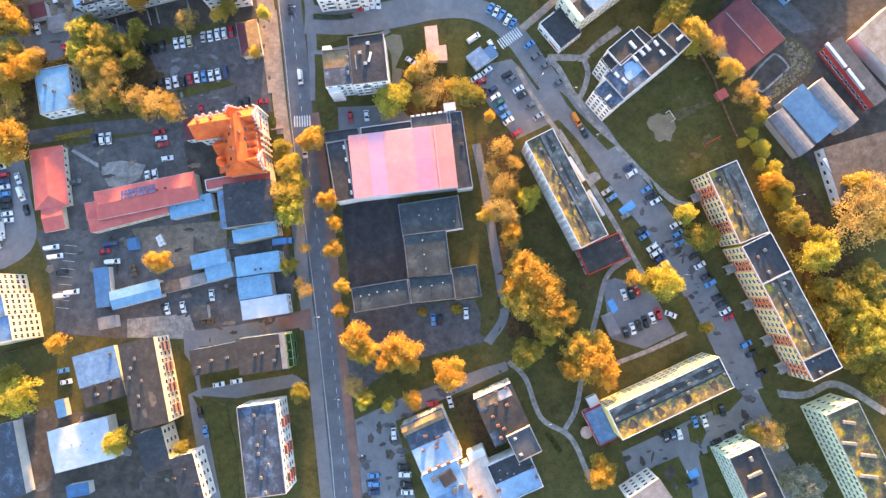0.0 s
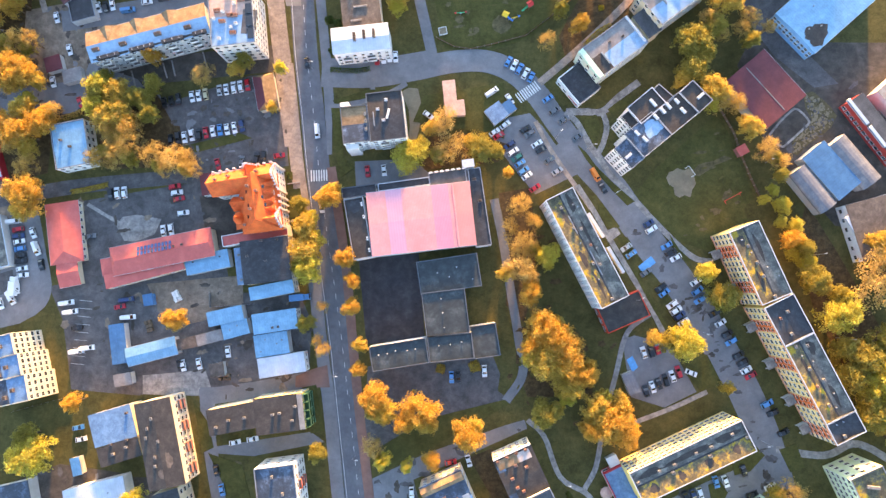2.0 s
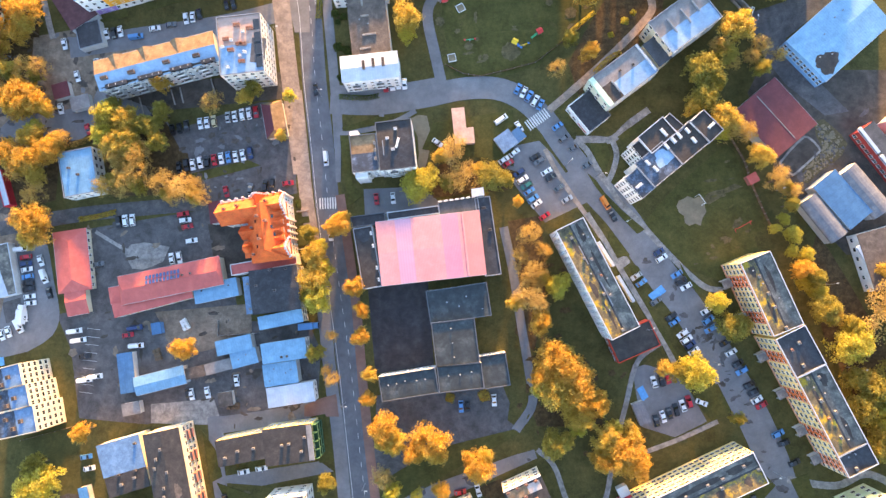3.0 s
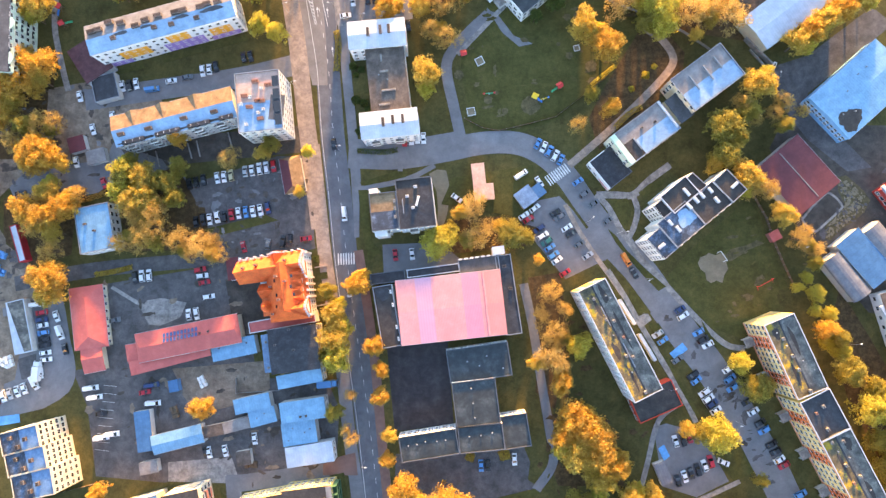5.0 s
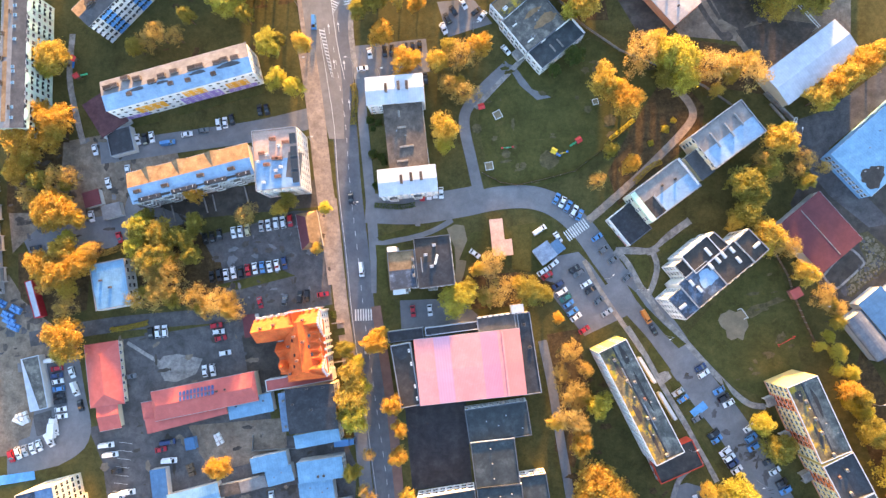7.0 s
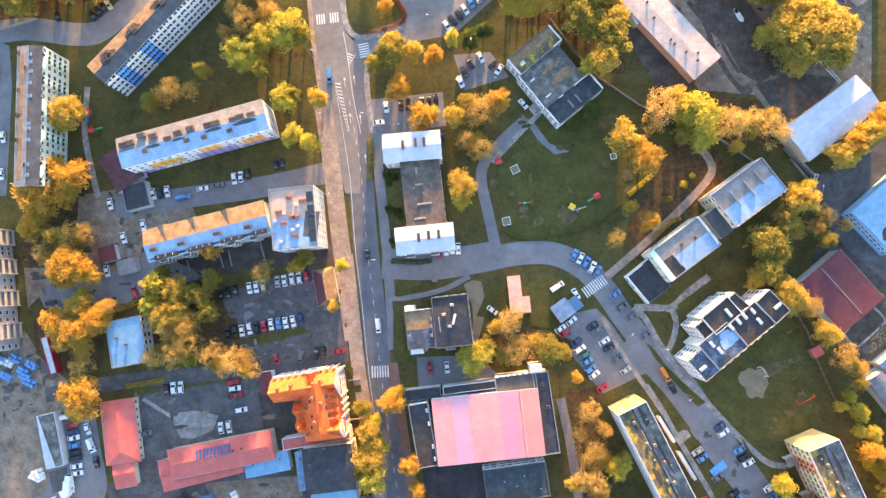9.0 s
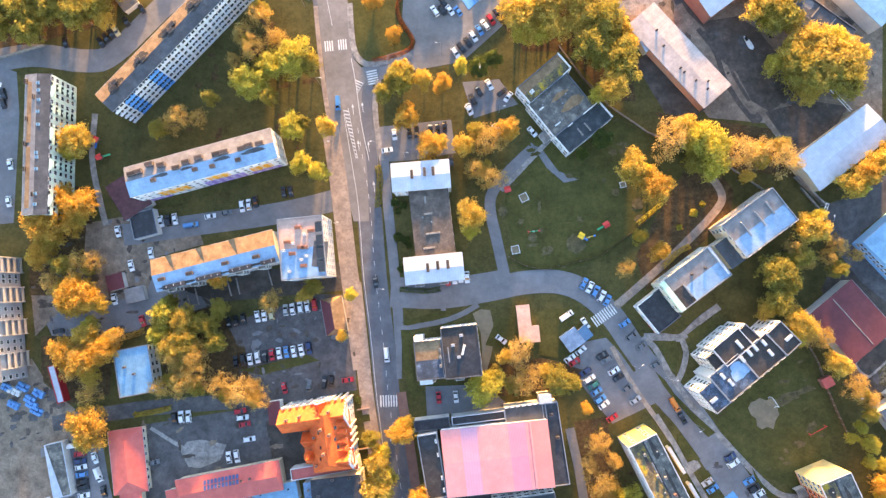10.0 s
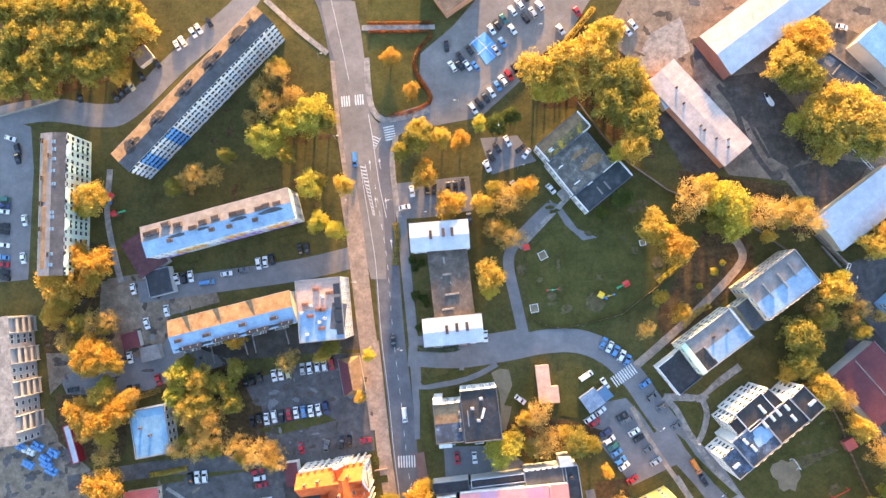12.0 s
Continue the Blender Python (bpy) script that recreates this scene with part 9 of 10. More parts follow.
trees("orange", 13, (-171.4, 132.4, 6.1), (-183.6, 125.0, 8.0), (-45.3, 154.6, 4.7), (-17.8, 160.8, 4.2), (-53.7, 164.7, 4.2), (33.7, 140.0, 6.1), (106.1, 145.2, 4.7), (117.1, 153.4, 4.7), (35.5, 117.5, 3.3))
trees("rust", 12, (-171.6, 110.9, 4.7), (-24.9, 156.9, 6.1), (-28.9, 146.4, 4.2), (-23.7, 143.3, 5.2), (23.7, 111.5, 3.3), (81.1, 118.9, 3.8), (-168.6, 77.5, 6.1))
trees("yellow", 13, (-95.1, 161.0, 4.7), (-91.6, 148.3, 3.8), (-85.3, 145.1, 3.3), (53.7, 147.2, 4.7))
trees("olive", 12, (75.1, 110.8, 6.6), (78.9, 107.8, 4.2), (28.7, 122.7, 2.8), (96.6, 111.9, 2.8), (-144.7, 160.3, 3.3))
trees("green", 9, (16.2, 157.7, 3.8), (9.0, 152.4, 2.3))
trees("rust", 14, (-108.1, 202.0, 4.7), (-109.8, 189.4, 5.2), (-135.7, 164.5, 4.2))
trees("gold", 14, (-48.0, 178.6, 3.5))
trees("olive", 14, (-56.4, 178.2, 5.6), (-62.4, 173.5, 3.8), (-125.7, 171.8, 2.8), (-104.1, 171.9, 3.3))
trees("yellow", 12, (-110.8, 177.7, 6.6), (-103.4, 184.0, 5.6), (-95.6, 186.7, 6.6), (-34.7, 184.1, 2.8))
trees("orange", 5, (-67.6, 210.2, 3.7), (-59.6, 197.6, 3.4))
trees("orange", 8, (-41.3, 178.6, 3.5), (-54.1, 167.7, 3.8))
trees("orange", 13, (80.1, 213.3, 7.5))
trees("green", 8, (-28.1, 184.4, 4.2), (-23.0, 187.6, 3.3))
bush(-58.5, 135.1, 1.6, "green")
bush(-55.3, 134.0, 1.4, "green")
bush(-57.1, 122.2, 1.8, "green")
bush(-54.0, 121.2, 1.6, "green")
bush(-55.8, 110.6, 1.4, "green")
bush(-52.9, 119.1, 1.2, "green")
bush(-57.3, 131.9, 1.2, "green")
bush(50.0, 132.1, 1.6, "yellow")
bush(53.1, 135.3, 1.2, "yellow")
bush(44.8, 126.8, 1.2, "yellow")
bush(-13.4, -7.0, 1.8, "gold")
bush(-1.2, -6.0, 2.2, "gold")
car_row(-118.6, 90.5, -87.3, 97.1, -79.8, "kkk.wwy.swwwr")
car_row(-115.6, 76.1, -88.9, 81.4, -79.9, "kkwwkrwbwwd")
car_row(-137.3, 55.1, -132.2, 56.2, -79.4, "kww")
car_row(-113.3, 58.4, -109.5, 48.8, 10.6, "rwr.w")
car_row(-116.7, 41.7, -113.9, 42.3, -79.7, "ww")
car_row(-88.4, 68.2, -80.1, 69.5, -93.1, "g.kk")
car(-144.1, 39.6, 12.9, "g")
car(-97.3, 67.0, -74.0, "r")
car(-74.3, 70.3, 8.8, "r")
car(-151.6, 14.9, 8.8, "w", "van")
car(-149.9, 11.6, 8.8, "w", "van")
car(-147.5, 5.8, 10.0, "k")
car(-146.8, -2.8, 8.9, "w", "van")
car(-143.0, -1.5, 8.9, "w", "van")
car(-128.3, 9.9, 5.3, "w", "van")
car(-129.1, 16.4, 9.9, "d", "van")
car(-131.7, 13.7, 11.8, "r")
car(-108.5, -7.3, -76.1, "k")
car(-107.3, -7.3, -76.2, "w")
car(-101.4, -6.6, -76.3, "w")
car(-90.9, -2.1, -82.1, "w")
car(-166.0, 40.7, -68.4, "w")
car(-164.3, 34.8, -67.2, "w", "van")
car(-162.1, 28.8, -75.4, "k")
car(-144.9, -30.2, 11.5, "b")
car(-143.6, -34.3, 12.7, "w")
car(-87.2, -34.4, 11.0, "w")
car(-80.8, -33.1, 11.0, "w")
car(-93.5, -44.4, -76.3, "k")
car(-91.3, -51.2, -76.3, "b")
car(-41.3, 64.6, -83.1, "r")
car(-35.2, 65.0, -83.3, "w")
car(-9.5, -10.0, -86.4, "b")
car(-7.1, -9.8, -86.5, "k")
car(2.3, -7.6, -86.6, "w")
car(-23.2, -50.8, -86.4, "w")
car(-9.5, -39.8, 12.1, "r")
car(-3.1, -39.3, -73.9, "w")
car(-0.3, -28.9, -105.1, "w")
car_row(-30.2, -65.6, -29.9, -71.5, 3.9, "bbd")
car_row(-19.4, -62.1, -18.2, -71.3, -1.7, "kwkw")
car_row(10.4, 106.3, 18.9, 100.0, 62.2, "bwbwb")
car(4.2, 94.5, 34.5, "w", "van")
car(10.9, 91.9, -56.8, "w")
car(9.3, 82.2, 38.7, "w")
car(5.4, 79.4, 33.8, "w")
car(7.0, 78.1, 33.5, "r")
car(6.4, 85.9, 33.5, "w")
car(25.0, 92.1, 34.5, "b")
car(42.2, 63.8, -59.7, "o", "van")
car(44.9, 58.9, -59.7, "k")
car(35.8, 77.8, 34.4, "g")
car_row(11.0, 74.6, 17.4, 63.1, 34.4, "dwtbbw")
car(20.3, 58.8, 34.4, "r")
car_row(16.7, 80.8, 28.4, 65.3, 34.4, "kg.wk.g.s")
car_row(27.5, 87.7, 30.9, 84.2, 34.4, "gg")
car_row(53.0, 37.3, 55.0, 34.8, 34.2, "sb")
car_row(61.2, 45.9, 62.2, 43.8, 29.6, "dw")
car_row(67.5, 38.0, 70.7, 33.7, 29.6, "bkw")
car(60.0, 28.4, 34.2, "g")
car_row(65.3, 23.1, 73.2, 10.9, 34.2, "kb.wwdw")
car_row(77.7, 25.5, 79.2, 18.7, 34.2, "wbb")
car_row(84.2, 13.9, 86.1, 10.6, 29.6, "kw")
car_row(88.4, 6.6, 96.2, -7.9, 29.5, "kb.kkwr")
car_row(101.9, -17.4, 107.3, -27.3, 24.5, "bk.k")
car_row(59.0, -0.4, 63.8, 1.0, -72.0, "wkr")
car_row(59.5, -13.6, 71.2, -7.0, -72.0, "kwkkwr")
car(75.5, -7.1, -21.4, "w")
car(102.2, -46.0, 25.0, "w")
car(90.9, -51.5, 22.4, "k")
car(95.9, -48.7, 22.4, "k")
car(113.8, -53.2, 22.4, "s")
car(93.1, -40.7, -72.4, "k")
car(82.4, -66.1, 22.4, "d")
car_row(73.2, -50.1, 78.0, -49.0, -72.0, "kdw")
car_row(83.6, -45.0, 86.8, -44.4, -72.2, "bw")
car_row(-171.9, 42.1, -168.9, 25.0, 9.2, "rdwbkkww")
car(-173.4, 45.0, 8.0, "w", "van")
car_row(-186.7, 10.2, -176.6, 14.3, -69.3, "rwsww")
car(-171.0, 20.5, -80.8, "w", "van")
car(-172.8, 16.4, -59.7, "w", "van")
car(-64.9, 105.6, -83.0, "k")
car(-60.4, 79.5, -83.0, "w", "van")
car(-57.9, 51.1, -83.0, "w")
car(-61.6, 154.5, 10.8, "w")
car(-59.0, 160.4, -82.6, "w")
car(-38.0, 150.8, -83.0, "k")
car(-31.5, 169.7, -60.5, "w")
car(-21.2, 162.7, -49.9, "w")
car(-8.2, 161.6, -48.7, "w")
car(-19.1, 85.7, -35.2, "w")
car_row(-38.6, 107.1, -31.5, 108.0, -86.0, "rwww")
car_row(-53.3, 161.1, -40.5, 163.1, -85.8, "kk.kkk")
car_row(-44.8, 207.7, -36.0, 207.7, -55.2, "wkwb")
car_row(-41.9, 211.4, -38.5, 213.9, -55.3, "kk")
car_row(-30.2, 221.5, -26.0, 225.8, -55.6, "wkt")
car_row(-22.4, 228.7, -17.6, 234.3, -55.9, "wwk")
car_row(-17.6, 225.8, -12.3, 230.8, -55.9, "ksw")
car_row(-36.7, 191.4, -19.2, 208.5, -55.2, "wkkwbwrkk")
car(-47.0, 215.2, -83.8, "k")
car(-22.4, 221.6, -55.8, "w")
car(-26.2, 216.6, -55.7, "b")
car(-28.5, 213.4, -55.6, "s")
car(-4.6, 221.5, -56.1, "w")
car(1.4, 228.4, -55.7, "r")
car(-31.3, 170.2, -69.3, "w")
car(-24.1, 179.3, -61.1, "w")
car(-17.1, 174.7, -124.9, "w")
car(-19.3, 176.5, 39.4, "k")
car(19.9, 220.8, -50.9, "w")
car(22.0, 223.2, -50.9, "w")
car(97.6, 222.0, -12.2, "w")
car(-80.4, 172.1, -85.5, "b", "van")
car_row(-30.3, 174.0, -27.8, 176.6, -58.1, "kk")
car_row(-149.3, 216.0, -141.3, 222.1, -56.5, "ww.ww")
car_row(-172.1, 195.6, -166.3, 200.4, -55.9, "kkky")
car(-137.3, 224.7, -56.8, "k")
car(-185.8, 195.7, -74.4, "k")
car(-156.7, 208.9, -56.3, "k")
car(-162.6, 203.8, -56.2, "k")
car(-212.1, 179.7, -16.1, "w")
car(-204.5, 148.5, -80.0, "w")
car(-204.2, 134.3, -80.0, "w")
car(-161.7, 123.3, -75.7, "w")
car(-127.0, 129.3, 10.9, "w")
car(-120.9, 130.8, 10.9, "g")
car(-134.0, 126.1, 9.1, "b", "van")
car(-148.8, 115.5, -78.7, "w")
car(-156.0, 110.7, -73.0, "w")
car(-161.7, 98.2, -75.6, "w")
car(-150.8, 90.4, -68.6, "r")
car(-182.3, 86.2, 10.2, "k")
car_row(-213.0, 156.6, -211.1, 126.9, -5.2, "tdw.kk.w.brkk")
car_row(-208.9, 175.5, -208.7, 171.8, -75.1, "kk")
car_row(-145.6, 127.0, -140.3, 128.1, -76.0, "wkw")
car_row(-115.2, 133.4, -110.2, 134.7, -79.5, "wwk")
car_row(-99.8, 138.5, -97.3, 139.0, -79.8, "kk")
car_row(-161.2, 86.2, -158.7, 86.6, -81.3, "kk")
lamp(-62.7, 103.2, 0.0)
lamp(-57.5, 55.5, 0.3)
lamp(-51.1, -9.3, 0.6)
lamp(-43.4, -37.7, 1.1)
lamp(27.8, 77.1, 45.7)
lamp(39.2, 73.3, 0.0)
lamp(49.5, 57.0, -152.9)
lamp(117.9, 35.1, 11.7)
lamp(80.2, 7.1, -179.1)
lamp(55.4, 18.5, 27.2)
lamp(99.9, -30.4, -179.1)
lamp(77.6, -61.3, 89.1)
lamp(-34.8, -56.6, 1.1)
lamp(29.9, -44.9, 1.1)
lamp(126.7, 6.0, 0.6)
lamp(103.7, 68.8, -162.7)
lamp(-93.8, 209.5, 0.0)
lamp(-87.1, 179.2, 0.0)
lamp(-83.5, 155.9, 0.3)
lamp(-79.5, 126.7, 0.8)
lamp(-55.0, 151.9, 0.3)
lamp(-42.1, 192.2, 180.0)
lamp(94.9, 128.8, 88.3)
lamp(-65.1, 156.0, -179.7)
lamp(-20.5, 168.9, 0.3)
lamp(-14.4, 220.2, -0.3)
lamp(-27.8, 184.7, -89.7)
fence([(1.7, 193.9), (10.5, 181.7), (19.6, 171.6), (33.8, 161.5), (47.8, 155.6), (63.7, 148.3), (74.5, 140.7), (81.3, 134.7)], 1.7, "concrete", "pale concrete boundary wall beside trees")
fence([(87.6, 88.3), (92.4, 79.3), (94.9, 70.9), (98.2, 62.5), (102.1, 53.7)], 1.6, "wood", "weathered boundary fence along the works yard")
fence([(-217.2, 188.0), (-205.2, 191.3), (-193.7, 194.6)], 1.8, "concrete", "pale concrete wall with posts beside a lane")
fence([(-16.6, 115.5), (-9.9, 112.0), (-3.7, 111.0), (6.7, 113.5), (17.0, 116.3), (27.0, 124.2), (36.7, 132.3)], 1.0, "wood", "low timber playground fence")
fence([(-98.3, 19.3), (-98.1, 14.0), (-82.3, 15.2)], 1.5, "steel", "grey metal yard fence")
fence([(-169.5, -24.9), (-156.9, -21.4), (-147.5, -18.8)], 1.4, "wood", "low garden fence beside grass")
hedge([(-76.5, 221.0), (-66.2, 221.0), (-52.4, 221.2)], 1.4, 0.9, "red")
hedge([(-77.0, 224.3), (-66.3, 224.3), (-51.8, 224.4)], 1.4, 0.9, "red")
hedge([(-52.6, 219.9), (-58.0, 212.7), (-58.1, 205.1), (-52.7, 196.0), (-57.3, 191.3), (-67.8, 188.7)], 1.6, 1.0, "red")
hedge([(29.9, 128.0), (33.6, 131.2), (38.8, 135.5)], 1.6, 1.2, "yellow")
hedge([(-152.3, 56.3), (-146.0, 57.4), (-138.6, 59.1)], 1.5, 1.2, "gold")
hedge([(-152.6, 56.2), (-146.2, 57.3), (-138.7, 59.1)], 2.0, 1.2, "gold")
hedge([(-13.3, 205.0), (-2.8, 216.9), (7.7, 229.8)], 2.2, 1.6, "gold")
hedge([(-162.2, 83.4), (-154.8, 85.0), (-149.6, 87.1)], 2.2, 1.4, "rust")
hedge([(38.6, 112.2), (43.8, 117.5), (48.3, 120.0)], 2.0, 1.6, "gold")
hedge([(-64.7, 133.1), (-64.2, 143.5), (-65.0, 148.7)], 2.4, 1.4, "olive")
hedge([(-56.2, 103.2), (-46.5, 102.7), (-41.2, 103.6)], 2.0, 1.2, "green")
hedge([(31.5, -49.4), (34.9, -54.3), (36.3, -56.2)], 1.6, 1.0, "green")
for pts in ([(-71.4, 64.4), (-69.4, 64.4), (-69.1, 61.2), (-71.0, 61.2)], [(-70.6, 57.6), (-66.3, 58.2), (-65.9, 55.8), (-70.3, 55.2)], [(-70.2, 50.3), (-65.3, 51.0), (-64.7, 47.8), (-69.7, 47.1)]):
    slab("lawn", pts, "lawn", 0.13, "small clipped lawn before the town hall", "lawn")
hedge([(-71.2, 64.2), (-70.4, 61.6)], 1.2, 0.9, "green")
for a, b in (((-70.8, 59.7), (-66.5, 60.4)), ((-70.0, 45.7), (-64.8, 46.6))):
    garden_wall(a, b, 0.35, 0.7, "brick", "low brick forecourt wall with a pale coping")
for a, b in (((-140.7, 100.8), (-139.8, 96.9)), ((-135.1, 101.6), (-133.4, 96.6)), ((-131.9, 102.6), (-130.1, 96.6)), ((-119.9, 105.6), (-118.1, 99.9)), ((-116.6, 106.6), (-115.0, 100.6)), ((-104.8, 109.9), (-103.0, 104.0))):
    garden_wall(a, b, 0.3, 0.6, "concrete", "low pale concrete wall in a dark yard")
for a, b in (((39.2, 49.3), (44.5, 40.8)), ((46.1, 37.2), (51.5, 28.2))):
    x, y = (a[0] + b[0]) / 2, (a[1] + b[1]) / 2
    block("entrance_canopy", x, y, math.degrees(math.atan2(b[1] - a[1], b[0] - a[0])), math.dist(a, b), 0.9, 3.0, "long narrow pale entrance canopy beside a block", (0.66, 0.56, 0.36), roof="coping_pale", category="canopy", parapet=0.05)
garden_wall((85.9, 145.5), (95.9, 135.2), 0.5, 2.2, "concrete", "pale concrete boundary wall of the works")
garden_wall((88.0, 141.5), (94.2, 134.1), 0.35, 1.0, "concrete", "low concrete kerb wall of the works")
gate_beam((95.3, 135.4), (92.3, 127.7), 4.0)
gate_beam((92.0, 184.5), (102.2, 192.4), 11.0)
gate_beam((96.4, 178.0), (104.4, 168.6), 4.0)
play_tower(9.2, 123.3, -27.0, 'toy_yellow', 'toy_blue')
play_tower(18.1, 127.3, -148.3, 'toy_red', 'toy_green')
play_tower(-169.2, 151.1, 27.3, 'toy_red', 'toy_green')
play_tower(-170.9, 157.7, -113.7, 'toy_red', 'toy_blue')
seesaw(-7.5, 124.9, 6.0, 'toy_green', 'toy_red')
seesaw(12.5, 122.9, 17.3, 'toy_yellow', 'toy_blue')
play_house(-17.2, 140.1, 14.6)
sand_pit(-11.1, 137.3, 27.3)
sand_pit(-14.1, 118.1, 11.7)
sand_pit(24.8, 142.3, 14.4, 1.8)
boat(70.5, 194.8, -61.1)
truck(-64.9, 17.9, 6.2, 'b', 'bright blue delivery lorry beside the road')
truck(-171.5, 20.8, 88.4, 'w', 'white box lorry on a car park')
pallets(-191.8, 60.5, -23.9, 'tarp', 'stack of pallets under blue sheeting')
pallets(-189.1, 56.5, -23.9, 'tarp', 'stack of pallets under blue sheeting')
pallets(-183.3, 23.8, -67.7, 'lamp_head', 'stack of white sacks on a yard')
pallets(-91.9, -11.9, 0.8, 'wood', 'stack of weathered timber pallets')
pallets(-111.4, 17.5, -61.1, 'lamp_head', 'heap of pale building rubble')
pallets(-121.1, 6.5, -68.9, 'wood', 'stack of weathered timber pallets')
trees("orange", 12, (-178.4, 135.8, 4.2), (-174.6, 125.2, 3.8), (-171.3, 101.2, 6.6), (-174.0, 98.0, 5.6), (-175.0, 79.5, 5.6), (-160.5, 80.7, 5.2), (-185.5, 114.6, 4.7))
trees("rust", 12, (-156.6, 85.4, 3.1), (-171.4, 72.4, 4.2), (-165.0, 64.9, 4.2), (-180.7, 104.2, 4.2), (-166.4, 111.6, 3.8), (-135.6, 79.9, 5.2), (-131.1, 69.8, 5.6), (-139.2, 67.7, 4.2), (-101.5, 98.5, 4.2))
trees("gold", 12, (-177.3, 152.8, 3.3), (-167.0, 85.7, 4.7), (-75.5, 86.5, 2.1), (-89.2, 100.7, 2.8))
trees("olive", 11, (-120.1, 95.4, 3.8), (-126.1, 90.2, 4.2), (-86.4, 103.9, 3.3), (-186.7, 159.6, 3.3))
trees("gold", 13, (-10.2, 195.9, 4.2))
trees("rust", 12, (-114.5, 196.1, 4.7), (-102.0, 194.0, 4.2), (-117.3, 185.6, 3.3), (-130.0, 164.8, 3.3), (-140.3, 162.7, 3.8))
trees("yellow", 9, (114.4, 32.4, 3.3), (109.6, 35.3, 2.3), (100.3, 54.4, 1.9), (106.0, 46.3, 2.1))
trees("gold", 12, (27.9, -7.0, 4.2), (48.4, -17.5, 4.2))
trees("rust", 11, (-106.6, 68.3, 3.8), (-114.8, 64.1, 3.3), (101.0, 71.8, 4.7), (105.8, 67.8, 3.3), (90.4, 88.3, 3.8), (10.9, 43.9, 3.3), (17.0, 33.8, 3.3), (-55.4, 15.0, 2.3), (-57.1, 2.9, 2.3))
trees("rust", 10, (96.5, 120.3, 3.8), (93.5, 116.2, 3.3), (103.3, 117.2, 2.3), (86.5, 114.1, 2.8))
trees("olive", 12, (125.9, -6.8, 5.2), (112.6, 37.4, 3.3))
trees("olive", 12, (-131.7, 84.0, 5.6), (-138.3, 92.1, 5.2), (-167.3, 75.5, 4.2), (-176.9, 110.5, 4.2), (83.1, 116.8, 4.2))
trees("yellow", 9, (-25.5, 69.3, 6.3))
trees("olive", 8, (0.6, 72.3, 5.6), (5.7, 71.2, 3.3))
trees("rust", 8, (-10.7, 72.2, 6.1))
trees("pale", 9, (-13.5, 81.9, 5.4))
block("entrance_canopy", 47.3, -37.7, 27.1, 3.6, 3.3, 3.0, "white entrance canopy beside a shop", WHITE, roof="lamp_head", category="canopy", parapet=0.05)
parasol(45.1, -48.8, 2.2, 'roof_salmon', 'pinkish round parasol beside a shop')
patch_field("ground_patches", [(-149.8, 52.6), (-103.2, 60.7), (-98.2, 44.7), (-94.8, 38.3), (-90.9, 19.3), (-86.5, 15.2), (-107.4, 6.6), (-127.8, -10.3), (-148.7, -16.7), (-153.2, 8.2), (-148.7, 23.1), (-147.2, 44.4)], 70, ('asphalt_dark', 'asphalt_mid', 'earth'), 0.5, 2.6, "dark tar repairs and dried puddles on a yard")
patch_field("ground_patches", [(-90.9, 19.3), (-65.6, 19.5), (-60.7, 9.2), (-61.4, -17.6), (-97.9, -19.2), (-106.8, -5.9), (-86.3, 8.9)], 50, ('asphalt_dark', 'mud', 'earth'), 0.4, 2.2, "dark stains and worn places on a yard")
patch_field("ground_patches", [(-119.9, 89.6), (-86.3, 101.0), (-72.7, 101.0), (-71.3, 68.4), (-103.3, 64.0), (-113.1, 67.2)], 60, ('mud', 'asphalt_dark', 'asphalt_old'), 0.4, 1.8, "potholes and dried puddles on a car park")
patch_field("ground_patches", [(-187.4, 124.1), (-159.3, 129.2), (-146.2, 119.9), (-130.8, 122.8), (-149.0, 104.8), (-150.2, 99.5), (-181.2, 95.0), (-191.7, 88.5), (-194.9, 105.6)], 60, ('mud', 'asphalt_dark', 'asphalt_old'), 0.4, 2.2, "puddles and broken surface of a yard")
patch_field("ground_patches", [(-191.1, 96.0), (-148.4, 105.9), (-123.3, 97.5), (-118.8, 90.1), (-147.5, 87.8), (-163.4, 84.9), (-184.9, 83.9)], 30, ('asphalt_dark', 'asphalt_mid'), 0.5, 2.4, "dark tar repairs on a car park")
patch_field("ground_patches", [(9.7, 217.9), (22.3, 239.6), (120.9, 238.9), (117.8, 163.4), (91.5, 144.9), (76.2, 165.3), (56.1, 167.2), (32.3, 200.7)], 70, ('mud', 'asphalt_mid', 'asphalt_dark'), 0.5, 3.0, "puddles and tracks on a works yard")
patch_field("ground_patches", [(98.7, 105.0), (154.4, 113.5), (159.9, 46.1), (127.9, 48.0), (104.2, 75.1)], 40, ('mud', 'asphalt_mid', 'asphalt_dark'), 0.5, 2.6, "puddles and tracks on a works yard")
patch_field("ground_patches", [(-38.0, -46.6), (-18.8, -37.3), (9.6, -26.8), (16.7, -24.7), (17.7, -27.7), (-22.7, -46.4), (-15.2, -73.4), (-34.4, -73.8)], 40, ('asphalt_dark', 'asphalt_mid'), 0.5, 2.4, "dark tar repairs on a car park")
patch_field("ground_patches", [(57.1, 45.5), (63.2, 39.3), (74.8, 25.9), (92.4, -5.5), (103.8, -35.3), (97.8, -35.4), (86.4, -7.6), (68.7, 24.8), (54.6, 43.4)], 36, ('asphalt_dark', 'asphalt_mid'), 0.4, 2.0, "dark tar repairs on an estate street")
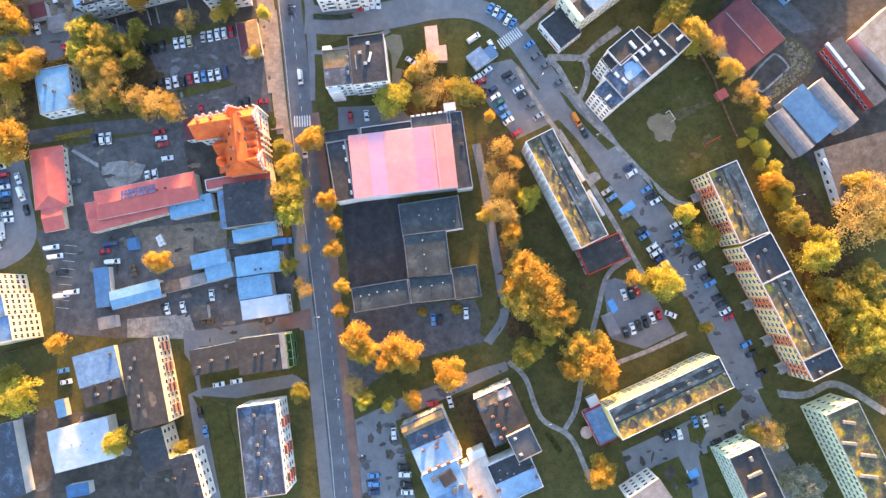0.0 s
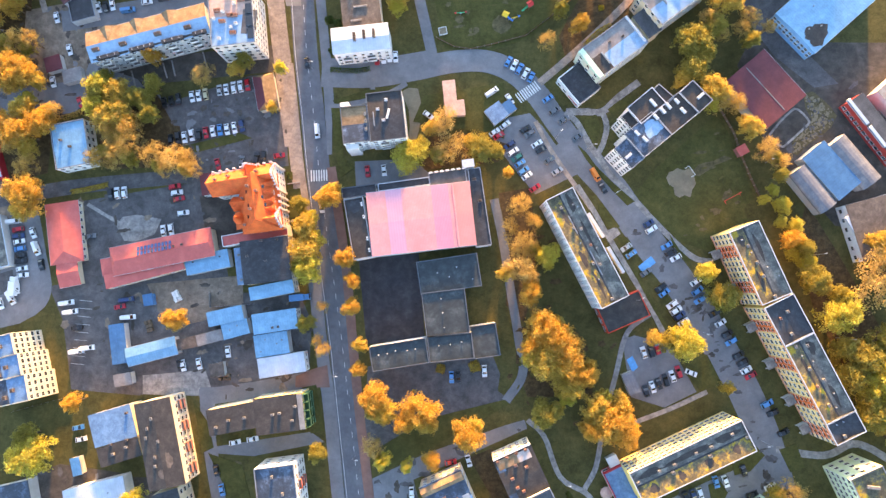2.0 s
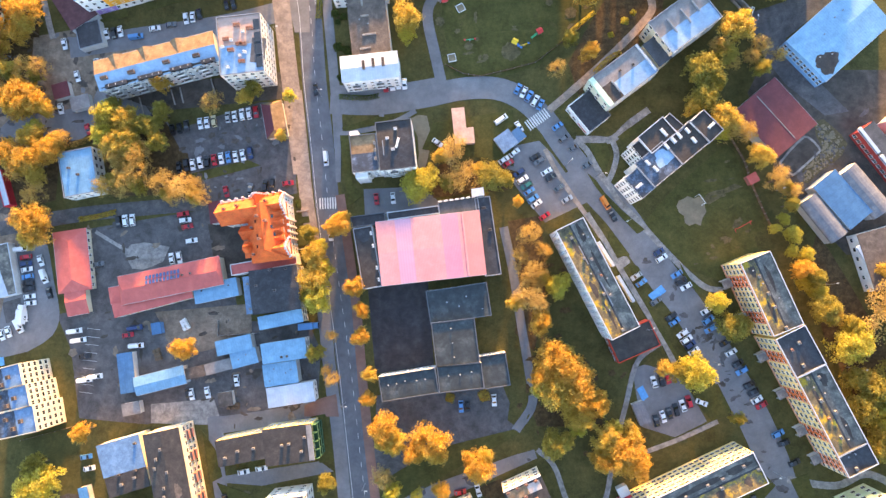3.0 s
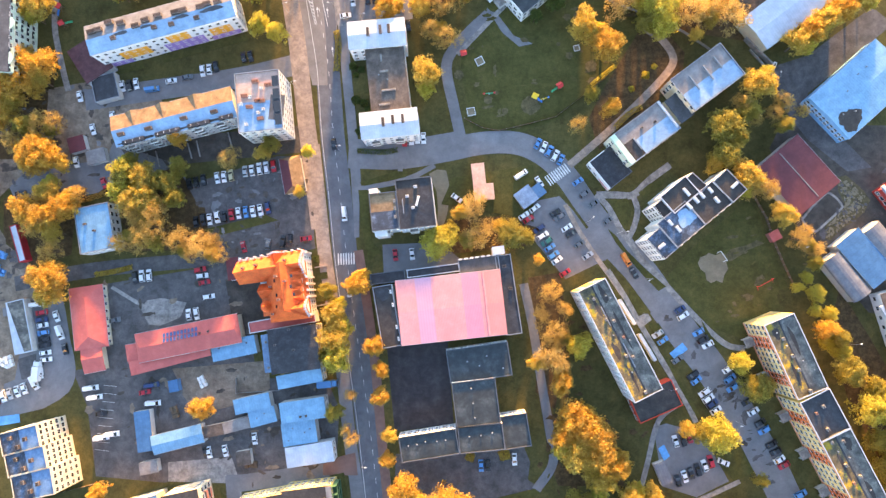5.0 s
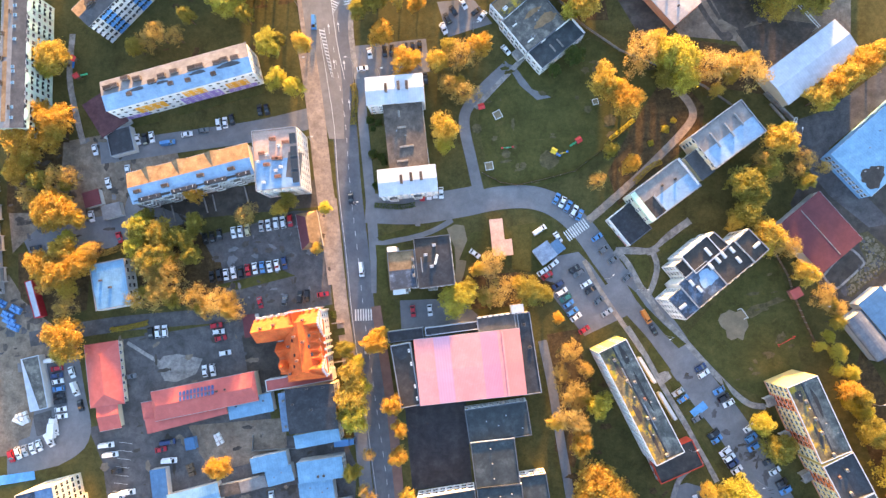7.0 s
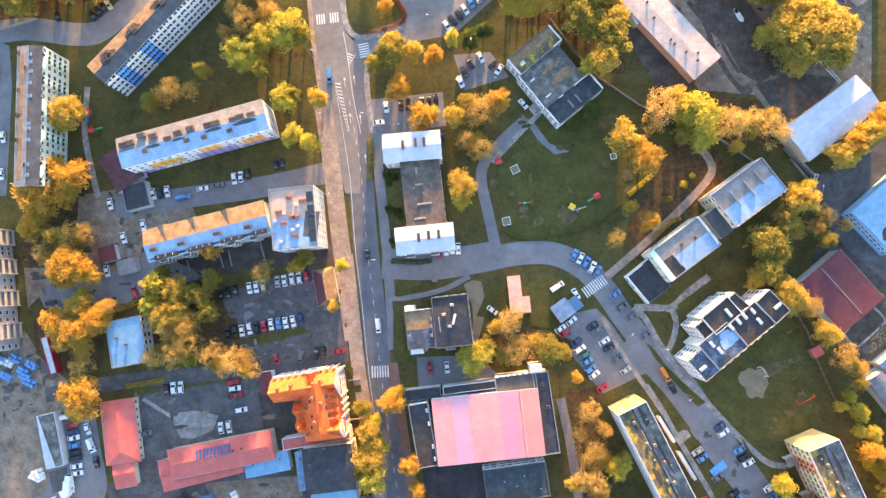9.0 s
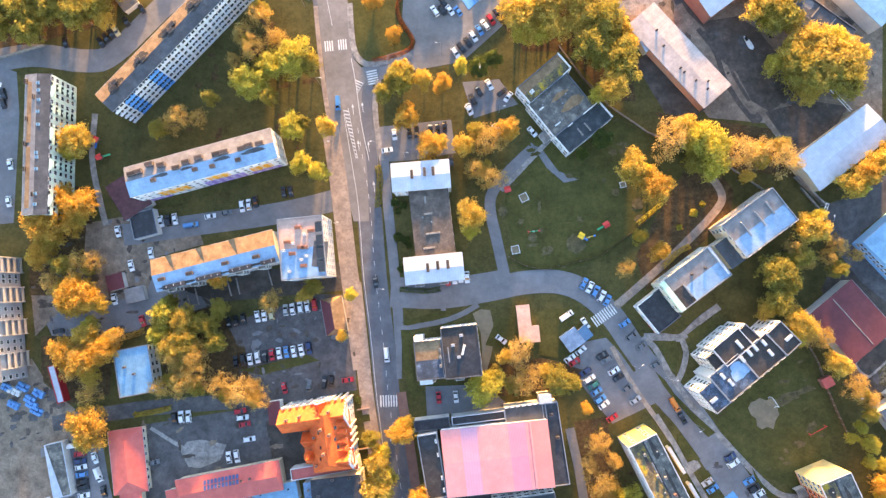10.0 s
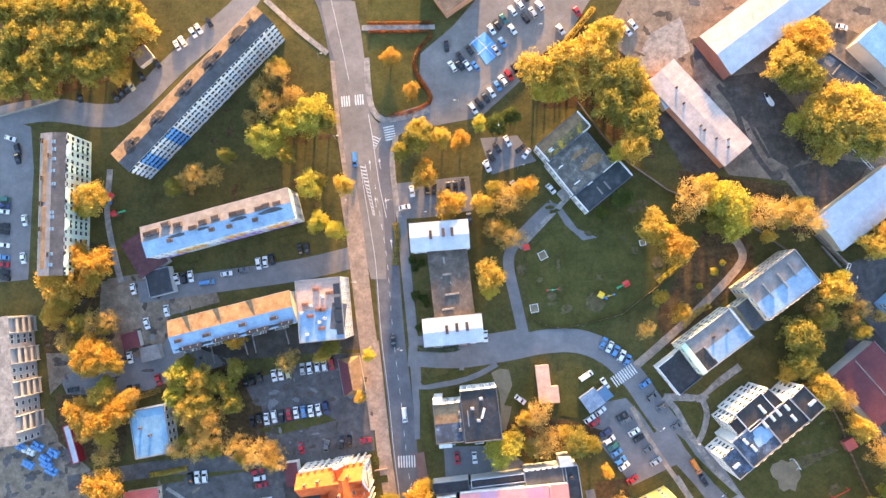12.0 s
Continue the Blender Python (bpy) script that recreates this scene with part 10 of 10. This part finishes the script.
patch_field("ground_patches", [(57.8, -55.8), (85.8, -42.5), (103.8, -35.3), (106.5, -47.1), (87.6, -53.3), (83.4, -69.0), (63.6, -71.7)], 30, ('asphalt_dark', 'asphalt_mid'), 0.4, 2.2, "dark tar repairs on a car park")
patch_field("ground_patches", [(-151.4, -43.5), (-128.1, -46.2), (-117.2, -57.1), (-94.7, -75.0), (-162.1, -76.4), (-167.9, -49.9)], 40, ('asphalt_mid', 'mud', 'asphalt_old'), 0.5, 2.6, "stains and worn places on a yard")
patch_field("ground_patches", [(-209.1, 65.2), (-190.3, 69.6), (-174.8, 57.8), (-176.1, 43.8), (-207.7, 43.0)], 50, ('mud', 'asphalt_mid'), 0.5, 2.4, "churned ground of a building site")
patch_field("ground_patches", [(7.0, 56.9), (21.2, 58.0), (38.1, 20.4), (50.3, 10.3), (42.0, -26.3), (17.7, -24.7), (9.9, -8.6), (16.6, 9.9)], 90, ('litter', 'grass'), 0.5, 2.4, "drifts of fallen leaves on rough grass")
patch_field("ground_patches", [(-123.9, 207.3), (-96.0, 209.5), (-88.5, 168.6), (-94.2, 143.2), (-143.7, 161.9), (-140.1, 179.1)], 90, ('litter', 'grass'), 0.5, 2.6, "drifts of fallen leaves on rough grass")
patch_field("ground_patches", [(-18.3, 133.6), (-17.3, 146.0), (-6.0, 162.7), (21.6, 167.0), (49.8, 154.8), (45.6, 144.5), (19.1, 115.7), (1.0, 109.4), (-13.2, 111.2)], 70, ('worn', 'grass', 'lawn'), 0.4, 2.0, "worn and leaf-strewn places on a lawn")
patch_field("ground_patches", [(80.5, 73.0), (86.0, 84.0), (92.3, 75.1), (100.1, 53.7), (84.7, 35.7), (70.0, 44.0), (80.0, 52.0), (82.0, 62.0)], 40, ('worn', 'grass', 'lawn'), 0.5, 2.4, "worn and leaf-strewn places on a field")
pallets(-194.7, 65.1, -24.3, 'tarp', 'stack of pallets under blue sheeting')
pallets(-191.1, 58.6, -24.2, 'tarp', 'stack of pallets under blue sheeting')
pallets(-198.0, 58.5, -24.2, 'tarp', 'stack of pallets under blue sheeting')
pallets(-200.5, 64.6, -24.2, 'tarp', 'stack of pallets under blue sheeting')
pallets(-188.8, 62.8, -24.4, 'tarp', 'stack of pallets under blue sheeting')
pallets(-197.8, 63.4, -24.3, 'lamp_head', 'stack of white sacks on a yard')
pallets(-184.7, 22.6, -23.8, 'lamp_head', 'stack of white sacks on a yard')
wood("yellow", 13, (123.3, 14.6, 7.2), (140.5, -14.2, 7.4), (137.0, -5.6, 5.6))
wood("olive", 12, (131.8, -0.9, 6.4), (143.3, -26.7, 7.4), (124.2, 2.9, 4.2))
wood("pale", 13, (137.1, 27.5, 10.3), (142.2, 35.5, 7.0))
wood("yellow", 13, (51.9, 154.5, 8.0), (47.9, 158.6, 5.2))
wood("pale", 14, (39.7, 157.3, 7.5), (63.5, 152.1, 6.6), (77.3, 150.1, 6.1), (69.5, 153.2, 4.7))
wood("olive", 14, (-208.6, 225.7, 7.0), (-191.4, 225.6, 6.6), (-172.2, 227.7, 6.1), (-203.6, 214.9, 6.6), (-182.2, 214.8, 6.6), (-166.2, 212.7, 6.1), (-196.5, 204.2, 6.1), (-176.2, 203.1, 6.1), (-204.7, 197.8, 5.6))
wood("olive", 13, (-200.3, 223.8, 6.6), (-181.1, 227.0, 6.6), (-174.2, 217.2, 6.6), (-207.8, 206.6, 6.1), (-186.3, 205.5, 6.1))
wood("gold", 14, (-192.8, 213.8, 6.6), (-159.1, 219.0, 5.6), (-14.3, 201.9, 7.0), (-4.3, 206.0, 7.0), (5.7, 209.1, 8.5), (19.3, 175.4, 6.1), (11.8, 217.4, 4.7), (72.4, 205.9, 6.6), (93.4, 184.7, 9.9))
wood("olive", 14, (-163.6, 225.5, 6.1), (-168.9, 205.2, 5.6), (-193.9, 196.8, 5.2), (15.6, 199.8, 7.5), (11.6, 190.6, 6.6), (21.4, 185.5, 8.0), (76.9, 200.8, 7.0), (83.7, 181.6, 8.9), (98.9, 177.7, 6.6))
wood("gold", 13, (-2.2, 198.0, 6.1), (7.8, 200.0, 6.6), (88.2, 191.9, 7.0), (80.3, 186.8, 5.6), (101.6, 187.9, 5.6))
wood("yellow", 12, (134.3, -10.5, 6.1), (144.9, -6.5, 6.1))
wood("olive", 12, (139.6, 5.1, 6.0), (133.1, -18.2, 6.6))
plant_wood("dense autumn woodland with gold, olive and rust crowns")
